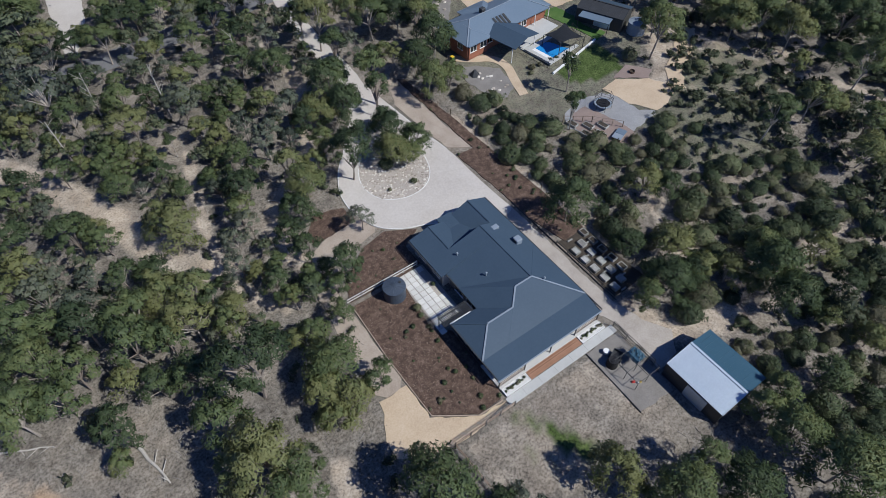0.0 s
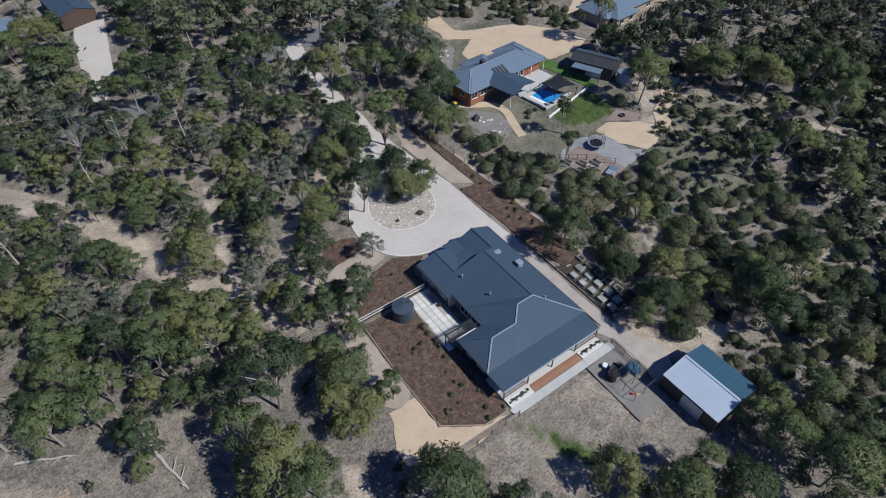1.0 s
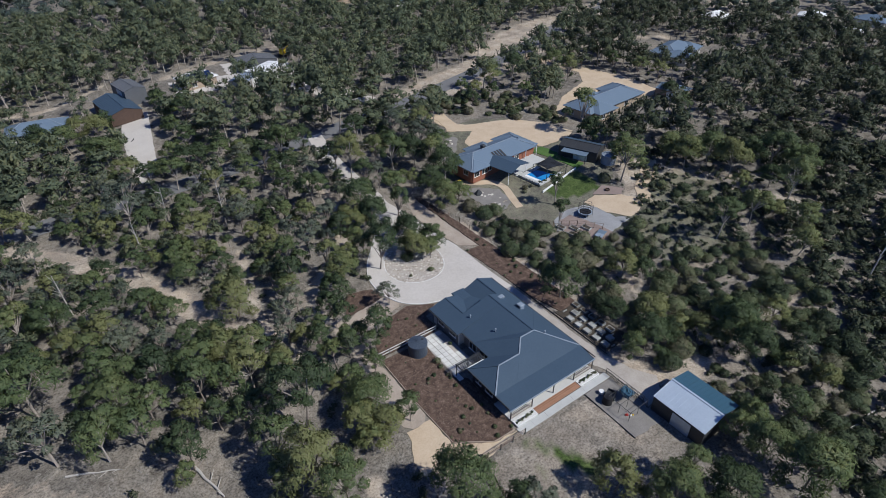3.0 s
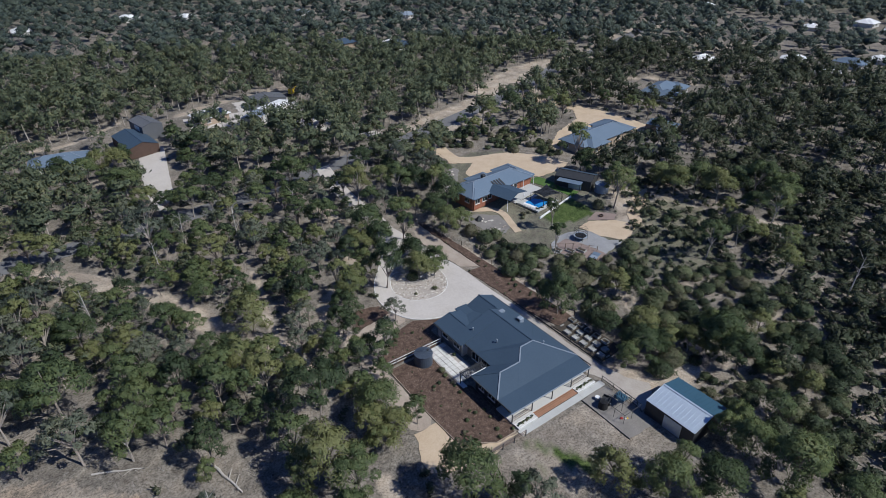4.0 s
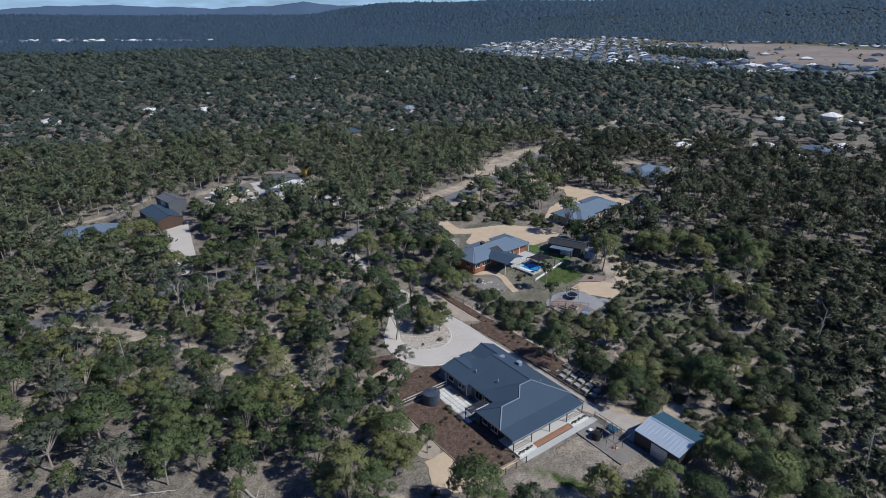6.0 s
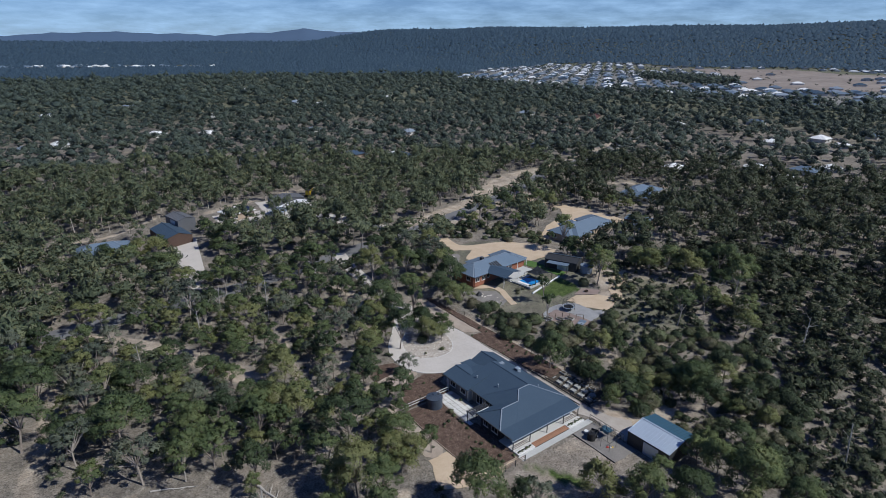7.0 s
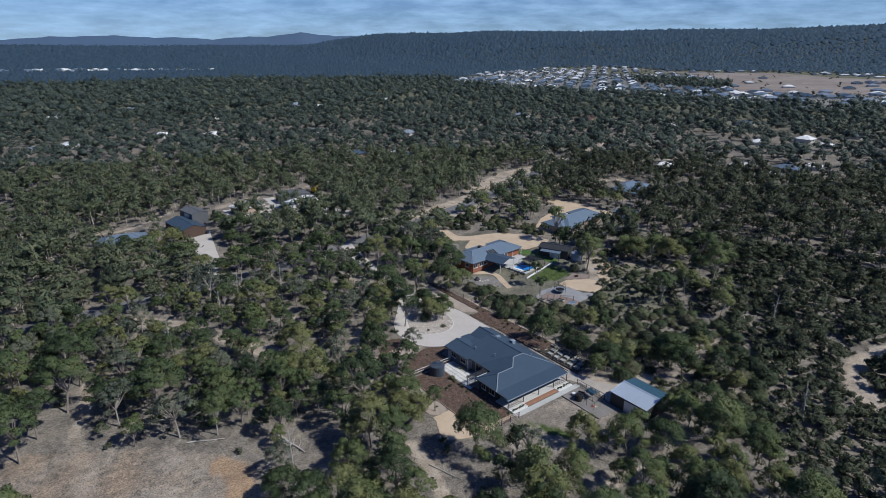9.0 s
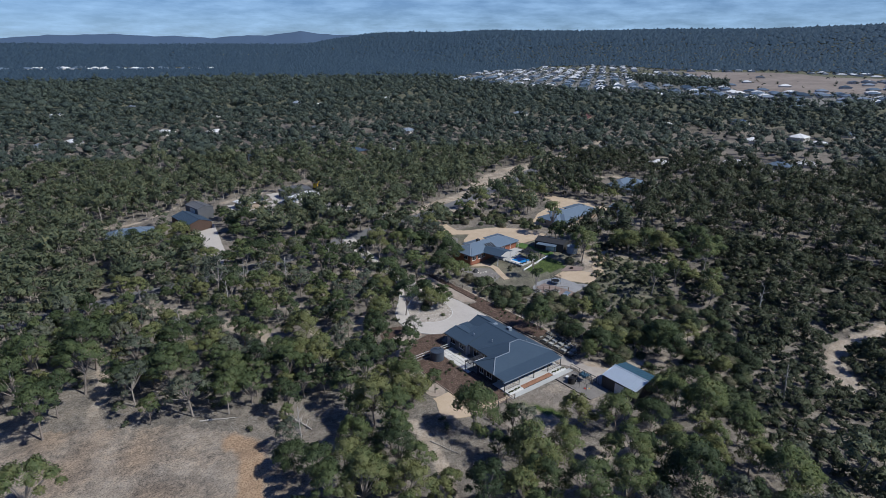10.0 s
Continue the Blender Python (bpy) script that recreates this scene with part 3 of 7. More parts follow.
def sheet(name, outline, mat, label, category, lift=0.05, step=2.4, ragged=0.0, hole=None, kind="structure", drop=0.15):
    """A flat-laid surface with a rim, following the lie of the land."""
    rng = random.Random(len(name) * 31 + len(outline))
    from mathutils.geometry import delaunay_2d_cdt
    loops = [outline] + ([hole] if hole else [])
    pts, edges = [], []
    for loop in loops:
        dense = []
        for (x0, y0), (x1, y1) in zip(loop, loop[1:] + loop[:1]):
            k = max(1, int(math.hypot(x1 - x0, y1 - y0) / 0.9))
            for q in range(k):
                j = ragged if loop is outline else 0
                dense.append((x0 + (x1 - x0) * q / k + rng.uniform(-j, j), y0 + (y1 - y0) * q / k + rng.uniform(-j, j)))
        s = len(pts)
        pts += dense
        edges += [(s + k, s + (k + 1) % len(dense)) for k in range(len(dense))]
    rim = len(pts)
    lo, hi = np.min(pts, 0), np.max(pts, 0)
    gx, gy = np.meshgrid(np.arange(lo[0], hi[0], step), np.arange(lo[1], hi[1], step))
    gx, gy = gx.ravel(), gy.ravel()
    ok = inside(outline, gx, gy)
    if hole:
        ok &= ~inside(hole, gx, gy)
    pts += list(zip(gx[ok], gy[ok]))
    v, e, f, *_ = delaunay_2d_cdt([Vector((float(p[0]), float(p[1]))) for p in pts], edges, [], 0, 1e-4)
    vx, vy = np.array([p.x for p in v]), np.array([p.y for p in v])
    vz = lie(vx, vy) + lift
    tri = np.array([q for q in f if len(q) == 3])
    cx, cy = vx[tri].mean(1), vy[tri].mean(1)
    keep = inside([(pts[a][0], pts[a][1]) for a, b in edges[:len([1 for p in edges if p[0] < rim])]] if not hole else outline, cx, cy)
    if hole:
        keep &= ~inside(hole, cx, cy)
    tri = tri[keep]
    bm = bmesh.new()
    bv = [bm.verts.new((x, y, z)) for x, y, z in zip(vx, vy, vz)]
    for t in tri:
        fc = bm.faces.new([bv[k] for k in t])
        fc.normal_update()
        if fc.normal.z < 0:
            fc.normal_flip()
    bmesh.ops.delete(bm, geom=[q for q in bm.verts if not q.link_faces], context="VERTS")
    border = [q for q in bm.edges if len(q.link_faces) == 1]
    ext = bmesh.ops.extrude_edge_only(bm, edges=border)
    for q in ext["geom"]:
        if isinstance(q, bmesh.types.BMVert):
            q.co.z -= drop + lift
    me = bpy.data.meshes.new(name)
    bm.to_mesh(me)
    bm.free()
    ob = put(name, me, mat)
    return tagged(ob, label, category, kind=kind)


def ribbon(line, half):
    """The outline of a strip of even width along a line."""
    left, right = [], []
    for k, p in enumerate(line):
        a, b = Vector(line[max(0, k - 1)]), Vector(line[min(len(line) - 1, k + 1)])
        d = (b - a).normalized()
        left.append((p[0] - d.y * half, p[1] + d.x * half))
        right.append((p[0] + d.y * half, p[1] - d.x * half))
    return left + right[::-1]


def kerb(name, line, closed, label, mat=None, w=0.16, h=0.12):
    """A low edging that follows a line on the ground."""
    bm = bmesh.new()
    n = len(line)
    ring = []
    for k, p in enumerate(line):
        a = Vector(line[(k - 1) % n if closed else max(0, k - 1)])
        b = Vector(line[(k + 1) % n if closed else min(n - 1, k + 1)])
        d = (b - a).normalized()
        s = Vector((-d.y, d.x)) * w / 2
        z = lie1(*p)
        ring.append([bm.verts.new((p[0] + s.x * q, p[1] + s.y * q, z + zz)) for q, zz in ((-1, -0.15), (-1, h - 0.03), (-0.7, h), (0.7, h), (1, h - 0.03), (1, -0.15))])
    for k in range(n if closed else n - 1):
        a, b = ring[k], ring[(k + 1) % n]
        for j in range(5):
            bm.faces.new((a[j], b[j], b[j + 1], a[j + 1]))
    if not closed:
        bm.faces.new(ring[0])
        bm.faces.new(ring[-1][::-1])
    ob = part(name, bm, mat or M_KERB)
    return tagged(ob, label, "kerb", kind="structure")


sheet("street", ribbon(STREET, 3.1), M_ROAD, "grey asphalt country street between sandy verges", "road", lift=0.06)
sheet("entry_drive", ribbon(ENTRY, 1.9), M_DRIVE, "pale crushed-rock entry drive through the trees", "driveway", lift=0.08, ragged=0.06)
sheet("driveway", DRIVE, M_DRIVE, "pale grey crushed-rock turning loop in front of the house", "driveway", lift=0.1, hole=ISLAND)
sheet("side_track", SIDE_TRACK, M_GRAVEL, "tan gravel track between the house and the vegetable garden", "track", lift=0.07, ragged=0.15)
sheet("parking_bay", PARKING, M_TANGRAVEL, "brown gravel parking bay beside the driveway", "parking", lift=0.07, ragged=0.12)
sheet("mulch_bed_east", BED_NE, M_MULCH, "long garden bed of bark mulch along the fence", "garden bed", lift=0.09, ragged=0.1)
sheet("mulch_bed_west", BED_W, M_MULCH, "wide garden bed of dark bark mulch beside the house", "garden bed", lift=0.12, step=1.2)
sheet("mulch_bed_north", BED_N, M_MULCH, "bark mulch garden bed beside the driveway", "garden bed", lift=0.12, step=1.2)
sheet("mulch_bed_small", BED_SMALL, M_MULCH, "small bark mulch bed at the edge of the bush", "garden bed", lift=0.06, ragged=0.2)
sheet("side_path", SIDE_PATH, M_TANGRAVEL, "tan gravel path round the garden bed", "path", lift=0.04, ragged=0.15)
sheet("sand_yard", SAND_YARD, M_SANDY, "yellow sandy yard below the garden bed", "yard", lift=0.05, ragged=0.15)
sheet("play_yard", PLAY_YARD, M_GREYGRAVEL, "grey gravel play yard beside the lawn", "yard", lift=0.03, ragged=0.15)
sheet("neighbour_yard", NEIGHBOUR_YARD, M_SANDY, "pale sandy turning yard of the brick house", "yard", lift=0.06, ragged=0.2)
sheet("neighbour_drive", ribbon(rounded([(71.5, 103), (71.6, 110), (74.5, 117), (77, 123.5)], False), 1.8), M_SANDY, "pale sandy drive from the street to the brick house", "driveway", lift=0.05, ragged=0.15)
sheet("sand_arena", NEIGHBOUR_SAND, M_SANDY, "yellow sand play area", "yard", lift=0.06, ragged=0.15)
sheet("neighbour_lawn", NEIGHBOUR_LAWN, M_LAWN, "green watered lawn round the swimming pool", "lawn", lift=0.05, ragged=0.2)
sheet("third_house_yard", HOUSE3_YARD, M_SANDY, "pale sandy yard round the tan brick house", "yard", lift=0.05, ragged=0.3)
sheet("third_house_drive", ribbon(rounded([(136, 113), (134.5, 119), (133, 125.3), (130.8, 138)], False), 2.6), M_SANDY, "pale sandy drive from the tan house to the street", "driveway", lift=0.04, ragged=0.2)
sheet("shed_yard", SHEDS_YARD, M_DRIVE, "pale concrete yard before the barn", "yard", lift=0.06, ragged=0.1)
sheet("long_drive", HOUSE6_YARD, M_DRIVE, "pale gravel drive and yard among trees", "driveway", lift=0.04, ragged=0.4)
kerb("island_kerb", ISLAND, True, "pale concrete kerb round the planted island")
kerb("drive_kerb", [p for p in DRIVE if p[0] < 31.5 and p[1] < 79], False, "pale concrete kerb along the driveway")
kerb("parking_kerb", [(39.4, 74.5), (40.2, 66), (41.2, 59.6)], False, "pale concrete kerb beside the parking bay")
kerb("bed_edge", [(12.75, 41.6), (12.5, 32), (12.7, 23.1), (17.2, 19.95), (20.7, 19.8)], False, "timber edging of the mulch bed", M_TIMBER, 0.14, 0.2)


# ---- houses ----
def hip_roof(bm, x0, x1, y0, y1, z, pitch=22.5, ends=("hip", "hip"), thick=0.16):
    """A closed roof block over a rectangle: the ridge runs along its longer side, each end hipped or gabled. Returns its ridge and hip lines."""
    rise = math.tan(radians(pitch))
    along_x = (x1 - x0) >= (y1 - y0)
    half = (y1 - y0) / 2 if along_x else (x1 - x0) / 2
    top = z + half * rise
    if along_x:
        a = (x0 + (half if ends[0] == "hip" else 0), (y0 + y1) / 2, top)
        b = (x1 - (half if ends[1] == "hip" else 0), (y0 + y1) / 2, top)
    else:
        a = ((x0 + x1) / 2, y0 + (half if ends[0] == "hip" else 0), top)
        b = ((x0 + x1) / 2, y1 - (half if ends[1] == "hip" else 0), top)
    c = [(x0, y0), (x1, y0), (x1, y1), (x0, y1)]
    up = [bm.verts.new((*p, z)) for p in c]
    dn = [bm.verts.new((*p, z - thick)) for p in c]
    va, vb = bm.verts.new(a), bm.verts.new(b)
    if along_x:
        faces = [(up[0], up[1], vb, va), (up[1], up[2], vb), (up[2], up[3], va, vb), (up[3], up[0], va)]
        corner = [(a, c[0]), (a, c[3]), (b, c[1]), (b, c[2])]
    else:
        faces = [(up[0], up[1], va), (up[1], up[2], vb, va), (up[2], up[3], vb), (up[3], up[0], va, vb)]
        corner = [(a, c[0]), (a, c[1]), (b, c[2]), (b, c[3])]
    for f in faces:
        bm.faces.new(f)
    for k in range(4):
        bm.faces.new((up[k], up[(k + 1) % 4], dn[(k + 1) % 4], dn[k]))
    bm.faces.new(dn[::-1])
    return [(a, b)] + [(p, (*q, z)) for p, q in corner]


def prism(profile, y0, y1):
    """A closed block: a profile of (x, z) carried from y0 to y1."""
    bm = bmesh.new()
    a = [bm.verts.new((x, y0, z)) for x, z in profile]
    b = [bm.verts.new((x, y1, z)) for x, z in profile]
    bm.faces.new(a)
    bm.faces.new(b[::-1])
    for k in range(len(a)):
        bm.faces.new((a[k], b[k], b[(k + 1) % len(a)], a[(k + 1) % len(a)]))
    return bm


def roof_caps(lines, parent, mat, w=0.26):
    for a, b in lines:
        if (Vector(a) - Vector(b)).length > 0.3:
            part("ridge_cap", add_beam(bmesh.new(), Vector(a) + Vector((0, 0, 0.03)), Vector(b) + Vector((0, 0, 0.03)), w, 0.07), mat, parent)


def window(parent, x, y, z, w, h, face, frame_mat=None):
    """A framed window, proud of a wall that faces 'face' (one of +x -x +y -y)."""
    d = {"+x": (1, 0), "-x": (-1, 0), "+y": (0, 1), "-y": (0, -1)}[face]
    ob = new("window")
    ob.parent = parent
    t = 0.05

    def slab(a0, a1, z0, z1, depth0, depth1):
        if d[0]:
            return (x + d[0] * depth0, x + d[0] * depth1, y + a0, y + a1, z + z0, z + z1)
        return (x + a0, x + a1, y + d[1] * depth0, y + d[1] * depth1, z + z0, z + z1)
    frame_bm = boxes(slab(-w / 2, w / 2, 0, t, 0, 0.06), slab(-w / 2, w / 2, h - t, h, 0, 0.06), slab(-w / 2, -w / 2 + t, t, h - t, 0, 0.06), slab(w / 2 - t, w / 2, t, h - t, 0, 0.06), slab(-t / 2, t / 2, t, h - t, 0, 0.05))
    part("window_frame", frame_bm, frame_mat or M_TRIM, ob)
    part("pane", boxes(slab(-w / 2 + t, -t / 2, t, h - t, 0, 0.025)), M_GLASS, ob)
    part("pane", boxes(slab(t / 2, w / 2 - t, t, h - t, 0, 0.025)), M_GLASS, ob)
    part("window_sill", boxes(slab(-w / 2 - 0.06, w / 2 + 0.06, -0.08, 0, 0, 0.12)), frame_mat or M_TRIM, ob)
    return ob


def wall_box(parent, x0, x1, y0, y1, z0, z1, mat, name="wall", west=None):
    """Four walls with thickness round a rectangle. west: darker material that stands for shade on the low-x wall."""
    t = 0.22
    for k, row in enumerate(((x0, x1, y0, y0 + t), (x0, x1, y1 - t, y1), (x0, x0 + t, y0 + t, y1 - t), (x1 - t, x1, y0 + t, y1 - t))):
        part(name, boxes((*row, z0, z1)), west if west and k == 2 else mat, parent)


def gutter(parent, a, b, mat, z):
    bm = add_beam(bmesh.new(), (a[0], a[1], z), (b[0], b[1], z), 0.13, 0.14)
    part("gutter", bm, mat, parent)


def main_house():
    h = tagged(new("house"), "long single-storey house with a slate-blue steel hip roof and verandah", "house")
    z = 2.7
    # roof blocks: south block and west wing hipped, then the long north block and the two front roofs
    t = math.tan(radians(22.5))
    for k, b in enumerate(((24.9, 37.8, 24.2, 34.4), (20.9, 33.0, 24.21, 30.6))):
        bm = bmesh.new()
        hip_roof(bm, *b, z - 0.005 * k)
        part("roof", bm, M_ROOF, h)
    for profile, y0, y1 in (
            (((25.0, 2.68), (32.68, 4.8), (37.79, 2.68), (37.79, 2.54), (25.0, 2.54)), 29.3, 37.2),
            (((24.1, 2.69), (32.68, 4.8), (37.79, 2.68), (37.79, 2.54), (24.1, 2.54)), 37.2, 40.0),
            (((31.4, 2.68), (34.6, 4.0), (37.78, 2.67), (37.78, 2.53), (31.4, 2.53)), 39.0, 45.4),
            (((24.11, 2.67), (27.4, 3.5), (30.6, 2.66), (30.6, 2.52), (24.11, 2.52)), 39.0, 44.9)):
        part("roof", prism(profile, y0, y1), M_ROOF, h)
    bm = bmesh.new()
    f = [bm.verts.new(q) for q in ((27.6, 39.9, 3.3), (34.4, 39.9, 3.3), (34.4, 44.6, 2.62), (27.6, 44.6, 2.62), (27.6, 39.9, 2.5), (34.4, 39.9, 2.5), (34.4, 44.6, 2.5), (27.6, 44.6, 2.5))]
    for q in ((0, 3, 2, 1), (4, 5, 6, 7), (0, 4, 7, 3), (3, 7, 6, 2), (2, 6, 5, 1), (1, 5, 4, 0)):
        bm.faces.new([f[k] for k in q])
    part("roof", bm, M_ROOF, h)
    zw, zs = z + 3.2 * t, z + 5.1 * t
    roof_caps([((24.1, 27.4, zw), (28.1, 27.4, zw)), ((24.1, 27.4, zw), (20.9, 24.2, z)), ((28.1, 27.4, zw), (30.0, 29.3, zs)), ((30.0, 29.3, zs), (32.7, 29.3, zs)), ((32.7, 29.3, zs), (37.8, 24.2, z))], h, M_CAP, 0.2)
    roof_caps([((32.68, 29.3, 4.8), (32.68, 40.0, 4.8)), ((34.6, 40.5, 4.0), (34.6, 45.4, 4.0)), ((27.4, 40.0, 3.5), (27.4, 44.9, 3.5)), ((24.1, 27.4, zw), (20.9, 30.6, z))], h, M_ROOF, 0.22)
    # verandah roof, a little flatter than the main roof
    bm = bmesh.new()
    v = [bm.verts.new(p) for p in ((20.9, 24.2, 2.72), (37.8, 24.2, 2.72), (37.8, 21.2, 2.3), (20.9, 21.2, 2.3), (20.9, 24.2, 2.62), (37.8, 24.2, 2.62), (37.8, 21.2, 2.2), (20.9, 21.2, 2.2))]
    for q in ((0, 3, 2, 1), (4, 5, 6, 7), (0, 4, 7, 3), (3, 7, 6, 2), (2, 6, 5, 1), (1, 5, 4, 0)):
        bm.faces.new([v[k] for k in q])
    part("verandah_roof", bm, M_ROOF, h)
    gutter(h, (20.85, 21.15), (37.85, 21.15), M_CAP, 2.24)
    gutter(h, (20.83, 21.2), (20.83, 30.6), M_DARK, 2.66)
    gutter(h, (20.83, 30.66), (24.0, 30.66), M_TRIM, 2.64)
    gutter(h, (37.87, 21.2), (37.87, 45.4), M_DARK, 2.6)
    gutter(h, (24.93, 30.7), (24.93, 37.1), M_DARK, 2.6)
    gutter(h, (23.93, 37.2), (23.93, 44.9), M_DARK, 2.6)
    # walls: eave shade on the west side is put into the wall colours
    wall_box(h, 25.5, 37.2, 24.8, 37.4, 0.0, 2.56, M_RENDER, west=M_SHADE)
    wall_box(h, 24.6, 37.19, 37.4, 43.6, 0.0, 2.55, M_RENDER, west=M_SHADE)
    # the wing is all charcoal, its west-side shade made a wall colour
    wall_box(h, 21.5, 25.48, 24.8, 30.0, 0.0, 2.56, M_DARK)
    wall_box(h, 31.5, 37.18, 43.62, 44.8, 0.0, 2.53, M_RENDER)
    wall_box(h, 24.62, 28.6, 43.62, 44.3, 0.0, 2.53, M_RENDER)
    for x0, x1, y, top in ((31.6, 37.3, 44.7, 3.85), (24.5, 30.2, 44.2, 3.38)):
        part("gable", prism(((x0, 2.5), ((x0 + x1) / 2, top), (x1, 2.5)), y - 0.1, y), M_RENDER, h)
    for y, w in ((26.2, 1.6), (28.6, 1.2)):
        window(h, 21.5, y, 0.9, w, 1.2, "-x")
    for y, w in ((32.2, 2.4), (35.0, 1.8)):
        window(h, 25.5, y, 0.3, w, 2.0, "-x")
    for y in (39.0, 42.2):
        window(h, 24.6, y, 0.9, 1.6, 1.2, "-x")
    for x, w in ((23.3, 1.5), (27.2, 2.2), (30.6, 2.6), (34.6, 2.2)):
        window(h, x, 24.8, 0.45, w, 1.9, "-y")
    for y, w in ((28, 1.8), (33, 1.2), (37, 1.8), (41, 1.2)):
        window(h, 37.2, y, 0.9, w, 1.2, "+x")
    # garage door and entry
    door = part("garage_door", boxes((31.9, 36.8, 44.8, 44.86, 0.05, 2.3)), M_TRIM, h, "pale sectional garage door")
    for k in range(4):
        part("panel", boxes((31.95, 36.75, 44.86, 44.89, 0.1 + k * 0.55, 0.6 + k * 0.55)), M_TRIM, door)
    part("front_door", boxes((29.6, 30.6, 43.6, 43.66, 0.1, 2.2)), M_DECK, h)
    # entry porch with white posts
    for x in (29.7, 31.7):
        part("porch_post", boxes((x - 0.11, x + 0.11, 45.55, 45.77, 0, 2.5), bevel=0.015), M_TRIM, h)
    part("porch_beam", boxes((29.5, 31.9, 45.5, 45.8, 2.5, 2.66)), M_TRIM, h)
    part("porch_roof", boxes((29.4, 32.0, 43.4, 45.9, 2.7, 2.82), bevel=0.02), M_ROOF, h)
    # verandah slab, posts, rails
    part("verandah_floor", boxes((21.2, 37.6, 20.95, 24.8, 0.0, 0.34), bevel=0.02), M_RENDER, h)
    posts = (21.2, 25.2, 29.4, 33.6, 37.5)
    for x in posts:
        part("verandah_post", boxes((x - 0.06, x + 0.06, 21.18, 21.30, 0.34, 2.26)), M_DARK, h)
        part("post_bracket", add_beam(bmesh.new(), (x, 21.24, 1.85), (x, 21.75, 2.28), 0.06, 0.06), M_DARK, h)
    for x0, x1 in ((21.2, 25.2), (33.6, 37.5)):
        for zz in (0.55, 0.95, 1.3):
            part("rail", add_beam(bmesh.new(), (x0, 21.24, zz), (x1, 21.24, zz), 0.05, 0.06), M_TIMBER, h)
    # roof furniture
    cooler = part("cooler", boxes((35.2, 36.2, 35.0, 36.0, 3.3, 4.35), bevel=0.08), M_CAP, h, "grey evaporative cooler on the roof")
    part("cooler_vent", boxes((35.16, 35.2, 35.15, 35.85, 3.9, 4.2)), M_DARK, cooler)
    for x, y, zz in ((27.6, 38.4, 3.55), (28.6, 33.4, 3.8), (34.0, 28.2, 4.25)):
        pipe = part("vent_pipe", add_bar(bmesh.new(), (x, y, zz - 0.1), (x, y, zz + 0.45), 0.09, 0.09, 10), M_CAP, h)
        part("vent_cowl", add_bar(bmesh.new(), (x, y, zz + 0.45), (x, y, zz + 0.6), 0.17, 0.1, 10), M_CAP, pipe)
    zz = 2.7 + 3.6 * math.tan(radians(22.5))
    part("skylight", boxes((34.0, 35.0, 38.6, 39.3, zz - 0.3, zz + 0.12), bevel=0.03), M_CAP, h)
    return h


main_house()


def brick_house(name, label, x, y, turn, blocks, wall_mat, roof_mat, base, wall_h=2.6, solar=False, windows=True):
    """A neighbour's house of several hipped blocks, in its own axes."""
    h = tagged(empty(name, x, y, base, turn), label, "house")
    for k, (x0, x1, y0, y1) in enumerate(blocks):
        bm = bmesh.new()
        lines = hip_roof(bm, x0, x1, y0, y1, wall_h - 0.006 * k)
        part("roof", bm, roof_mat, h)
        roof_caps(lines if k == 0 else lines[:1], h, M_CAP if roof_mat is M_ROOF2 else roof_mat, 0.2)
        i = 0.55 + 0.012 * k
        wall_box(h, x0 + i, x1 - i, y0 + i, y1 - i, -0.6, wall_h - 0.15, wall_mat)
        for a, b in (((x0, y0), (x1, y0)), ((x1, y0), (x1, y1)), ((x1, y1), (x0, y1)), ((x0, y1), (x0, y0))):
            gutter(h, a, b, roof_mat, wall_h - 0.08 - 0.006 * k)
        if windows:
            for f in (0.28, 0.7):
                window(h, x0 + (x1 - x0) * f, y0 + i, 0.8, 1.6, 1.2, "-y")
                window(h, x0 + i, y0 + (y1 - y0) * f, 0.8, 1.5, 1.2, "-x")
                window(h, x1 - i, y0 + (y1 - y0) * f, 0.8, 1.5, 1.2, "+x")
    return h


# ---- trees and scrub ----
ICO = bmesh.new()
bmesh.ops.create_icosphere(ICO, subdivisions=1, radius=1)
ICO_V = np.array([v.co[:] for v in ICO.verts])
ICO_F = np.array([[v.index for v in f.verts] for f in ICO.faces])
ICO.free()
ICO2 = bmesh.new()
bmesh.ops.create_icosphere(ICO2, subdivisions=2, radius=1)
ICO2_V = np.array([v.co[:] for v in ICO2.verts])
ICO2_F = np.array([[v.index for v in f.verts] for f in ICO2.faces])
ICO2.free()


# a crown far off: eight ragged faces round a middle
OCTA_V = np.array([(0.9, 0, 0), (0, 0.9, 0), (-0.9, 0, 0), (0, -0.9, 0), (0, 0, 0.9), (0, 0, -0.9)], float)
OCTA_F = np.array([(0, 1, 4), (1, 2, 4), (2, 3, 4), (3, 0, 4), (1, 0, 5), (2, 1, 5), (3, 2, 5), (0, 3, 5)])


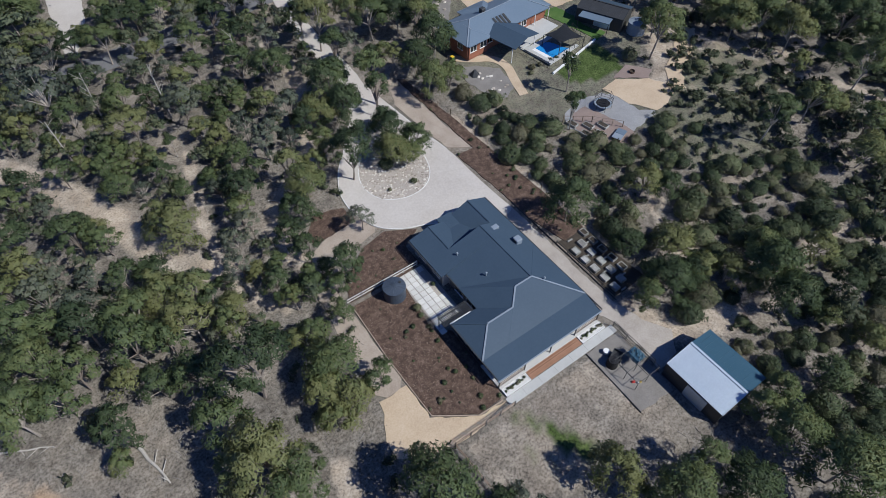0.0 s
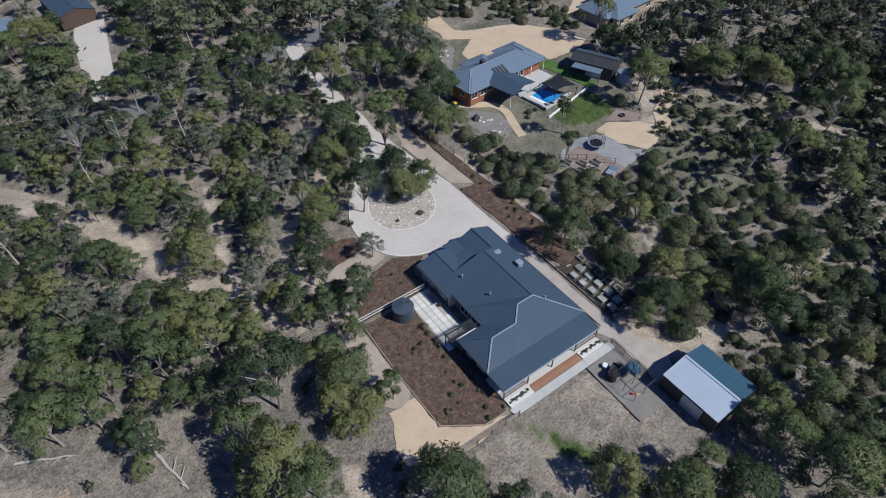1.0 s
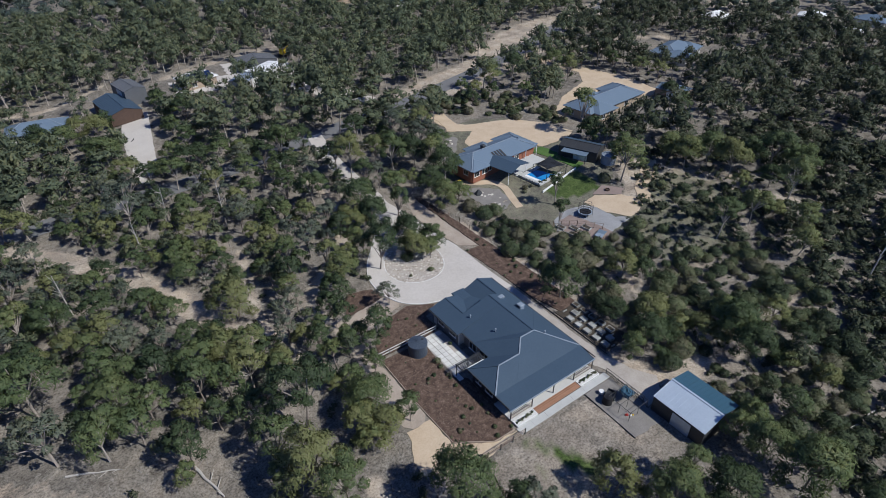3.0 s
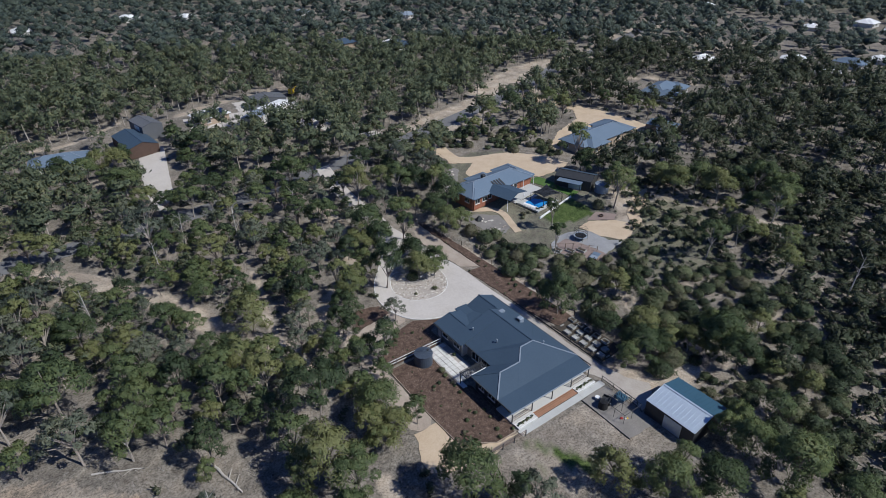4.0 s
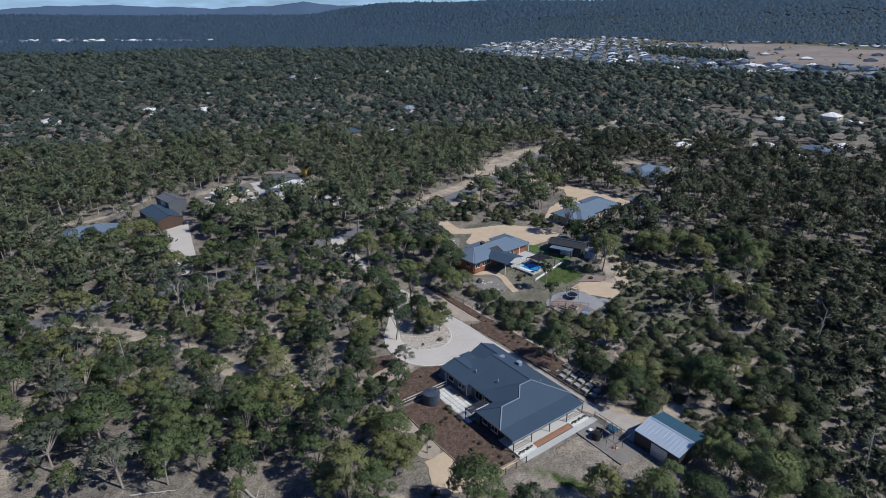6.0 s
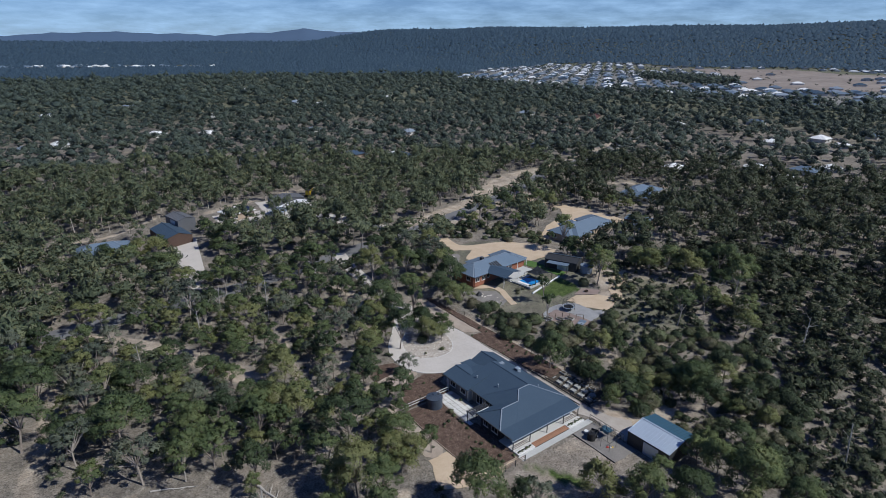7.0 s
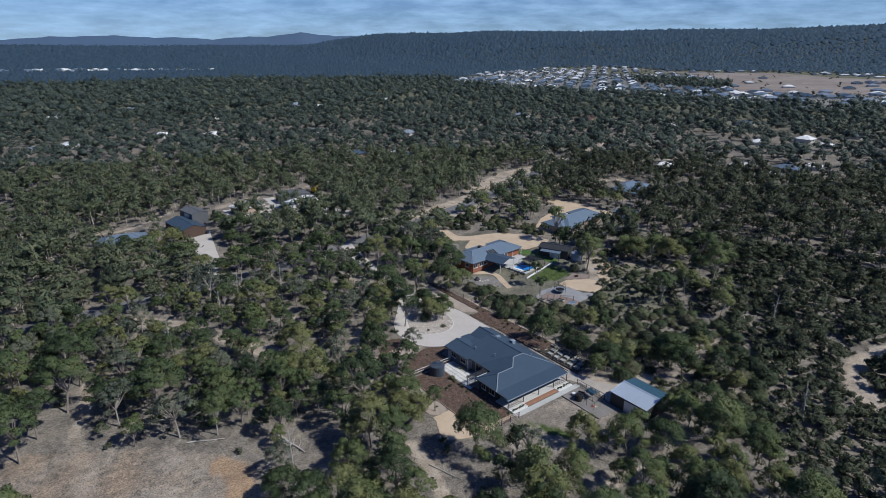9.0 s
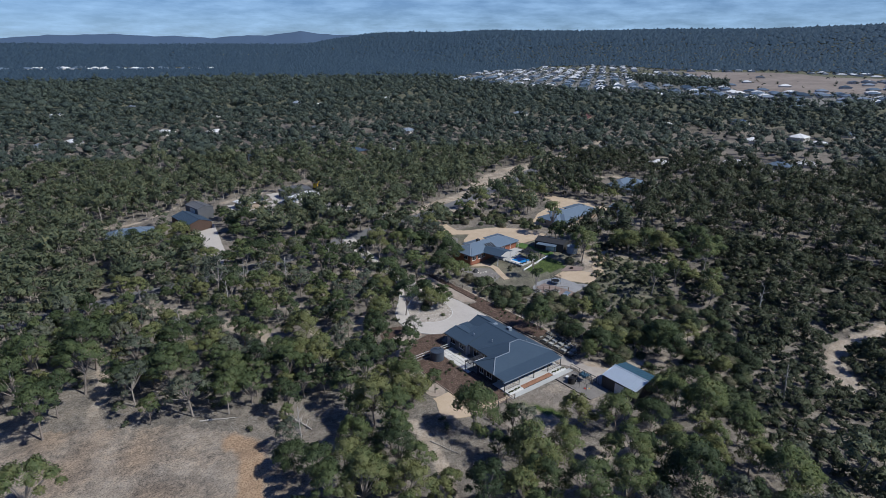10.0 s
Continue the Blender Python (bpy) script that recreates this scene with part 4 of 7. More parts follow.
def leaf_cards(rng, centre, radius, flat, count, size, fill=0.4):
    """Small pointed leaf sprays scattered through one clump of foliage, most of them near its skin."""
    d = rng.normal(size=(count, 3))
    d /= np.linalg.norm(d, axis=1)[:, None]
    d[:, 2] = np.where((d[:, 2] < -0.25), -d[:, 2], d[:, 2])
    at = centre + d * radius * (fill + (1.15 - fill) * rng.uniform(0, 1, (count, 1)) ** 0.6) * np.array((1, 1, flat))
    nrm = d + rng.normal(size=(count, 3)) * 0.42
    nrm /= np.linalg.norm(nrm, axis=1)[:, None]
    u = np.cross(nrm, rng.normal(size=(count, 3)))
    u /= np.linalg.norm(u, axis=1)[:, None]
    w = np.cross(nrm, u)
    s = size * rng.uniform(0.6, 1.35, (count, 1))
    v = np.stack([at - u * s + w * s * 0.37, at - u * s - w * s * 0.37, at + u * s * 1.25], 1).reshape(-1, 3)
    f = np.arange(count * 3).reshape(-1, 3)
    facing = d + rng.normal(size=(count, 3)) * 0.28
    return v, f, np.repeat(facing, 3, axis=0), np.zeros(len(f), np.int32)


def join(pieces):
    vs, fs, at = [], [], 0
    for v, f in pieces:
        vs.append(v)
        fs.append(np.asarray(f) + at)
        at += len(v)
    return np.concatenate(vs), np.concatenate(fs)


def join_foliage(pieces, middle):
    """Clumps and leaf sprays as one: the surface faces out of its clump and out of the whole crown."""
    v, f = join([p[:2] for p in pieces])
    out = np.concatenate([p[2] for p in pieces])
    whole = v - np.asarray(middle)
    n = out / np.linalg.norm(out, axis=1)[:, None] + 0.75 * whole / np.linalg.norm(whole, axis=1)[:, None]
    return v, f, n / np.linalg.norm(n, axis=1)[:, None], np.concatenate([p[3] for p in pieces])


def foliage_mesh(name, v, f, n, core, leaves, inner):
    me = quick_mesh(name, v, f, True)
    me.materials.append(leaves)
    me.materials.append(inner)
    me.polygons.foreach_set("material_index", core.astype(np.int32))
    me.normals_split_custom_set_from_vertices(n.tolist())
    return me


def blob(rng, centre, radius, flat, base=(None, None), rough=0.2):
    v = (base[0] if base[0] is not None else ICO_V) * (1 + rng.uniform(-rough, rough, (len(base[0] if base[0] is not None else ICO_V), 1)))
    f = base[1] if base[1] is not None else ICO_F
    return v * radius * np.array((1, 1, flat)) + centre, f, v / np.linalg.norm(v, axis=1)[:, None] + rng.normal(size=v.shape) * 0.15, np.ones(len(f), np.int32)


CROWNS = {    # top, lowest foliage, clumps, least and greatest clump, middle of the crown
    "gum": (2.5, 1.15, 20, 0.15, 0.34, 1.5), "grey": (2.4, 0.95, 21, 0.12, 0.27, 1.4), "broad": (1.95, 0.6, 25, 0.17, 0.36, 1.0),
    "thin": (3.3, 1.7, 17, 0.17, 0.34, 2.4), "wide": (1.7, 0.5, 14, 0.22, 0.44, 0.8), "shrub": (0.85, 0.25, 9, 0.26, 0.4, 0.3)}


def crown_clumps(rng, kind):
    """Clump centres and radii of one crown: spread 1, the ground at 0."""
    tall, low, n, r0, r1, _ = CROWNS[kind]
    out = []
    stretch, lean = rng.uniform(0.82, 1.18), rng.uniform(-0.16, 0.16, 2)
    for k in range(n):
        a = 2.4 * k + rng.uniform(-0.6, 0.6)
        q = math.sqrt((k + 0.5) / n) * rng.uniform(0.72, 1.06) * {"shrub": 0.66, "thin": 0.68}.get(kind, 0.82)
        h = low + (tall - low) * (1 - (q / 0.78) ** 2 * 0.75) * rng.uniform(0.6 if kind != "shrub" else 0.85, 1.0)
        r = r0 + (r1 - r0) * rng.uniform(0, 1) ** 1.4
        out.append((np.array((math.cos(a) * q * stretch + lean[0] * h * 0.5, math.sin(a) * q / stretch + lean[1] * h * 0.5, h - r * 0.6)), r))
    return out


def crown_middle(kind):
    return CROWNS[kind][5]


def crown_mesh(seed, kind, spread, cards, size):
    rng = np.random.default_rng(seed)
    pieces = []
    for c, r in crown_clumps(rng, kind):
        pieces.append(leaf_cards(rng, c * spread, r * spread, 0.72, int(cards * (0.5 + r / CROWNS[kind][4])), size))
    if kind == "shrub":
        # a low bush is closed to the ground
        pieces.append(blob(rng, np.array((0, 0, 0.3 * spread)), 0.66 * spread, 0.62, (ICO2_V, ICO2_F), 0.12))
    return join_foliage(pieces, (0, 0, crown_middle(kind) * spread))


def tube(bm, first, to, r, sides):
    """Carries a ring of vertices on to a new place; returns the new ring."""
    mid = sum((v.co for v in first), Vector()) / len(first)
    way = (Vector(to) - mid).normalized()
    u = way.orthogonal().normalized()
    w = way.cross(u)
    ring = [bm.verts.new(Vector(to) + (u * math.cos(6.2832 * k / sides) + w * math.sin(6.2832 * k / sides)) * r) for k in range(sides)]
    # start where the rings lie closest, so that the limb is not twisted
    turn = min(range(sides), key=lambda q: sum((first[k].co - ring[(k + q) % sides].co).length for k in range(sides)))
    ring = ring[turn:] + ring[:turn]
    for k in range(sides):
        bm.faces.new((first[k], first[(k + 1) % sides], ring[(k + 1) % sides], ring[k]))
    return ring


def trunk_mesh(seed, kind, spread, sides=4):
    """A forked, leaning trunk with limbs reaching into the clumps, one connected skin."""
    rng = np.random.default_rng(seed)
    clumps = crown_clumps(rng, kind)
    tall = max(c[2] for c, r in clumps) * spread
    bm = bmesh.new()
    fork = Vector((rng.uniform(-0.12, 0.12) * spread, rng.uniform(-0.12, 0.12) * spread, tall * rng.uniform(0.28, 0.42)))
    r0 = 0.013 * tall + 0.03
    if kind == "shrub":
        fork, r0 = Vector((0, 0, 0.12 * spread)), 0.05
    base = [bm.verts.new((r0 * 1.3 * math.cos(6.2832 * k / sides), r0 * 1.3 * math.sin(6.2832 * k / sides), -0.3)) for k in range(sides)]
    top = tube(bm, base, fork, r0 * 0.8, sides)
    for k in list(rng.permutation(len(clumps)))[:9]:
        c = Vector(clumps[k][0]) * spread
        mid = fork.lerp(c, 0.55) + Vector((0, 0, 0.08 * spread))
        end = tube(bm, tube(bm, top, mid, r0 * 0.42, sides), c + Vector((0, 0, 0.1 * spread)), r0 * 0.14, sides)
        bm.faces.new(end)
    me = bpy.data.meshes.new("trunk")
    bm.to_mesh(me)
    bm.free()
    return me


TREE_KINDS = {}
for kind, name, label, spread, cards, size, mat, count in (
        ("gum", "gum_tree", "olive-green gum tree with pale forked trunk in dry litter", 3.0, 80, 0.205, M_GUM, 8),
        ("grey", "grey_gum", "sparse grey-green gum tree showing its pale limbs", 3.0, 56, 0.19, M_GREYGUM, 6),
        ("broad", "broad_tree", "dense dark green gum tree with low rounded crown", 3.2, 82, 0.21, M_GUM, 6),
        ("gum", "gum_tree", "large olive-green gum tree with pale forked trunk in dry litter", 4.3, 165, 0.2, M_GUM, 3),
        ("broad", "broad_tree", "large dense dark green gum tree with rounded crown", 4.3, 150, 0.205, M_GUM, 3),
        ("thin", "slender_gum", "tall slender gum tree with open crown and bare pale trunk", 2.2, 66, 0.17, M_GUM, 5),
        ("shrub", "shrub", "rounded olive-green native shrub on sandy ground", 1.7, 36, 0.14, M_SHRUB, 7)):
    for k in range(count):
        seed = 100 + 17 * k + len(name) * 1000
        crown = foliage_mesh("crown", *crown_mesh(seed, kind, spread, cards, size), mat, CORES[mat.name])
        stem = trunk_mesh(seed, kind, spread)
        stem.materials.append(M_BARK)
        TREE_KINDS.setdefault(kind, []).append((name, label, spread, crown, stem))


def plant(kind, x, y, spread, rng, group=""):
    # a large tree is taken from the large forms
    forms = [q for q in TREE_KINDS[kind] if (q[2] > 4) == (spread > 3.55)] or TREE_KINDS[kind]
    name, label, own, crown, stem = forms[int(rng.integers(len(forms)))]
    s = spread / own
    ob = new(name)
    ob.matrix_world = Matrix.LocRotScale((x, y, lie1(x, y)), Euler((rng.uniform(-0.06, 0.06), rng.uniform(-0.06, 0.06), rng.uniform(0, 6.28))), (s, s, s * rng.uniform(0.88, 1.12)))
    put("trunk", stem, None, ob)
    put("crown", crown, None, ob)
    return tagged(ob, label, "tree" if kind != "shrub" else "shrub", group or ("gum trees" if kind != "shrub" else "native shrubs"))


# low bushes only, and thin open wood
SCRUB_BAND = [(79.3, 121.4), (94, 120.2), (100, 111.7), (102.7, 100.2), (103, 90.6), (97.5, 85.8), (91.2, 90.6), (87.8, 98), (82.6, 104), (74.4, 105)]
OPEN_WOOD = [(-22, 50), (-7, 45), (-7, 37), (-14, 25), (-19, 14), (-27, 18), (-28, 34)]
OPEN_SOUTH = [(3, 34), (13, 34), (12, 20), (12, 8), (30, 6), (30, -8), (12, -8), (0, 2), (-3, 14), (-2, 24)]
# wood whose larger trees all stand in the lists below
LISTED = [(-26, 44), (-24, 132), (50, 104), (50, 84), (36, 60), (14, 44), (14, 24), (-2, 14), (-10, 24)]
# where nothing tall grows
BARE = [DRIVE, SIDE_TRACK, PARKING, BED_NE, BED_W, BED_N, BED_SMALL, SAND_YARD, LAWN, VEGE, NEIGHBOUR, NEIGHBOUR_YARD, HOUSE3_YARD, SHEDS_YARD, CLEARING,
        [(19, 15), (40, 15), (40, 48), (19, 48)], [(37, 1), (48, 1), (48, 14), (37, 14)], [(-26, 160), (-9, 160), (-9, 181), (-26, 181)], [(-5, 162), (15, 162), (15, 188), (-5, 188)],
        [(19, 166), (58, 164), (60, 192), (19, 192)], [(158, 92), (188, 92), (188, 120), (158, 120)], [(132, 73), (144, 73), (144, 88), (132, 88)], [(58, 268), (75, 268), (75, 284), (58, 284)],
        SCRUB_BAND, [(97, 74), (131, 69), (131, 97), (101, 97)], [(-75, 20), (-45, 20), (-45, 55), (-75, 55)]]


def bare(x, y, slack=1.0):
    """Whether a place must stay clear of trees."""
    hit = np.zeros(np.shape(x), bool)
    for p in BARE:
        for dx, dy in ((0, 0), (slack, 0), (-slack, 0), (0, slack), (0, -slack)):
            hit |= inside(p, x + dx, y + dy)
    hit |= off_line(STREET, x, y) < np.where((np.asarray(x) > 66) & (np.asarray(x) < 112), 6.6 + slack, np.where(np.asarray(x) > 60, 4.4 + slack, 2.2))
    hit |= off_line(ENTRY, x, y) < 1.6 + slack
    for line, width, amount in TRACKS:
        hit |= off_line(line, x, y) < width * 0.6 + slack * 0.5
    return hit


PLACED = []


def grow(rows, kind):
    rng = np.random.default_rng(len(rows) * 7 + len(kind) + int(abs(rows[0][0] * 10)))
    for x, y, r in rows:
        r *= 1.22 if kind != "shrub" else 1.0
        plant(kind, x, y, r, rng)
        PLACED.append((x, y, r))


# trees that stand out, by place and spread
grow([(-5.7, 123.2, 3.2), (-1.3, 119.5, 2.9), (3.2, 116.7, 3.2), (10.8, 123, 2.7), (14.9, 120.4, 2.5), (23.2, 112.9, 2.8), (10, 109.7, 2.3), (17.2, 109, 3), (14.8, 100.5, 2.5), (24.9, 103.2, 2.9), (-3, 108.2, 2.4), (1, 98, 2.7), (11.1, 99, 2), (-14, 100.6, 2.7), (-7.4, 97.7, 2.5), (0, 87.4, 3.4), (-3.6, 81.4, 1.9), (-8.3, 91.6, 1.6), (-11.8, 86.2, 2.1), (17.1, 87.5, 2.1), (11.4, 72.7, 2.4), (20.2, 83.3, 2.3), (24.9, 89.8, 3.2), (21, 94.6, 2.7), (36.5, 101.5, 2.9), (12.9, 70.6, 1.7), (37.2, 95.5, 3.7), (43.9, 94.7, 3.2), (46.8, 92, 3.7), (25.1, 62.4, 3.4)], "gum")
grow([(24.6, 67.3, 2.2), (20.8, 65.7, 2.2), (-17.3, 86.6, 2.2), (-19.3, 83.6, 2.3), (-19.9, 74.1, 2.9), (-13.6, 70.6, 2.8), (-10.2, 68.8, 2.3), (7.1, 63.6, 2.3), (9.3, 66.7, 2.7), (11.4, 54.6, 2.3), (11.7, 51, 2.2), (5.9, 48.3, 2.1), (6.8, 45.3, 1.7), (10.3, 48.1, 1.5), (-21, 69.5, 2.7), (-22.4, 65.4, 2.3), (-3.5, 52.4, 2.9), (-2.1, 51, 1.9), (-10.2, 61.3, 2.2), (-10.7, 52.9, 3.3), (-5.1, 48.2, 2.9), (-20, 58, 2.7), (-16.1, 55.1, 2.9), (-22.9, 60.1, 2.7), (-8.4, 47.8, 2.4), (-1, 46.1, 2.1), (-22.1, 52.5, 3.2), (-18.6, 49.6, 2.8), (-20.6, 46.7, 2.9), (-24.9, 47.2, 3.2)], "gum")
grow([(-11.8, 49.1, 2.9), (-7.5, 42.4, 2.6), (-11.4, 43.4, 2.2), (-13.9, 45.9, 2.2), (-16.4, 39.4, 2.7), (-17.6, 37.4, 1.5), (-7.1, 33.1, 2.9), (-7.8, 28.6, 2.6), (-5.1, 29.6, 1.7), (10.1, 29.5, 2), (14.6, 45.1, 2.7), (12.2, 43.6, 1.8), (-52.3, 78.8, 4.4), (-56.4, 69.5, 4.1), (-50.6, 65.1, 3.7), (-45.5, 70.9, 4.4), (-53.5, 59.1, 4.1), (-42.4, 79.9, 4.3), (-31.5, 60.2, 4.4), (-37.4, 52.5, 2.2), (-56.1, 36.8, 4.1), (-2.1, 36.6, 4.4), (-5.2, 27, 4.2), (-2.9, 23.2, 3.4), (-21.2, 17.2, 3.4), (-16.7, 16.4, 3), (-21, 12.1, 3.6), (-8.2, 15.1, 3.3), (-6.3, 11.6, 2.5), (-17.1, 9.1, 3.6)], "gum")
grow([(-12.1, 6.2, 3.4), (-7.1, 18.9, 2.8), (6.6, 6.8, 2), (9.4, -9.1, 3.6), (14, -12.6, 3.5), (-3.2, -1, 3.4), (1, -4.1, 2.9), (82.3, 29.5, 3.2), (91.4, 28.2, 2.9), (104.2, 27.8, 3.4), (95.1, 20.5, 2.8), (84.1, 55.1, 4.2), (113.2, 36.8, 3.8)], "gum")
grow([(19.2, 115.6, 3.1), (28, 98.7, 2.8), (-11.5, 116.7, 3), (-6.6, 117.4, 2.5), (-10, 102.3, 4.2), (6.2, 106.7, 2.1), (8.7, 89.7, 3.5), (10.1, 104.4, 2.1), (15.1, 80, 2.2), (16.5, 74.2, 3), (22.8, 78.5, 3), (40.4, 87.9, 2.6), (7.3, 59.8, 2.1), (4.4, 58, 2), (3.1, 53.9, 2.1), (-18.3, 69.1, 2.3), (-19, 62.6, 2.7), (-16.1, 59.7, 2.6), (-13.8, 62.8, 2.2), (-2.3, 48.9, 1.6), (-3.8, 45.7, 1.8), (-4.8, 42.6, 1.8), (-38.4, 60.3, 3.4), (-30.5, 50.4, 3.9)], "grey")
grow([(-7.3, 138.5, 4.4), (-4, 86, 2.7), (10.8, 81.3, 2.4), (10.2, 77.8, 2), (51.4, 90.1, 3.9), (57.5, 90.2, 2.8), (31.3, 81, 4.4), (26.7, 77.1, 3.4), (30.6, 75.1, 3.4), (24.1, 76.3, 2.5), (-5.4, 79.2, 2.6), (-1.5, 64.8, 3.9), (17, 62.2, 3), (14.2, 58.7, 2.6), (5, 52.6, 1.8), (-6.7, 60.4, 2.4), (-7.2, 54.2, 3.2), (6.3, 33.9, 3.6), (6.5, 39.7, 2.1), (6, 29.2, 2.5), (3.4, 28.2, 2.2), (3.9, 31.9, 2.6), (-21.7, 24.5, 3.1), (-3.4, 6.9, 1.8), (8, 14.7, 4.2), (8, 0.9, 4.4), (14.8, -0.2, 3.1), (24.3, 5.6, 2.8), (28.6, -0.2, 3.4), (22, -3.6, 1.9)], "broad")
grow([(6.2, -3.7, 3.4), (26.8, -7.8, 2.4), (32.4, -8.4, 2.5), (46.1, 36.2, 3.7), (48.7, 27, 2.4), (53.2, 23.1, 2.8), (47.6, 19.2, 3.2), (44.7, 19.3, 2.2), (53.9, 18.5, 2.3), (52.8, 18.6, 2.2), (56.1, 15.6, 2.3), (57.5, 13, 2.1), (60.3, 12.4, 3.9), (57.7, 7.8, 3.4), (64.1, 15.9, 2.4), (69.1, 10.7, 2.6), (60.6, 4, 1.8), (67.5, 5.3, 2.2), (53.5, -1, 2.4), (46.5, 0.8, 2.2), (62.3, -1.1, 1.8), (43, 0.7, 2.3), (89.5, 17.2, 2.8), (96.5, 26.2, 1.9)], "broad")
grow([(59, 33.5, 2.7), (61.7, 31.1, 2.2), (46.3, 71.9, 3), (53, 79.9, 3.9), (47.3, 78.3, 3.1), (50.6, 71.9, 2.5), (100.2, 54.9, 3.2), (100.3, 50.1, 3.7), (104.6, 47.1, 3.7), (105, 41.6, 3.9), (113.8, 42.5, 3.6), (117, 32.6, 3.9), (106.9, 33.3, 3), (101.5, 36.8, 2.2), (33.8, 66, 3.1), (37, 62.4, 2.4), (31.9, 61, 3), (34.8, 59.8, 2), (35.6, 69.6, 2), (89.6, 59.8, 2.8), (94.6, 72.8, 3.4), (62, 95, 2.4), (43, -2.6, 3.2), (34.5, -3.2, 3.4), (43.1, -8, 4), (35.2, -26.1, 4.4), (24.4, -17.9, 4.4)], "broad")
grow([(21.1, 102.4, 2.1), (16.2, 66.1, 2.3), (36.3, 88.3, 2.5), (37.8, 76, 3.1), (36.3, 72.8, 2.1), (66.2, 57.9, 1.9), (60.3, 50.6, 2), (96.6, 78.6, 3.4)], "thin")
grow([(12.8, 88.6, 1.6), (56.9, -2, 1.4), (89, 48.1, 2), (88.3, 43.7, 1.8), (98.9, 38.6, 1.8), (94.9, 36.2, 1.2), (74.6, 41, 1.4), (76.3, 37.8, 1.9), (67, 38.5, 2), (71.2, 36.9, 1.8), (62.6, 39.8, 2), (64.2, 36.5, 2.3), (55.8, 33.1, 1.3), (64.3, 29.4, 1.7), (70.1, 29.1, 2.2), (68.7, 26.7, 2.4), (64.2, 24.7, 1.7), (73.6, 23.4, 2.4), (75.4, 26.9, 1.8), (76.3, 23.2, 1.9), (79.7, 20, 2.6), (83, 21.1, 2.2), (83.4, 14.8, 2.2), (70.1, 21.7, 1.5), (73, 18.7, 1.5), (61.1, 40.7, 1.8), (56.9, 46.8, 2.3), (57.8, 43.5, 1.8), (53, 42.5, 1.3), (51, 68.2, 2.5), (91.6, 44, 2.3), (92.6, 40, 2), (87.7, 34.7, 2.2)], "shrub")
grow([(51.7, 64.2, 3), (54.4, 63.6, 2.5), (52.5, 54.4, 2.5), (49.6, 55.3, 1.9), (54.2, 52.1, 2.4), (49.9, 49.9, 2.6), (50.9, 47.2, 1.8), (31, 62, 1.8), (33, 64, 2), (81.5, 57.6, 2.2)], "shrub")
grow([(-6.3, 154.5, 3.4), (-13.8, 152.5, 3.8), (-6.2, 139.3, 2.6), (6.5, 131, 2.8), (136.8, 81, 2.6), (126.1, 70.5, 3.3), (99.4, 71.4, 2.2), (92.9, 73.8, 2.8), (111.1, 68.8, 2.9), (-20, 160, 3.2), (13, 168, 2.8)], "broad")
grow([(-18.3, 145.9, 3.3), (11, 133.7, 2.4), (143.5, 98, 2.4), (144, 91, 2.6), (143, 108, 2.6), (123.2, 109.5, 3), (124.4, 117.7, 3.2), (98, 86.2, 1.6), (106.9, 117.9, 3.6), (95.6, 115, 3), (99.4, 104.5, 2.4), (102.9, 126.4, 2.8), (11.5, 160, 2.6), (15, 148, 3)], "gum")
grow([(-3.8, 161, 2.7), (-2.6, 164.5, 2.2), (-9.5, 161.5, 2.8), (10.8, 146.5, 2.9), (12.2, 155, 2.6)], "broad")


def band_of_bushes():
    """Low growth between two yards."""
    rng = np.random.default_rng(77)
    p = rng.uniform(np.min(SCRUB_BAND, 0), np.max(SCRUB_BAND, 0), (260, 2))
    p = p[inside(SCRUB_BAND, p[:, 0], p[:, 1])][:75]
    for x, y in p:
        plant("shrub", float(x), float(y), float(rng.uniform(1.0, 2.3)), rng)
    for x, y, r in ((83, 108, 2.6), (88, 113, 3.0), (92, 110, 2.6), (85.5, 116.5, 2.6), (96.5, 97, 2.0)):
        plant("gum", x, y, r, rng)


band_of_bushes()


# ---- things round the house ----
def water_tank(x, y, r, h, mat, label):
    base = lie1(x, y) + 0.05
    t = tagged(empty("water_tank", x, y, base), label, "water tank")
    bm = bmesh.new()
    n, rings = 28, 16
    grid = []
    for k in range(rings + 1):
        rr = r * (1 + 0.012 * (k % 2))
        grid.append([bm.verts.new((rr * math.cos(6.2832 * j / n), rr * math.sin(6.2832 * j / n), h * k / rings)) for j in range(n)])
    for a, b in zip(grid[:-1], grid[1:]):
        for j in range(n):
            bm.faces.new((a[j], a[(j + 1) % n], b[(j + 1) % n], b[j]))
    part("wall", bm, mat, t)
    bm = add_bar(bmesh.new(), (0, 0, h), (0, 0, h + 0.28), r * 1.04, 0.12, 28)
    part("roof", bm, mat, t)
    for j in range(14):
        a = 6.2832 * j / 14
        part("rib", add_beam(bmesh.new(), (0.15 * math.cos(a), 0.15 * math.sin(a), h + 0.29), (r * 1.02 * math.cos(a), r * 1.02 * math.sin(a), h + 0.03), 0.05, 0.05), mat, t)
    part("inlet", add_bar(bmesh.new(), (r * 0.6, 0, h + 0.1), (r * 0.6, 0, h + 0.3), 0.18, 0.18, 10), M_DARK, t)
    return t


water_tank(18.4, 39.9, 1.5, 2.15, M_TANK, "round slate-blue steel rainwater tank standing in mulch")


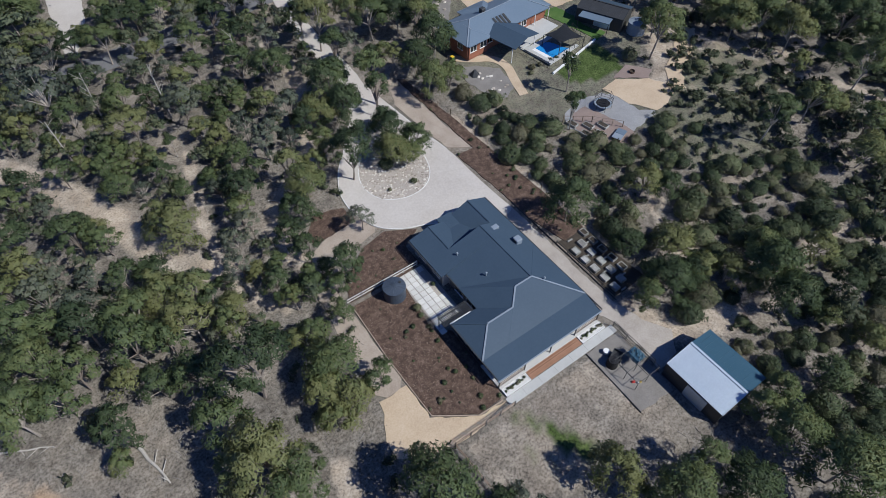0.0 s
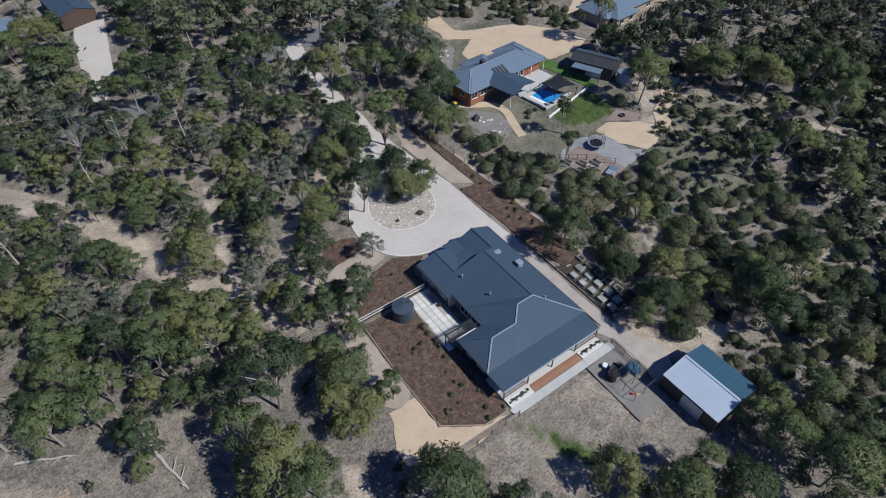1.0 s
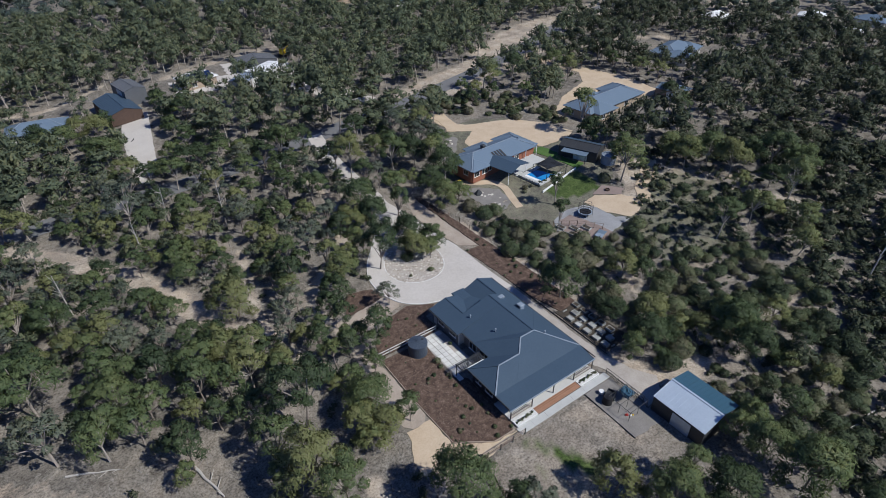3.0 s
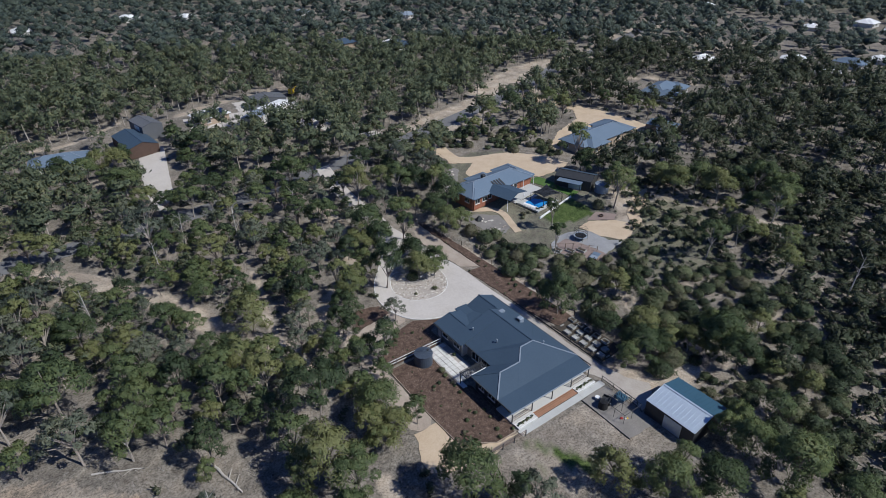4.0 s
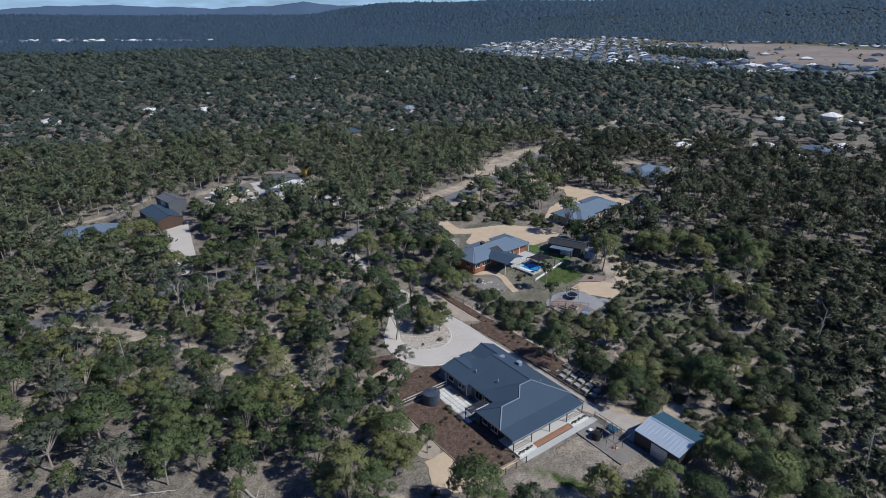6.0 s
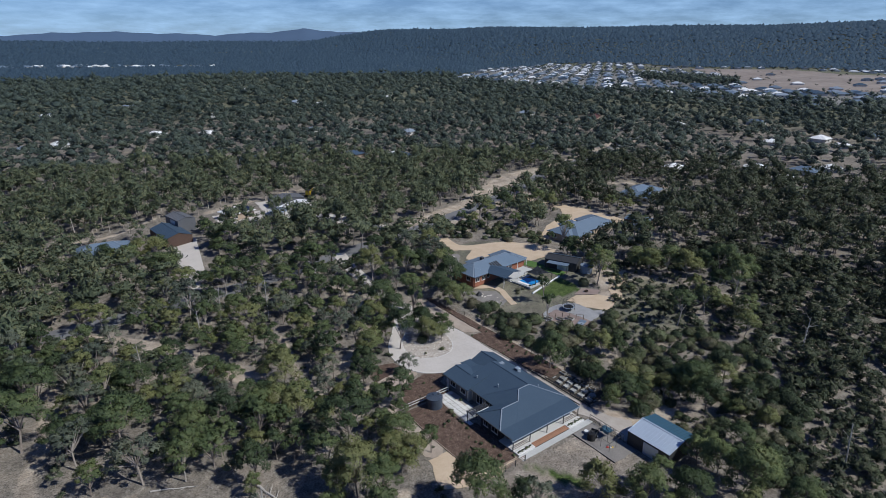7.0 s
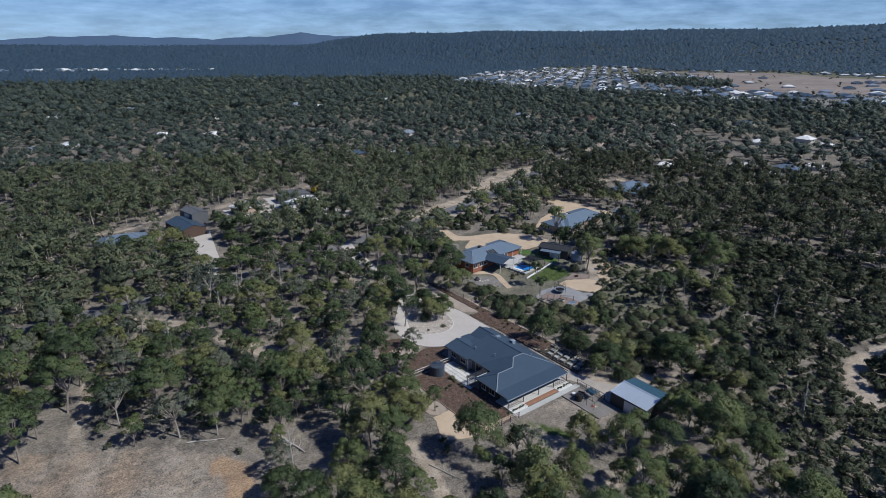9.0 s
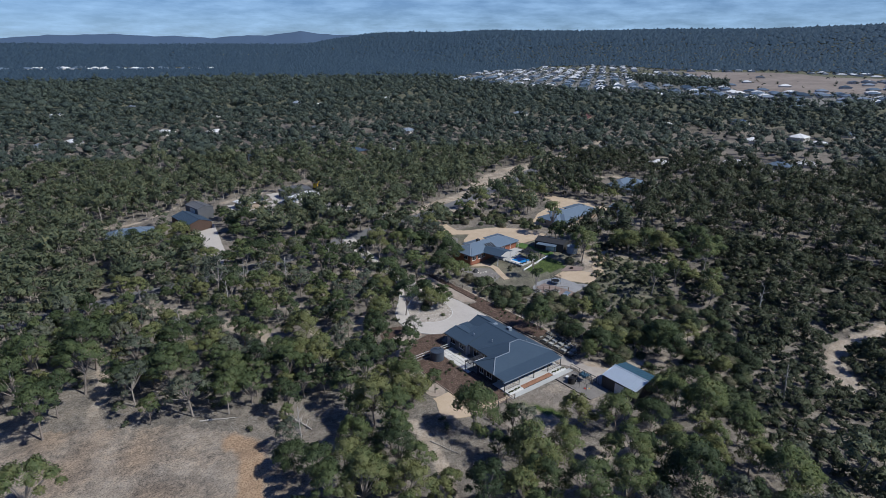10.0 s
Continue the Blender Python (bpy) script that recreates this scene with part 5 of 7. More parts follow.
def gable_shed(name, label, x0, x1, y0, y1, eave, ridge, roof_a, roof_b, wall_mat, x=0.0, y=0.0, turn=0.0, base=0.0, ribs=12, door=True):
    """A shed with a ridge along its own y; roof_a covers the low-x slope."""
    s = tagged(empty(name, x, y, base, turn), label, "shed")
    c = (x0 + x1) / 2
    wall_box(s, x0 + 0.1, x1 - 0.1, y0 + 0.1, y1 - 0.1, -0.3, eave - 0.05, wall_mat)
    for yy in (y0 + 0.12, y1 - 0.22):
        bm = bmesh.new()
        f = [bm.verts.new(q) for q in ((x0 + 0.12, yy, eave - 0.06), (x1 - 0.12, yy, eave - 0.06), (c, yy, ridge - 0.06), (x0 + 0.12, yy + 0.1, eave - 0.06), (x1 - 0.12, yy + 0.1, eave - 0.06), (c, yy + 0.1, ridge - 0.06))]
        for q in ((0, 1, 2), (5, 4, 3), (0, 3, 4, 1), (1, 4, 5, 2), (2, 5, 3, 0)):
            bm.faces.new([f[k] for k in q])
        part("gable", bm, wall_mat, s)
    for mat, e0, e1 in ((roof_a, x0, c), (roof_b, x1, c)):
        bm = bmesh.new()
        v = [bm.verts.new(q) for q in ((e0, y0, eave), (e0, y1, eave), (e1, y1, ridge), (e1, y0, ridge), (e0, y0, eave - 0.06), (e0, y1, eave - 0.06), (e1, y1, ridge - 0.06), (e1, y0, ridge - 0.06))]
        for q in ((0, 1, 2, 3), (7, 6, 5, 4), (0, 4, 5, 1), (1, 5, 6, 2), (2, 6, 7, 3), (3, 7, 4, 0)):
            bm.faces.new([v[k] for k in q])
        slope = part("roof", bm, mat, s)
        for k in range(ribs + 1):
            yy = y0 + 0.04 + (y1 - y0 - 0.08) * k / ribs
            part("rib", add_beam(bmesh.new(), (e0, yy, eave + 0.02), (e1, yy, ridge + 0.02), 0.05, 0.05), mat, slope)
    part("ridge_cap", add_beam(bmesh.new(), (c, y0, ridge + 0.04), (c, y1, ridge + 0.04), 0.3, 0.06), roof_a, s)
    if door:
        part("roller_door", boxes((x0 + 0.03, x0 + 0.1, y0 + (y1 - y0) * 0.25, y0 + (y1 - y0) * 0.6, -0.1, eave - 0.4)), M_ZINC, s)
        part("door", boxes((c - 0.45, c + 0.45, y1 - 0.1, y1 - 0.04, -0.1, 2.0)), M_DARK, s)
    return s


# zinc west slope: its sun glint is partly put into the pale colour
gable_shed("shed", "steel farm shed beside the track, zinc slope coloured pale for glint, other slope blue-grey", 38.6, 46.6, 3.2, 11.3, 2.55, 3.35, M_ZINC, M_TEAL, M_DARK, base=0.1)


def terrace():
    t = tagged(new("terrace"), "courtyard of pale square stone pavers", "terrace", kind="structure")
    part("bedding", boxes((20.1, 24.3, 32.6, 42.1, -0.1, 0.05)), M_GRAVEL, t)
    me = bpy.data.meshes.new("paver")
    bm = boxes((-0.42, 0.42, -0.42, 0.42, -0.05, 0.05), bevel=0.015)
    bm.to_mesh(me)
    bm.free()
    me.materials.append(M_PAVER)
    rng = random.Random(4)
    for i in range(4):
        for j in range(10):
            x, y = 20.7 + i * 0.95, 33.2 + j * 0.93
            if x > 23.2 and 36.2 < y < 41.0:
                continue
            ob = new("paver", me)
            ob.parent = t
            ob.location, ob.rotation_euler = (x, y, 0.08 + rng.uniform(0, 0.015)), (0, 0, rng.uniform(-0.03, 0.03))
    for k in range(2):
        ob = new("paver", me)
        ob.parent = t
        ob.location = (20.4 + 0.0 * k, 32.4 - 0.9 * k + 0.1, 0.08)


terrace()


def pergola():
    p = tagged(new("pergola"), "dark slatted pergola against the courtyard wall", "pergola")
    for x in (20.3, 22.4, 24.4):
        part("post", boxes((x - 0.05, x + 0.05, 32.3, 32.4, 0, 2.2)), M_DARK, p)
        part("rafter", boxes((x - 0.04, x + 0.04, 30.75, 32.6, 2.28, 2.4)), M_DARK, p)
    part("beam", boxes((20.1, 24.6, 32.28, 32.42, 2.2, 2.28)), M_DARK, p)
    for k in range(9):
        y = 30.85 + k * 0.2
        part("slat", boxes((20.1, 24.6, y, y + 0.09, 2.4, 2.44)), M_DARK, p)


pergola()


def fence(name, label, line, h, rails, gap, post_mat, rail_mat, post=0.06, rail_h=0.1, rail_w=0.05, lift=0.0):
    """Posts and rails along a line on the ground."""
    f = tagged(new(name), label, "fence")
    for (x0, y0), (x1, y1) in zip(line[:-1], line[1:]):
        n = max(1, round(math.hypot(x1 - x0, y1 - y0) / gap))
        for k in range(n + 1):
            x, y = x0 + (x1 - x0) * k / n, y0 + (y1 - y0) * k / n
            z = lie1(x, y)
            part("post", boxes((x - post, x + post, y - post, y + post, z - 0.3, z + h + 0.05)), post_mat, f)
        for zz in rails:
            for k in range(n):
                a = (x0 + (x1 - x0) * k / n, y0 + (y1 - y0) * k / n)
                b = (x0 + (x1 - x0) * (k + 1) / n, y0 + (y1 - y0) * (k + 1) / n)
                part("rail", add_beam(bmesh.new(), (*a, lie1(*a) + zz), (*b, lie1(*b) + zz), rail_w, rail_h), rail_mat, f)
    return f


fence("white_fence", "white-painted post and rail fence at the garden bed", [(12.4, 42.3), (23.6, 42.35)], 1.15, (0.5, 1.05), 2.2, M_SLEEPER, M_KERB, 0.06, 0.09, 0.09)
fence("timber_fence", "dark timber post and rail fence round the dry lawn", [(21.4, 18.5), (12.8, 18.6), (13.2, 11.5), (12.0, 4)], 1.15, (0.45, 0.8, 1.12), 2.2, M_DARK, M_TIMBER)
fence("steel_fence", "dark steel rail fence beside the play yard", [(38.75, 19.4), (38.8, 12.6)], 1.2, (0.2, 0.7, 1.2), 2.3, M_DARK, M_DARK, 0.04, 0.06, 0.05)
fence("wire_fence", "thin wire boundary fence with timber posts", [(43.6, 80.5), (46.6, 66), (47.6, 50), (48.2, 34), (48.6, 22)], 1.1, (0.35, 0.7, 1.05), 3.2, M_TIMBER, M_DARK, 0.05, 0.02, 0.02)
kerb("lawn_edge", [(33.1, 18.5), (33.0, 14), (32.9, 9.2)], False, "dark timber edging between lawn and play yard", M_DARK, 0.12, 0.12)
kerb("track_edge", [(42.25, 44), (42.2, 34), (42.1, 22)], False, "dark timber edging of the side track", M_DARK, 0.12, 0.14)


def garden_front():
    p = tagged(new("garden_path"), "pale concrete path along the verandah", "path", kind="structure")
    k = 7
    for i in range(k):
        x0, x1 = 21.0 + i * 17.7 / k, 21.0 + (i + 1) * 17.7 / k - 0.02
        part("slab", boxes((x0, x1, 18.6, 19.75, -0.1, 0.08), bevel=0.01), M_CONCRETE, p)
    d = tagged(new("deck"), "oiled timber deck step below the verandah", "deck")
    for i in range(9):
        y = 19.8 + i * 0.128
        part("board", boxes((25.2, 33.6, y, y + 0.118, 0.16, 0.2)), M_DECK, d)
    part("bearer", boxes((25.3, 33.5, 19.85, 20.9, 0, 0.155)), M_DARK, d)
    for x0, x1 in ((21.3, 25.1), (33.7, 37.7)):
        pl = tagged(new("planter_bed"), "narrow pebble planting bed in front of the verandah", "garden bed", "planting beds")
        part("edging", boxes((x0, x1, 19.8, 19.9, 0, 0.28), (x0, x0 + 0.1, 19.9, 20.9, 0, 0.28), (x1 - 0.1, x1, 19.9, 20.9, 0, 0.28)), M_TRIM, pl)
        part("soil", boxes((x0 + 0.1, x1 - 0.1, 19.9, 20.94, 0, 0.22)), M_KERB, pl)


garden_front()


def raised_bed(x, y, w, l, turn=0, filled=None):
    z = lie1(x, y)
    b = tagged(empty("raised_bed", x, y, z, turn), "raised vegetable bed of grey timber sleepers", "garden bed", "raised vegetable beds")
    for row in ((-w / 2, w / 2, -l / 2, -l / 2 + 0.12), (-w / 2, w / 2, l / 2 - 0.12, l / 2), (-w / 2, -w / 2 + 0.12, -l / 2 + 0.12, l / 2 - 0.12), (w / 2 - 0.12, w / 2, -l / 2 + 0.12, l / 2 - 0.12)):
        part("sleeper", boxes((*row, -0.2, 0.45), bevel=0.02), M_SLEEPER, b)
    part("soil", boxes((-w / 2 + 0.1, w / 2 - 0.1, -l / 2 + 0.1, l / 2 - 0.1, -0.2, 0.38)), filled or (M_SLEEPER if (int(x * 10) % 3) else M_SOIL), b)
    return b


def vegetable_garden():
    sheet("vegetable_yard", VEGE, M_SOIL, "dark bark-covered yard of the vegetable garden", "yard", lift=0.04, ragged=0.1)
    for i, x in enumerate((43.4, 45.1, 46.8)):
        for j in range(6):
            y = 23.6 + j * 1.9 + (0.5 if i == 1 else 0)
            if y < 33.6 and (i, j) not in ((0, 5), (2, 0)):
                raised_bed(x, y, 0.95, 1.25)
    for i in range(7):
        y = 22.7 + i * 1.75
        t = part("sleeper_step", boxes((-0.45, 0.45, -0.1, 0.1, 0, 0.2), bevel=0.02), M_SLEEPER)
        t.matrix_world = pose(44.2 + 1.75 * (i % 2), y, lie1(44.2, y) + 0.03)
        tagged(t, "grey timber sleeper laid between the raised beds", "sleeper", "loose sleepers")
    f = fence("bed_fence", "dark timber rail along the vegetable garden", [(42.35, 34), (42.35, 22.6)], 0.5, (0.4,), 2.4, M_DARK, M_DARK)


vegetable_garden()


def play_corner():
    c = tagged(new("climbing_frame"), "dark steel climbing frame and cage with blue covers on gravel", "play frame")
    bars = []
    for x in (34.4, 36.2, 38.2):
        for y in (11.6, 13.4, 15.4):
            bars.append(((x, y, 0), (x, y, 1.7)))
    for x in (34.4, 36.2, 38.2):
        bars.append(((x, 11.6, 1.7), (x, 15.4, 1.7)))
    for y in (11.6, 13.4, 15.4):
        bars.append(((34.4, y, 1.7), (38.2, y, 1.7)))
    for k in range(4):
        bars.append(((37.0, 13.4 + 0.45 * k, 1.7), (37.0, 13.4 + 0.45 * k, 2.4)))
        bars.append(((36.2 + 0.5 * k, 14.9, 1.7), (36.2 + 0.5 * k, 14.9, 2.2)))
    for a, b in bars:
        part("bar", add_bar(bmesh.new(), a, b, 0.035, 0.035, 6), M_DARK, c)
    bm = bmesh.new()
    bmesh.ops.create_grid(bm, x_segments=7, y_segments=7, size=0.9, matrix=pose(37.2, 14.4, 1.78))
    rng = random.Random(8)
    for v in bm.verts:
        v.co.z += rng.uniform(-0.14, 0.1) - 0.35 * (abs(v.co.x - 37.2) > 0.7)
    bmesh.ops.solidify(bm, geom=bm.faces[:], thickness=0.03)
    part("tarpaulin", bm, M_TEAL, c, "crumpled blue-grey tarpaulin")
    t = tagged(empty("trailer", 35.4, 15.9, 0.05, 20), "black garden trailer with a tub on gravel", "trailer")
    part("tray", boxes((-0.9, 0.9, -0.6, 0.6, 0.5, 0.62), (-0.9, -0.85, -0.6, 0.6, 0.62, 1.0), (0.85, 0.9, -0.6, 0.6, 0.62, 1.0), (-0.85, 0.85, -0.6, -0.55, 0.62, 1.0), (-0.85, 0.85, 0.55, 0.6, 0.62, 1.0)), M_DARK, t)
    for y in (-0.7, 0.7):
        w = part("wheel", add_bar(bmesh.new(), (0, y - 0.09, 0.3), (0, y + 0.09, 0.3), 0.3, 0.3, 16), M_MESH, t)
        part("rim", add_bar(bmesh.new(), (0, y - 0.1, 0.3), (0, y + 0.1, 0.3), 0.16, 0.16, 12), M_ZINC, w)
    part("drawbar", add_bar(bmesh.new(), (0.9, 0, 0.5), (1.9, 0, 0.4), 0.05, 0.05, 6), M_DARK, t)
    b = part("tub", add_bar(bmesh.new(), (0, 0, 0), (0, 0, 0.5), 0.32, 0.4, 14), M_TRIM)
    b.matrix_world = pose(35.2, 17.2, 0.05)
    tagged(b, "white plastic tub standing on gravel", "tub")
    for x, y, m, lab, r in ((35.0, 12.4, M_RED, "red plastic toy on gravel", 0.2), (35.4, 12.0, M_TRIM, "white plastic toy on gravel", 0.15), (35.7, 11.9, M_YELLOW, "yellow plastic toy on gravel", 0.15)):
        o = part("toy", boxes((-r, r, -r * 0.7, r * 0.7, 0, r), (-r * 0.5, r * 0.5, -r * 0.4, r * 0.4, r, r * 1.6), bevel=0.02), m)
        o.matrix_world = pose(x, y, 0.05, 0, 0, 30 * x)
        tagged(o, lab, "toy", "toys in the play yard")
    n = part("play_dome", add_bar(bmesh.new(), (0, 0, 0), (0, 0, 1.2), 0.75, 0.6, 18), M_MESH)
    n.matrix_world = pose(34.6, 15.6, 0.04)
    tagged(n, "black round water tub on gravel", "tub")


play_corner()


def stones(name, label, outline, count, size, seed, lift=0.06):
    """Loose stones scattered over an outline, one mesh."""
    rng = np.random.default_rng(seed)
    lo, hi = np.min(outline, 0), np.max(outline, 0)
    p = rng.uniform(lo, hi, (count * 4, 2))
    p = p[inside(outline, p[:, 0], p[:, 1])][:count]
    pieces = []
    for x, y in p:
        r = rng.uniform(*size)
        v = ICO_V * (1 + rng.uniform(-0.25, 0.25, (len(ICO_V), 1))) * r * np.array((1.2, 0.9, 0.6))
        pieces.append((v + np.array((x, y, lie1(x, y) + lift)), ICO_F))
    ob = put(name, quick_mesh(name, *join(pieces)), M_STONE)
    return tagged(ob, label, "stones", kind="stuff")


sheet("island_bed", ISLAND, M_GRAVEL, "stony planting island inside the turning loop", "garden bed", lift=0.06)
stones("island_stones", "loose pale field stones on the planting island", ISLAND, 800, (0.08, 0.24), 3)


def log(x0, y0, x1, y1, r, twigs, seed):
    """A fallen dead trunk with broken limbs."""
    rng = random.Random(seed)
    bm = bmesh.new()
    a, b = Vector((x0, y0, lie1(x0, y0) + r * 0.7)), Vector((x1, y1, lie1(x1, y1) + r * 0.5))
    last, n = a, 5
    for k in range(1, n + 1):
        q = a.lerp(b, k / n) + Vector((rng.uniform(-0.12, 0.12), rng.uniform(-0.12, 0.12), rng.uniform(0, 0.05)))
        add_bar(bm, last, q, r * (1 - 0.12 * (k - 1)), r * (1 - 0.12 * k), 8)
        last = q
    o = tagged(new("fallen_log"), "bleached fallen gum trunk lying in dry litter", "log", "fallen logs")
    part("trunk", bm, M_DEADWOOD, o)
    for k in range(twigs):
        s = a.lerp(b, rng.uniform(0.4, 1))
        part("limb", add_bar(bmesh.new(), s, s + Vector((rng.uniform(-1.2, 1.2), rng.uniform(-1.2, 1.2), rng.uniform(0.1, 0.7))), r * 0.35, r * 0.12, 5), M_DEADWOOD, o)


for k, (x0, y0, x1, y1, r) in enumerate(((-16.5, 40, -14.6, 33.3, 0.24), (2.5, 78, 4, 72, 0.12), (-13.5, 58, -12, 52, 0.14), (0.5, 18, 2.5, 12, 0.13), (57, -7, 66, -8, 0.16), (-30, 48, -24, 45, 0.15), (12, 66, 15.5, 63, 0.12))):
    log(x0, y0, x1, y1, r, 4, k)


def dead_tree(x, y, h, seed):
    """A leafless pale standing tree."""
    rng = random.Random(seed)
    o = tagged(new("dead_tree"), "bare bleached standing dead gum tree", "tree", "dead trees")
    z = lie1(x, y)
    lean = Vector((rng.uniform(-0.1, 0.1) * h, rng.uniform(-0.1, 0.1) * h, h))
    base = Vector((x, y, z - 0.2))
    part("trunk", add_bar(bmesh.new(), base, base + lean, 0.16, 0.05, 7), M_DEADWOOD, o)
    for k in range(7):
        s = base + lean * rng.uniform(0.45, 0.95)
        part("limb", add_bar(bmesh.new(), s, s + Vector((rng.uniform(-1.4, 1.4), rng.uniform(-1.4, 1.4), rng.uniform(0.5, 1.8))), 0.05, 0.015, 5), M_DEADWOOD, o)


for k, (x, y, h) in enumerate(((-19, 27, 10), (7, 95, 11), (-3, 101, 10), (62, -14, 9), (22, 98, 9), (-24, 82, 9), (92, 6, 9), (-10, 92, 9))):
    dead_tree(x, y, h, 40 + k)


def garden_plants():
    rng = np.random.default_rng(21)
    kinds = TREE_KINDS["shrub"]
    rows = []
    for outline, n, lo, hi in ((BED_W, 30, 0.18, 0.55), (BED_N, 9, 0.18, 0.45), (BED_NE, 24, 0.2, 0.6), (BED_SMALL, 4, 0.2, 0.4)):
        a, b = np.min(outline, 0), np.max(outline, 0)
        p = rng.uniform(a, b, (n * 6, 2))
        p = p[inside(outline, p[:, 0], p[:, 1])][:n]
        rows += [(float(q[0]), float(q[1]), float(rng.uniform(lo, hi)), 0.1) for q in p]
    rows += [(21.65 + 0.42 * k, 20.38 + 0.16 * (k % 2), 0.24 + 0.07 * (k % 3), 0.18) for k in range(8)] + [(34.05 + 0.42 * k, 20.38 + 0.16 * (k % 2), 0.24 + 0.07 * (k % 3), 0.18) for k in range(9)]
    rows += [(62.5, 84.8, 0.9, 0.05), (64.0, 86.0, 0.9, 0.05), (69.5, 65.9, 0.8, 0.05), (70.8, 65.7, 0.7, 0.05), (65.6, 66.5, 1.0, 0.05), (64.4, 65.4, 0.8, 0.05), (67.2, 66.2, 0.7, 0.05), (59, 84, 0.9, 0.05)]
    rows += [(19.6, 36.4, 0.9, 0.1), (19.4, 35.2, 0.6, 0.1), (23.6, 38.4, 0.5, 0.1), (32.5, 56.4, 0.8, 0.1), (28.4, 57.0, 0.5, 0.1)]
    for x, y, r, up in rows:
        name, label, own, crown, stem = kinds[int(rng.integers(len(kinds)))]
        ob = new("garden_plant")
        ob.matrix_world = Matrix.LocRotScale((x, y, lie1(x, y) + up), Euler((0, 0, rng.uniform(0, 6.28))), (r / own,) * 3)
        put("stem", stem, None, ob)
        put("leaves", crown, None, ob)
        tagged(ob, "small young garden shrub planted in a bed", "plant", "garden plants")


garden_plants()


def litter(name, label, outline, count, length, mat, seed, lift):
    """Sticks or chips lying about, one mesh."""
    rng = np.random.default_rng(seed)
    lo, hi = np.min(outline, 0), np.max(outline, 0)
    p = rng.uniform(lo, hi, (count * 3, 2))
    p = p[inside(outline, p[:, 0], p[:, 1])]
    p = p[~bare(p[:, 0], p[:, 1], 0.0)][:count] if name == "sticks" else p[:count]
    n = len(p)
    a, s = rng.uniform(0, 6.28, n), rng.uniform(length[0], length[1], n)
    u = np.stack([np.cos(a), np.sin(a), rng.uniform(-0.06, 0.06, n)], 1) * s[:, None] / 2
    w = np.stack([-np.sin(a), np.cos(a), np.zeros(n)], 1) * (s * rng.uniform(0.02, 0.05, n) + (0.012 if name == "sticks" else 0.03))[:, None]
    c = np.stack([p[:, 0], p[:, 1], lie(p[:, 0], p[:, 1]) + lift], 1)
    up = np.array((0, 0, 0.05))
    v = np.stack([c - u - w, c + u - w * 0.4, c + u + w * 0.4, c - u + w, c - u * 0.9 + up, c + u * 0.9 + up], 1).reshape(-1, 3)
    k = np.arange(n)[:, None] * 6
    f = np.concatenate([k + np.array(q) for q in ((0, 1, 5), (0, 5, 4), (3, 4, 5), (3, 5, 2), (0, 4, 3), (1, 2, 5))])
    return tagged(put(name, quick_mesh(name, v, f), mat), label, "litter", kind="stuff")


litter("sticks", "fallen sticks and bark strips in the bush", [(-70, 0), (10, -25), (60, -20), (60, 20), (12, 60), (10, 100), (-40, 100)], 3600, (0.3, 1.3), M_STICK, 31, 0.0)
litter("wood_chips", "pale wood chips scattered over the mulch", BED_W, 900, (0.1, 0.3), M_TIMBER, 32, 0.1)
litter("bed_chips", "pale wood chips scattered over the mulch", BED_N, 260, (0.1, 0.3), M_TIMBER, 33, 0.1)


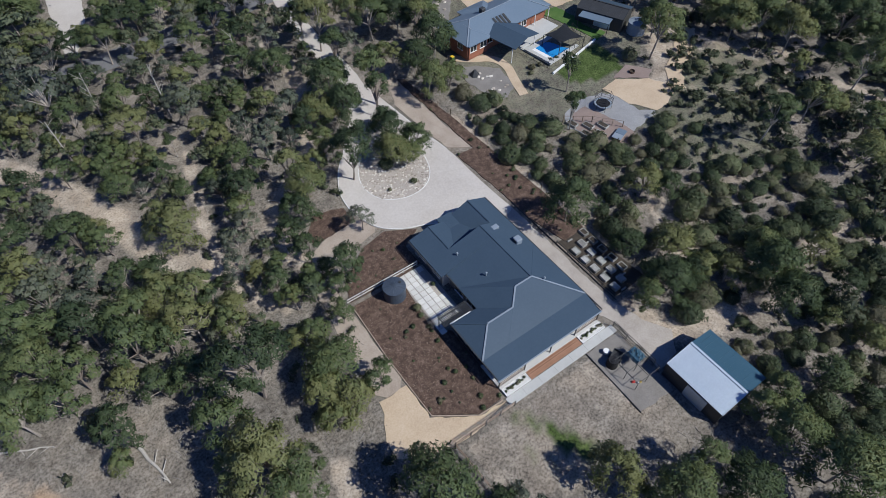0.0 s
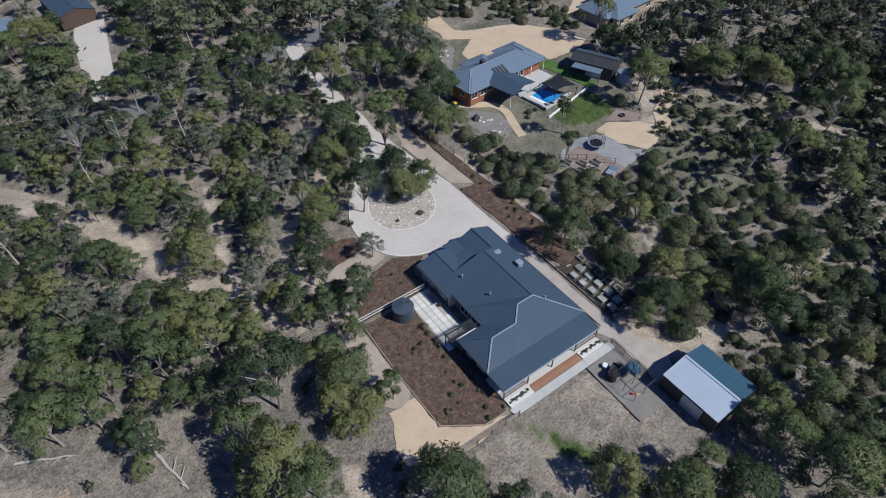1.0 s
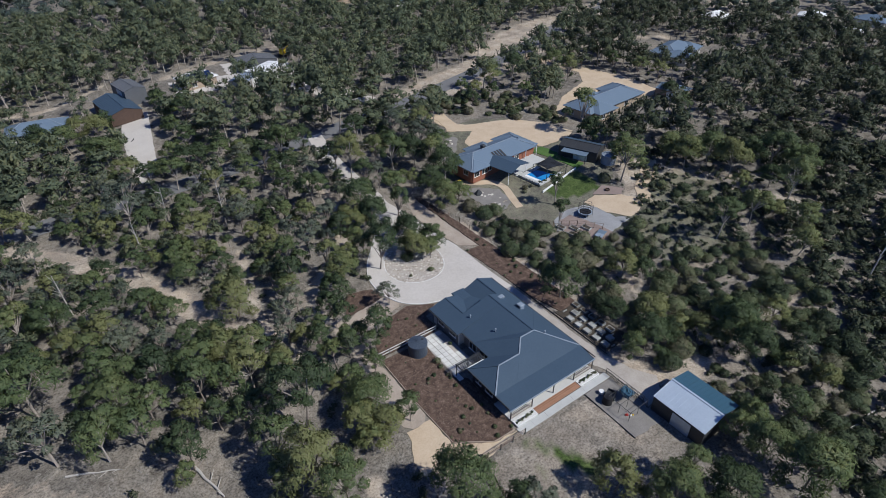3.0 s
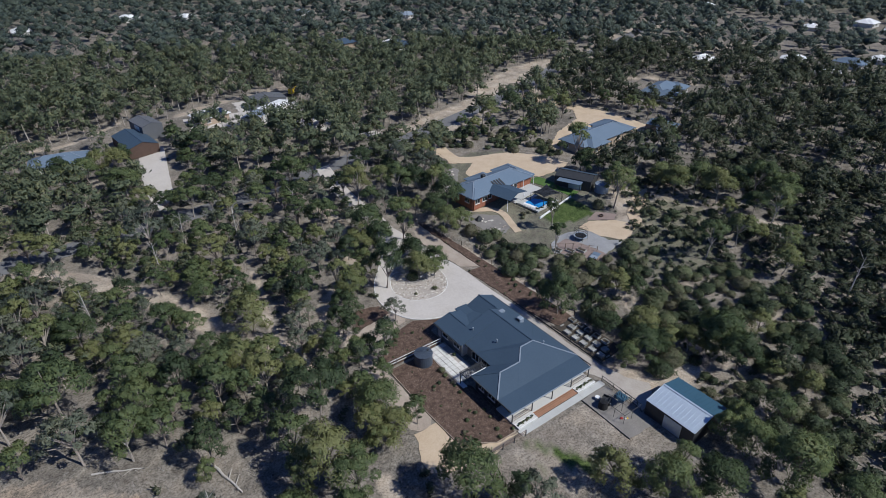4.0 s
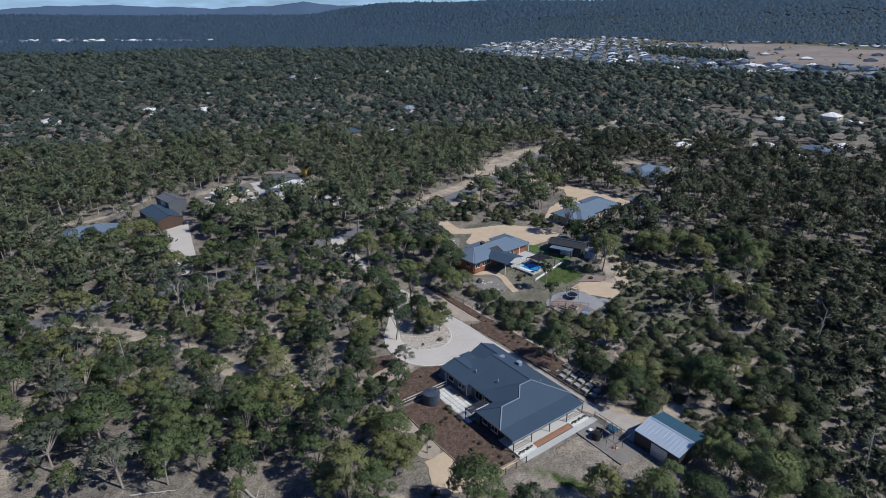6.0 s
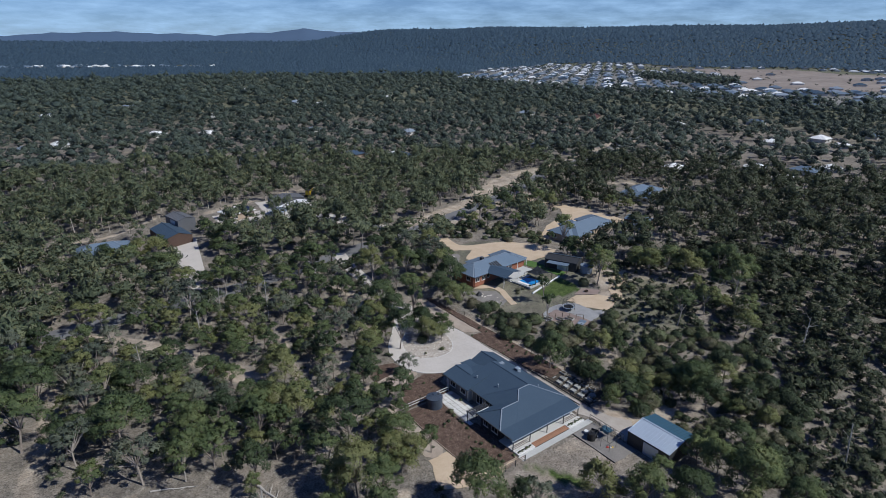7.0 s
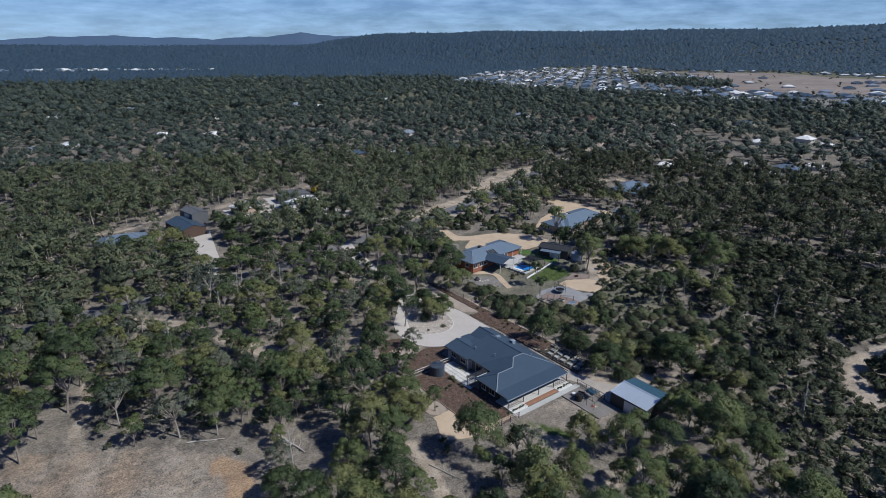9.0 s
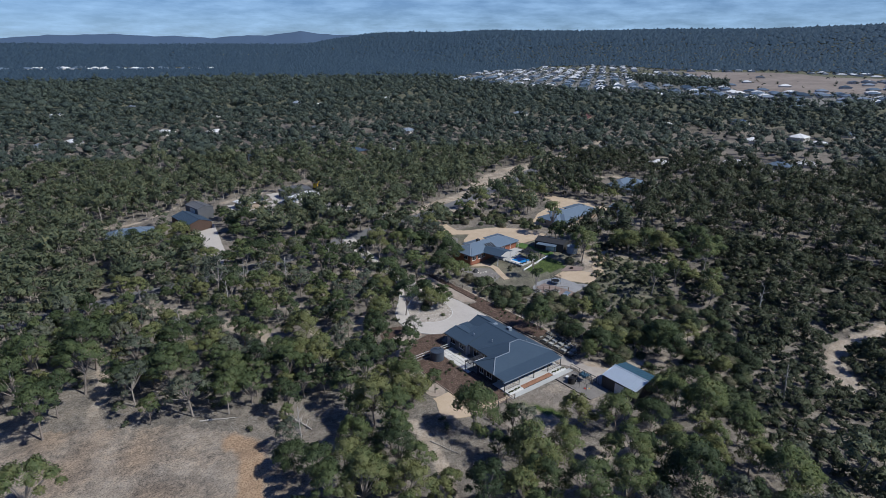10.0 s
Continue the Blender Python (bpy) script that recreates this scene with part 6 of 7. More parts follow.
# ---- the neighbours ----
def neighbour_place():
    base = lie1(67, 80) + 0.1
    h = brick_house("brick_house", "red brick house with a blue-grey steel hip roof and solar panels", 67.6, 80.2, 4.5, [(-11.2, 10.4, -4.5, 4.4), (-11.0, -5.2, -4.8, 3.0), (4.6, 11.4, -3.9, 5.6), (-4.6, 2.2, -1.0, 5.9)], M_BRICK, M_ROOF2, base)
    z = 2.6
    # darker gabled verandah to the garden
    v = part("verandah_roof", prism(((-3.6, 2.5), (0, 3.35), (3.6, 2.5), (3.6, 2.38), (0, 3.2), (-3.6, 2.38)), -6.4, 1.2), M_ROOF, h)
    v.matrix_basis = pose(-2.4, -3.9, 0.1, 0, 0, 8)
    for x, y in ((-5.0, -10.0), (1.9, -9.0), (1.6, -5.4)):
        part("verandah_post", boxes((x - 0.06, x + 0.06, y - 0.06, y + 0.06, -0.6, 2.5)), M_TRIM, h)
    for k in range(4):
        p = part("solar_panel", boxes((-0.24, 0.24, -1.2, 1.2, 0, 0.05)), M_DARK, h)
        p.matrix_basis = pose(-2.4 + 0.85 * k, -2.9, z + 0.76, 22.5, 0, 0)
    part("cooler", boxes((-3.4, -2.4, 0.2, 1.1, 4.0, 5.0), bevel=0.08), M_DARK, h)
    part("alfresco_floor", boxes((-0.6, 9.6, -8.2, -4.2, -0.6, 0.02)), M_CONCRETE, h)
    for x in (2.6, 6.4, 10.2):
        part("alfresco_post", boxes((x - 0.06, x + 0.06, -4.7, -4.58, -0.6, 2.5)), M_TRIM, h)
    # pool
    pz = lie1(73, 68.5) + 0.05
    pool = tagged(empty("swimming_pool", 73.0, 68.5, pz, 8), "bright blue swimming pool in a pale paved surround", "pool")
    part("surround", boxes((-4.9, 5.2, 2.3, 3.4, -0.3, 0.1), (-4.9, 5.2, -3.0, -2.2, -0.3, 0.1), (-4.9, -4.0, -2.2, 2.3, -0.3, 0.1), (4.0, 5.2, -2.2, 2.3, -0.3, 0.1)), M_CONCRETE, pool)
    sheet("patio", [(67.6, 71.4), (72.4, 72.4), (78.0, 73.1), (77.4, 76.9), (72, 76.6), (67.2, 75.6)], M_CONCRETE, "pale paved patio between the house and the pool", "patio", lift=0.12)
    part("water", boxes((-4.0, 4.0, -2.2, 2.3, -0.3, -0.02)), M_POOL, pool)
    part("step", boxes((-4.0, -3.1, -2.2, 2.3, -0.02, 0.03)), M_TRIM, pool)
    fence("pool_fence", "thin dark pool fence round the paved surround", [(66.6, 71.2), (68.0, 64.9), (78.6, 66.4), (79.6, 71)], 1.2, (0.1, 1.2), 1.5, M_DARK, M_DARK, 0.025, 0.04, 0.03)
    kerb("pool_wall", [(67.5, 62.9), (74, 64.1), (80.4, 65.4)], False, "low white garden wall below the pool", M_TRIM, 0.3, 0.35)
    # shade sail
    s = tagged(new("shade_sail"), "dark cloth shade sail stretched over the pool edge", "shade sail")
    corners = [Vector(p) for p in ((76.4, 70.1, 6), (76.9, 65.2, 5.2), (71.5, 65.9, 5.4), (71.5, 70.4, 5))]
    bm = bmesh.new()
    n = 8
    grid = [[None] * (n + 1) for _ in range(n + 1)]
    for i in range(n + 1):
        for j in range(n + 1):
            u, w = i / n, j / n
            p = corners[0] * (1 - u) * (1 - w) + corners[1] * u * (1 - w) + corners[2] * u * w + corners[3] * (1 - u) * w
            m = sum(corners, Vector()) / 4
            p = p.lerp(m, 0.22 * (4 * u * (1 - u) * (abs(w - 0.5) * 2) ** 2 + 4 * w * (1 - w) * (abs(u - 0.5) * 2) ** 2))
            grid[i][j] = bm.verts.new(p)
    for i in range(n):
        for j in range(n):
            bm.faces.new((grid[i][j], grid[i + 1][j], grid[i + 1][j + 1], grid[i][j + 1]))
    bmesh.ops.solidify(bm, geom=bm.faces[:], thickness=0.02)
    part("cloth", bm, M_TARP, s)
    for p in corners:
        part("mast", add_bar(bmesh.new(), (p.x, p.y, lie1(p.x, p.y) - 0.2), p, 0.07, 0.06, 8), M_DARK, s)
    gable_shed("garden_shed", "black steel shed with an open lean-to beside the lawn", -2.9, 2.9, -4.8, 4.8, 2.6, 3.4, M_DARK, M_ROOF, M_DARK, 86.6, 69.6, 24, lie1(86, 69), ribs=8)
    l = tagged(empty("carport", 83.0, 68.4, lie1(83, 68), 24), "open lean-to carport with blue-grey roof", "carport")
    part("roof", boxes((-1.4, 1.2, -3.1, 3.1, 2.3, 2.4)), M_ROOF2, l)
    for y in (-3, 0, 3):
        part("post", boxes((-1.35, -1.25, y - 0.05, y + 0.05, -0.3, 2.3)), M_DARK, l)
    water_tank(88.4, 62.6, 1.7, 2.2, M_CAP, "round grey-green rainwater tank under trees")
    # trampoline
    t = tagged(empty("trampoline", 68.4, 51.2, lie1(68.4, 51.2)), "round black trampoline with safety net on gravel", "trampoline")
    part("mat", add_bar(bmesh.new(), (0, 0, 0.86), (0, 0, 0.88), 1.2, 1.2, 24), M_MESH, t)
    bm = bmesh.new()
    for j in range(24):
        a, b = 6.2832 * j / 24, 6.2832 * (j + 1) / 24
        add_beam(bm, (1.38 * math.cos(a), 1.38 * math.sin(a), 0.88), (1.38 * math.cos(b), 1.38 * math.sin(b), 0.88), 0.3, 0.06)
    part("rim", bm, M_CAP, t)
    for j in range(6):
        a = 6.2832 * j / 6
        part("pole", add_bar(bmesh.new(), (1.52 * math.cos(a), 1.52 * math.sin(a), 0), (1.52 * math.cos(a), 1.52 * math.sin(a), 2.7), 0.035, 0.035, 6), M_DARK, t)
        b = 6.2832 * (j + 1) / 6
        for zz in (1.3, 1.75, 2.2, 2.65):
            part("net_cord", add_beam(bmesh.new(), (1.5 * math.cos(a), 1.5 * math.sin(a), zz), (1.5 * math.cos(b), 1.5 * math.sin(b), zz), 0.03, 0.04), M_MESH, t)
    sheet("fire_place", [(75.3, 55.4), (79.7, 56.7), (82.4, 52.7), (80.1, 51.6)], material("brown_gravel", [(0.2, 0.15, 0.13), (0.29, 0.225, 0.2)], 0.4, 6, 0.95, bump=0.3), "brown gravel place with a fire ring", "fire place", lift=0.09, ragged=0.12)
    sheet("brown_yard", [(63.2, 53.1), (66.3, 53.1), (68.5, 44.9), (67.9, 41.3), (63.9, 43.3), (61.1, 50.1)], bpy.data.materials["brown_gravel"], "red-brown gravel beside the raised beds", "yard", lift=0.07, ragged=0.2)
    sheet("sand_path", ribbon(rounded([(98, 58), (94, 55.2), (88.8, 52.1), (85, 50), (82, 46.6)], False), 1.5), M_SANDY, "pale sandy path past the sand play area", "path", lift=0.06, ragged=0.3)
    ring = tagged(empty("fire_ring", 78.9, 54.4, lie1(78.9, 54.4) + 0.09), "rusty steel fire ring standing on gravel", "fire ring")
    for j in range(12):
        a, b = 6.2832 * j / 12, 6.2832 * (j + 1) / 12
        part("plate", add_beam(bmesh.new(), (0.5 * math.cos(a), 0.5 * math.sin(a), 0.17), (0.5 * math.cos(b), 0.5 * math.sin(b), 0.17), 0.05, 0.34), M_DARKBRICK, ring)
    part("ash", add_bar(bmesh.new(), (0, 0, 0), (0, 0, 0.1), 0.47, 0.45, 12), M_SOIL, ring)
    sheet("stone_garden", [(53.6, 76.8), (58, 73.2), (60.8, 70), (60.4, 64.6), (55.4, 63), (54.2, 68)], M_GREYGRAVEL, "grey gravel garden with boulders", "garden", lift=0.04, ragged=0.3)
    sheet("neighbour_drive", ribbon(rounded([(70.6, 99.5), (72.0, 104), (72.8, 109), (73.9, 115), (75.6, 121.5)], False), 1.9), M_SANDY, "pale sandy drive from the brick house to the street", "driveway", lift=0.11, ragged=0.2)
    sheet("side_garden", [(57.4, 87.6), (59.6, 92), (63.6, 95.6), (67.4, 97.4), (68.6, 95.4), (65.6, 92), (60.6, 86.8)], M_GREYGRAVEL, "grey gravel garden with boulders behind the brick house", "garden", lift=0.04, ragged=0.3)
    stones("garden_boulders", "pale boulders in the gravel garden", [(58.4, 88), (63.6, 95), (67, 96.6), (65, 92.2), (60.4, 87.4)], 18, (0.2, 0.4), 12)
    sheet("grey_yard", [(61.4, 53.4), (65, 55), (70.6, 54), (72.4, 52), (72.8, 47), (75, 44.6), (67.6, 44), (62.6, 47), (60.4, 51)], M_BLUEGRAVEL, "blue-grey gravel yard round the trampoline", "yard", lift=0.04, ragged=0.3)
    sheet("yellow_path", ribbon(rounded([(55, 78.6), (58.7, 75.2), (61.6, 73.4), (62.6, 70), (61, 66), (59.9, 62)], False), 0.85), M_SANDY, "yellow gravel garden path", "path", lift=0.07)
    stones("boulders", "dark boulders in the gravel garden", [(55, 73), (59, 70), (59.5, 65.5), (55.5, 65)], 16, (0.2, 0.45), 9)
    for x, y, turn in ((61.4, 51.2, 10), (63.2, 49.2, 10), (61.6, 48.0, 10), (63.4, 46.6, 10), (65.2, 47.8, 10)):
        raised_bed(x, y, 1.1, 1.9, turn, M_SOIL)
    g = tagged(empty("cold_frame", 65.6, 44.4, lie1(65.6, 44.4), 20), "pale blue plastic cold frame in the vegetable garden", "cold frame")
    part("lid", boxes((-1.4, 0, -0.8, 0.8, 0.55, 0.6)), M_CAP, g)
    part("lid", boxes((0.05, 1.4, -0.8, 0.8, 0.55, 0.6)), M_ROOF2, g)
    part("box", boxes((-1.35, 1.35, -0.75, 0.75, 0, 0.54)), M_TIMBER, g)
    fence("garden_fence", "thin dark rail fence of the vegetable garden", [(60.6, 52.6), (64.4, 49.6), (67.6, 45.6)], 1.3, (0.7, 1.3), 1.8, M_TIMBER, M_TIMBER, 0.05, 0.05, 0.04)
    b = tagged(empty("wheelie_bin", 55.2, 77.2, lie1(55.2, 77.2) + 0.05), "green wheelie bin with yellow lid beside the house", "bin")
    part("body", boxes((-0.3, 0.3, -0.35, 0.35, 0, 1.0), bevel=0.04), M_LAWN, b)
    part("lid", boxes((-0.32, 0.32, -0.38, 0.38, 1.0, 1.08), bevel=0.02), M_YELLOW, b)
    k = part("cover", add_bar(bmesh.new(), (0, 0, 0), (0, 0, 1.0), 1.0, 0.25, 6), M_DARK)
    k.matrix_world = pose(56.2, 71.6, lie1(56.2, 71.6) + 0.05)
    tagged(k, "dark cloth cover over a garden fire pit", "cover")


neighbour_place()
brick_house("tan_house", "tan brick house with a blue-grey hip roof among trees", 115.0, 87.2, 5, [(-12.6, 12.4, -4.6, 4.9), (-11, -2.5, -6.6, 2), (5, 13.6, -4.4, 7.0), (-4, 3, 0, 7.4)], M_TANBRICK, M_ROOF2, 3.5)
gable_shed("long_shed", "long blue-grey steel shed behind the tan house", -3.6, 3.6, -4.6, 4.6, 2.7, 3.5, M_ROOF2, M_ROOF2, M_TIMBER, 138.4, 80.4, 10, 3.5, ribs=9)
brick_house("pale_house", "pale house with blue steel roof beside a sandy yard", 173.5, 106.5, 14, [(-9, 9, -5, 5.2), (-10.5, -2.5, -9, 0), (3, 10, -7, 2)], M_RENDER, M_ROOF2, 3.5)
gable_shed("barn_house", "dark blue steel barn house with brick end wall", -4.4, 4.4, -8, 8, 2.8, 4.2, M_ROOF, M_ROOF, M_DARKBRICK, 2.0, 170.4, 6, lie1(2, 170), ribs=14)
gable_shed("tall_shed", "tall grey steel shed behind the barn", -3.2, 3.2, -5.2, 5.2, 4.4, 5.3, M_SHADE, M_SHADE, M_SHADE, 7.4, 178.6, 10, lie1(7, 178), ribs=10)
brick_house("blue_roof_house", "low house with dark blue steel roof under trees", -18.4, 170.4, -8, [(-8.0, 7.5, -4.5, 4.5), (-3, 6.5, -8, 2)], M_RENDER, M_ROOF2, lie1(-18.4, 170.4))
gable_shed("grey_shed", "large grey steel shed in a gravel yard", -6.5, 6.5, -3.6, 3.6, 3.2, 4.2, M_SHADE, M_SHADE, M_SHADE, 48.6, 182.6, -4, 3.5, ribs=8)
gable_shed("white_roof_house", "modern house with flat white steel roof beside a gravel yard", -3.6, 3.6, -6.4, 6.4, 3.0, 3.3, M_TRIM, M_TRIM, M_RENDER, 47.6, 172.0, -62, 3.5, ribs=6)
gable_shed("white_wing", "low pale grey wing of the modern house", -3.0, 3.0, -4.6, 4.6, 2.7, 3.0, M_CAP, M_CAP, M_RENDER, 39.0, 167.2, -50, 3.5, ribs=6)
solar_house = brick_house("solar_house", "low house with large solar array on the roof", 27.0, 177.4, 12, [(-5.6, 5.6, -4.0, 4.0)], M_TANBRICK, M_TRIM, 3.5)
for i in range(4):
    for j in range(2):
        p = part("solar_panel", boxes((-0.95, 0.95, -0.7, 0.7, 0, 0.05)), M_SOLAR, solar_house)
        p.matrix_basis = pose(-3.1 + 2.05 * i, -3.1 + 1.4 * j, 3.0 + 0.58 * j + 0.12, 22.5)
gable_shed("dark_barn", "dark steel barn in woodland", -5.5, 5.5, -4, 4, 3.2, 4.6, M_ROOF, M_ROOF, M_DARK, 66.7, 276, 5, 3.5, ribs=6)
brick_house("dark_house", "dark-roofed house in woodland", 117.5, 256, 10, [(-7, 7, -4.5, 4.5)], M_TANBRICK, M_ROOF, 3.5, windows=False)
brick_house("pale_cottage", "white cottage between trees", 137, 241, 10, [(-5, 5, -4, 4)], M_TRIM, M_TRIM, 3.5, windows=False)
brick_house("red_roof_house", "long house with dull red tiled roof", 360, 287, 30, [(-14, 14, -6, 6)], M_TANBRICK, material("dull_red_tile", [(0.08, 0.032, 0.034), (0.12, 0.05, 0.048)], 0.4, 4, 0.8, bump=0.1), 3.5, windows=False)
digger = tagged(empty("excavator", 61.5, 190, 3.5, 30), "yellow excavator parked near the grey shed", "excavator")
part("cab", boxes((-1.0, 0.6, -0.9, 0.9, 0.8, 2.6), bevel=0.08), M_YELLOW, digger)
part("boom", add_beam(bmesh.new(), (0.4, 0, 1.6), (3.2, 0, 3.0), 0.35, 0.4), M_YELLOW, digger)
for yy in (-0.95, 0.95):
    part("crawler", boxes((-1.6, 1.4, yy - 0.22, yy + 0.22, 0, 0.75), bevel=0.15), M_DARK, digger)


# ---- houses far off ----
def far_house_meshes(w, l):
    bm = bmesh.new()
    hip_roof(bm, -w / 2, w / 2, -l / 2, l / 2, 2.7, thick=0.3)
    hip_roof(bm, -w / 2 + 1, w / 2 - l * 0.3, -l / 2 - 2.5, l / 4, 2.69, thick=0.3)
    roof = bpy.data.meshes.new("roof")
    bmesh.ops.recalc_face_normals(bm, faces=bm.faces)
    bm.to_mesh(roof)
    bm.free()
    bm = boxes((-w / 2 + 0.5, w / 2 - 0.5, -l / 2 + 0.5, l / 2 - 0.5, -0.5, 2.6), (-w / 2 + 1.5, w / 2 - l * 0.3 - 0.5, -l / 2 - 2.0, l / 4 - 0.5, -0.5, 2.5))
    wall = bpy.data.meshes.new("wall")
    bm.to_mesh(wall)
    bm.free()
    wall.materials.append(M_RENDER)
    glass = []
    for k in range(3):
        bm = boxes((-w / 2 + 1.8 + k * w * 0.28, -w / 2 + 3.4 + k * w * 0.28, -l / 2 - 2.06 if k < 2 else -l / 2 + 0.44, -l / 2 - 1.98 if k < 2 else -l / 2 + 0.5, 0.7, 2.0))
        glass.append(bpy.data.meshes.new("window"))
        bm.to_mesh(glass[-1])
        bm.free()
        glass[-1].materials.append(M_GLASS)
    return roof, wall, glass


FAR_HOUSES = []
for w, l in ((17, 11), (15, 12), (19, 10)):
    for rm in (M_ROOF2, M_ROOF, M_TRIM, M_CAP):
        roof, wall, glass = far_house_meshes(w, l)
        roof.materials.append(rm)
        FAR_HOUSES.append((roof, wall, glass))


def far_house(x, y, turn, pick, label, group, s=1.0):
    roof, wall, glass = FAR_HOUSES[pick % len(FAR_HOUSES)]
    ob = new("far_house")
    ob.matrix_world = Matrix.LocRotScale((x, y, lie1(x, y) + 0.2), Euler((0, 0, radians(turn))), (s, s, s))
    put("roof", roof, None, ob)
    put("wall", wall, None, ob)
    for g in glass:
        put("window", g, None, ob)
    return tagged(ob, label, "house", group)


FAR_PLACES = [(339, 343, 3), (382, 222, 2), (228, 218, 0), (234, 129, 2), (266, 103, 2), (277, 84, 0), (254, 83, 2), (296, 80, 6), (377, 105, 2), (354, 137, 6), (392, 124, 2), (435, 109, 4), (320, 51, 2), (47, 407, 6), (70, 625, 3),
              (-3, 574, 2), (-29, 393, 3), (-11, 395, 2), (112, 497, 6), (78, 391, 2), (138, 238, 1), (332, 562, 2), (216, 560, 3), (146, 366, 3), (233, 775, 6), (228, 528, 2), (195, 315, 3), (440, 190, 0)]


def scattered_houses():
    rng = random.Random(17)
    for x, y, pick in FAR_PLACES:
        far_house(x, y, rng.choice((0, 20, 90, 110)), pick, "white-roofed house among distant trees" if pick % 4 == 2 else "grey-roofed single-storey house among distant trees", "houses in the woods", rng.uniform(0.6, 0.85))


scattered_houses()
SUBURB = [(657, 851), (813, 951), (990, 1030), (1166, 1103), (1252, 983), (1277, 845), (1322, 654), (1416, 388), (1080, 275), (699, 166), (607, 194), (623, 288), (610, 390), (567, 491), (563, 596), (586, 759)]
FIELD = [(1255, 800), (1292, 638), (1340, 480), (1361, 371), (911, 232), (862, 273), (781, 310), (802, 390), (930, 455), (1063, 539), (1180, 700)]
HEDGE = [(900, 640), (811, 527), (800, 440), (860, 420), (920, 455), (980, 560)]


def suburb():
    rng = random.Random(23)
    sheet("suburb_ground", SUBURB, material("suburb_ground", [(0.1, 0.105, 0.085), (0.17, 0.165, 0.15), (0.27, 0.255, 0.235)], 0.02, 0.2, 0.95, bump=0.0), "pale bare ground and streets of a new suburb", "ground", lift=0.4, step=60, drop=0.4)
    sheet("bare_field", FIELD, material("bare_earth_field", [(0.15, 0.12, 0.1), (0.235, 0.195, 0.165), (0.33, 0.285, 0.245)], 0.012, 0.1, 0.95, bump=0.0), "bare tan earth field beside the suburb", "field", lift=0.7, step=60, drop=0.4)
    a = radians(38)
    rows = []
    n = 0
    for i in range(-40, 70):
        for j in range(-40, 70):
            x = 900 + (i * 19) * math.cos(a) - (j * 25) * math.sin(a) + rng.uniform(-2, 2)
            y = 600 + (i * 19) * math.sin(a) + (j * 25) * math.cos(a) + rng.uniform(-2, 2)
            p = (np.array([x]), np.array([y]))
            if inside(SUBURB, *p)[0] and (not inside(HEDGE, *p)[0]) and (not inside(FIELD, *p)[0] or (y < 330 + 0.1 * (x - 900) and rng.random() < 0.2) or rng.random() < 0.02) and rng.random() < (0.8 if (i // 4 + j // 3) % 4 else 0.25) and n < 900:
                n += 1
                turn, pick = 38 + rng.choice((0, 90, 180, 270)), rng.choice((0, 1, 3, 4, 8, 9, 1, 2, 5, 6, 0, 7))
                rows.append((math.hypot(x - 30, y - 40), x, y, turn, pick))
    rows.sort()
    for _, x, y, turn, pick in rows[:235]:
        far_house(x, y, turn, pick, "single-storey house with metal roof in a far suburb", "suburb houses")
    # the houses past those, too small to tell apart
    for part_at, name, mat in ((0, "suburb_roofs", M_SUBURB_ROOF), (1, "suburb_walls", M_RENDER)):
        pieces = []
        for _, x, y, turn, pick in rows[235:]:
            me = FAR_HOUSES[pick][part_at]
            me.calc_loop_triangles()
            v = np.array([q.co[:] for q in me.vertices])
            f = np.array([t.vertices[:] for t in me.loop_triangles])
            c, q = math.cos(radians(turn)), math.sin(radians(turn))
            pieces.append((np.stack([v[:, 0] * c - v[:, 1] * q + x, v[:, 0] * q + v[:, 1] * c + y, v[:, 2] + lie1(x, y) + 0.2], 1), f))
        ob = put(name, quick_mesh(name, *join(pieces)), mat)
        tagged(ob, "far rows of single-storey suburb houses", "houses", kind="stuff")
    # a town at the left end of the plain
    for k in range(110):
        b, r = radians(-38.5 + 0.165 * k + rng.uniform(-0.15, 0.15)), 1680 + rng.uniform(0, 170)
        a = AHEAD - b
        if rng.random() < 0.15:
            continue
        far_house(HOME[0] + r * math.cos(a), HOME[1] + r * math.sin(a), rng.choice((0, 45, 90)), rng.choice((2, 0, 0, 3, 6, 4)), "tiny pale house in a town on the far plain", "far plain houses", rng.uniform(0.9, 1.2))


suburb()


def distant_range():
    """The last line of hills, its haze painted as a blue base colour."""
    vs, fs = [], []
    cols = np.arange(-75, 76, 0.5)
    for b in cols:
        h, _ = hill_shape(b)
        a = AHEAD - radians(b)
        h = float(h) + 3.0 * math.sin(b * 1.3) + 2.0 * math.sin(b * 2.9 + 1) + 1.2 * math.sin(b * 7.1)
        for r, k in ((3500, -8), (4100, 0.35 * h), (4650, h), (4890, h * 0.9)):
            vs.append((HOME[0] + r * math.cos(a), HOME[1] + r * math.sin(a), k))
    for i in range(len(cols) - 1):
        for j in range(3):
            q = i * 4 + j
            fs += [(q, q + 4, q + 5), (q, q + 5, q + 1)]
    ob = put("distant_range", quick_mesh("distant_range", vs, fs, True), M_FARHILL_HAZED)
    tagged(ob, "wooded range of hills on the horizon, coloured haze blue", "hills", kind="structure")


distant_range()

# ---- the woods ----
def scatter(rng, lo, hi, spacing):
    gx, gy = np.meshgrid(np.arange(lo[0], hi[0], spacing), np.arange(lo[1], hi[1], spacing))
    n = gx.size
    return gx.ravel() + rng.uniform(-0.46, 0.46, n) * spacing, gy.ravel() + rng.uniform(-0.46, 0.46, n) * spacing


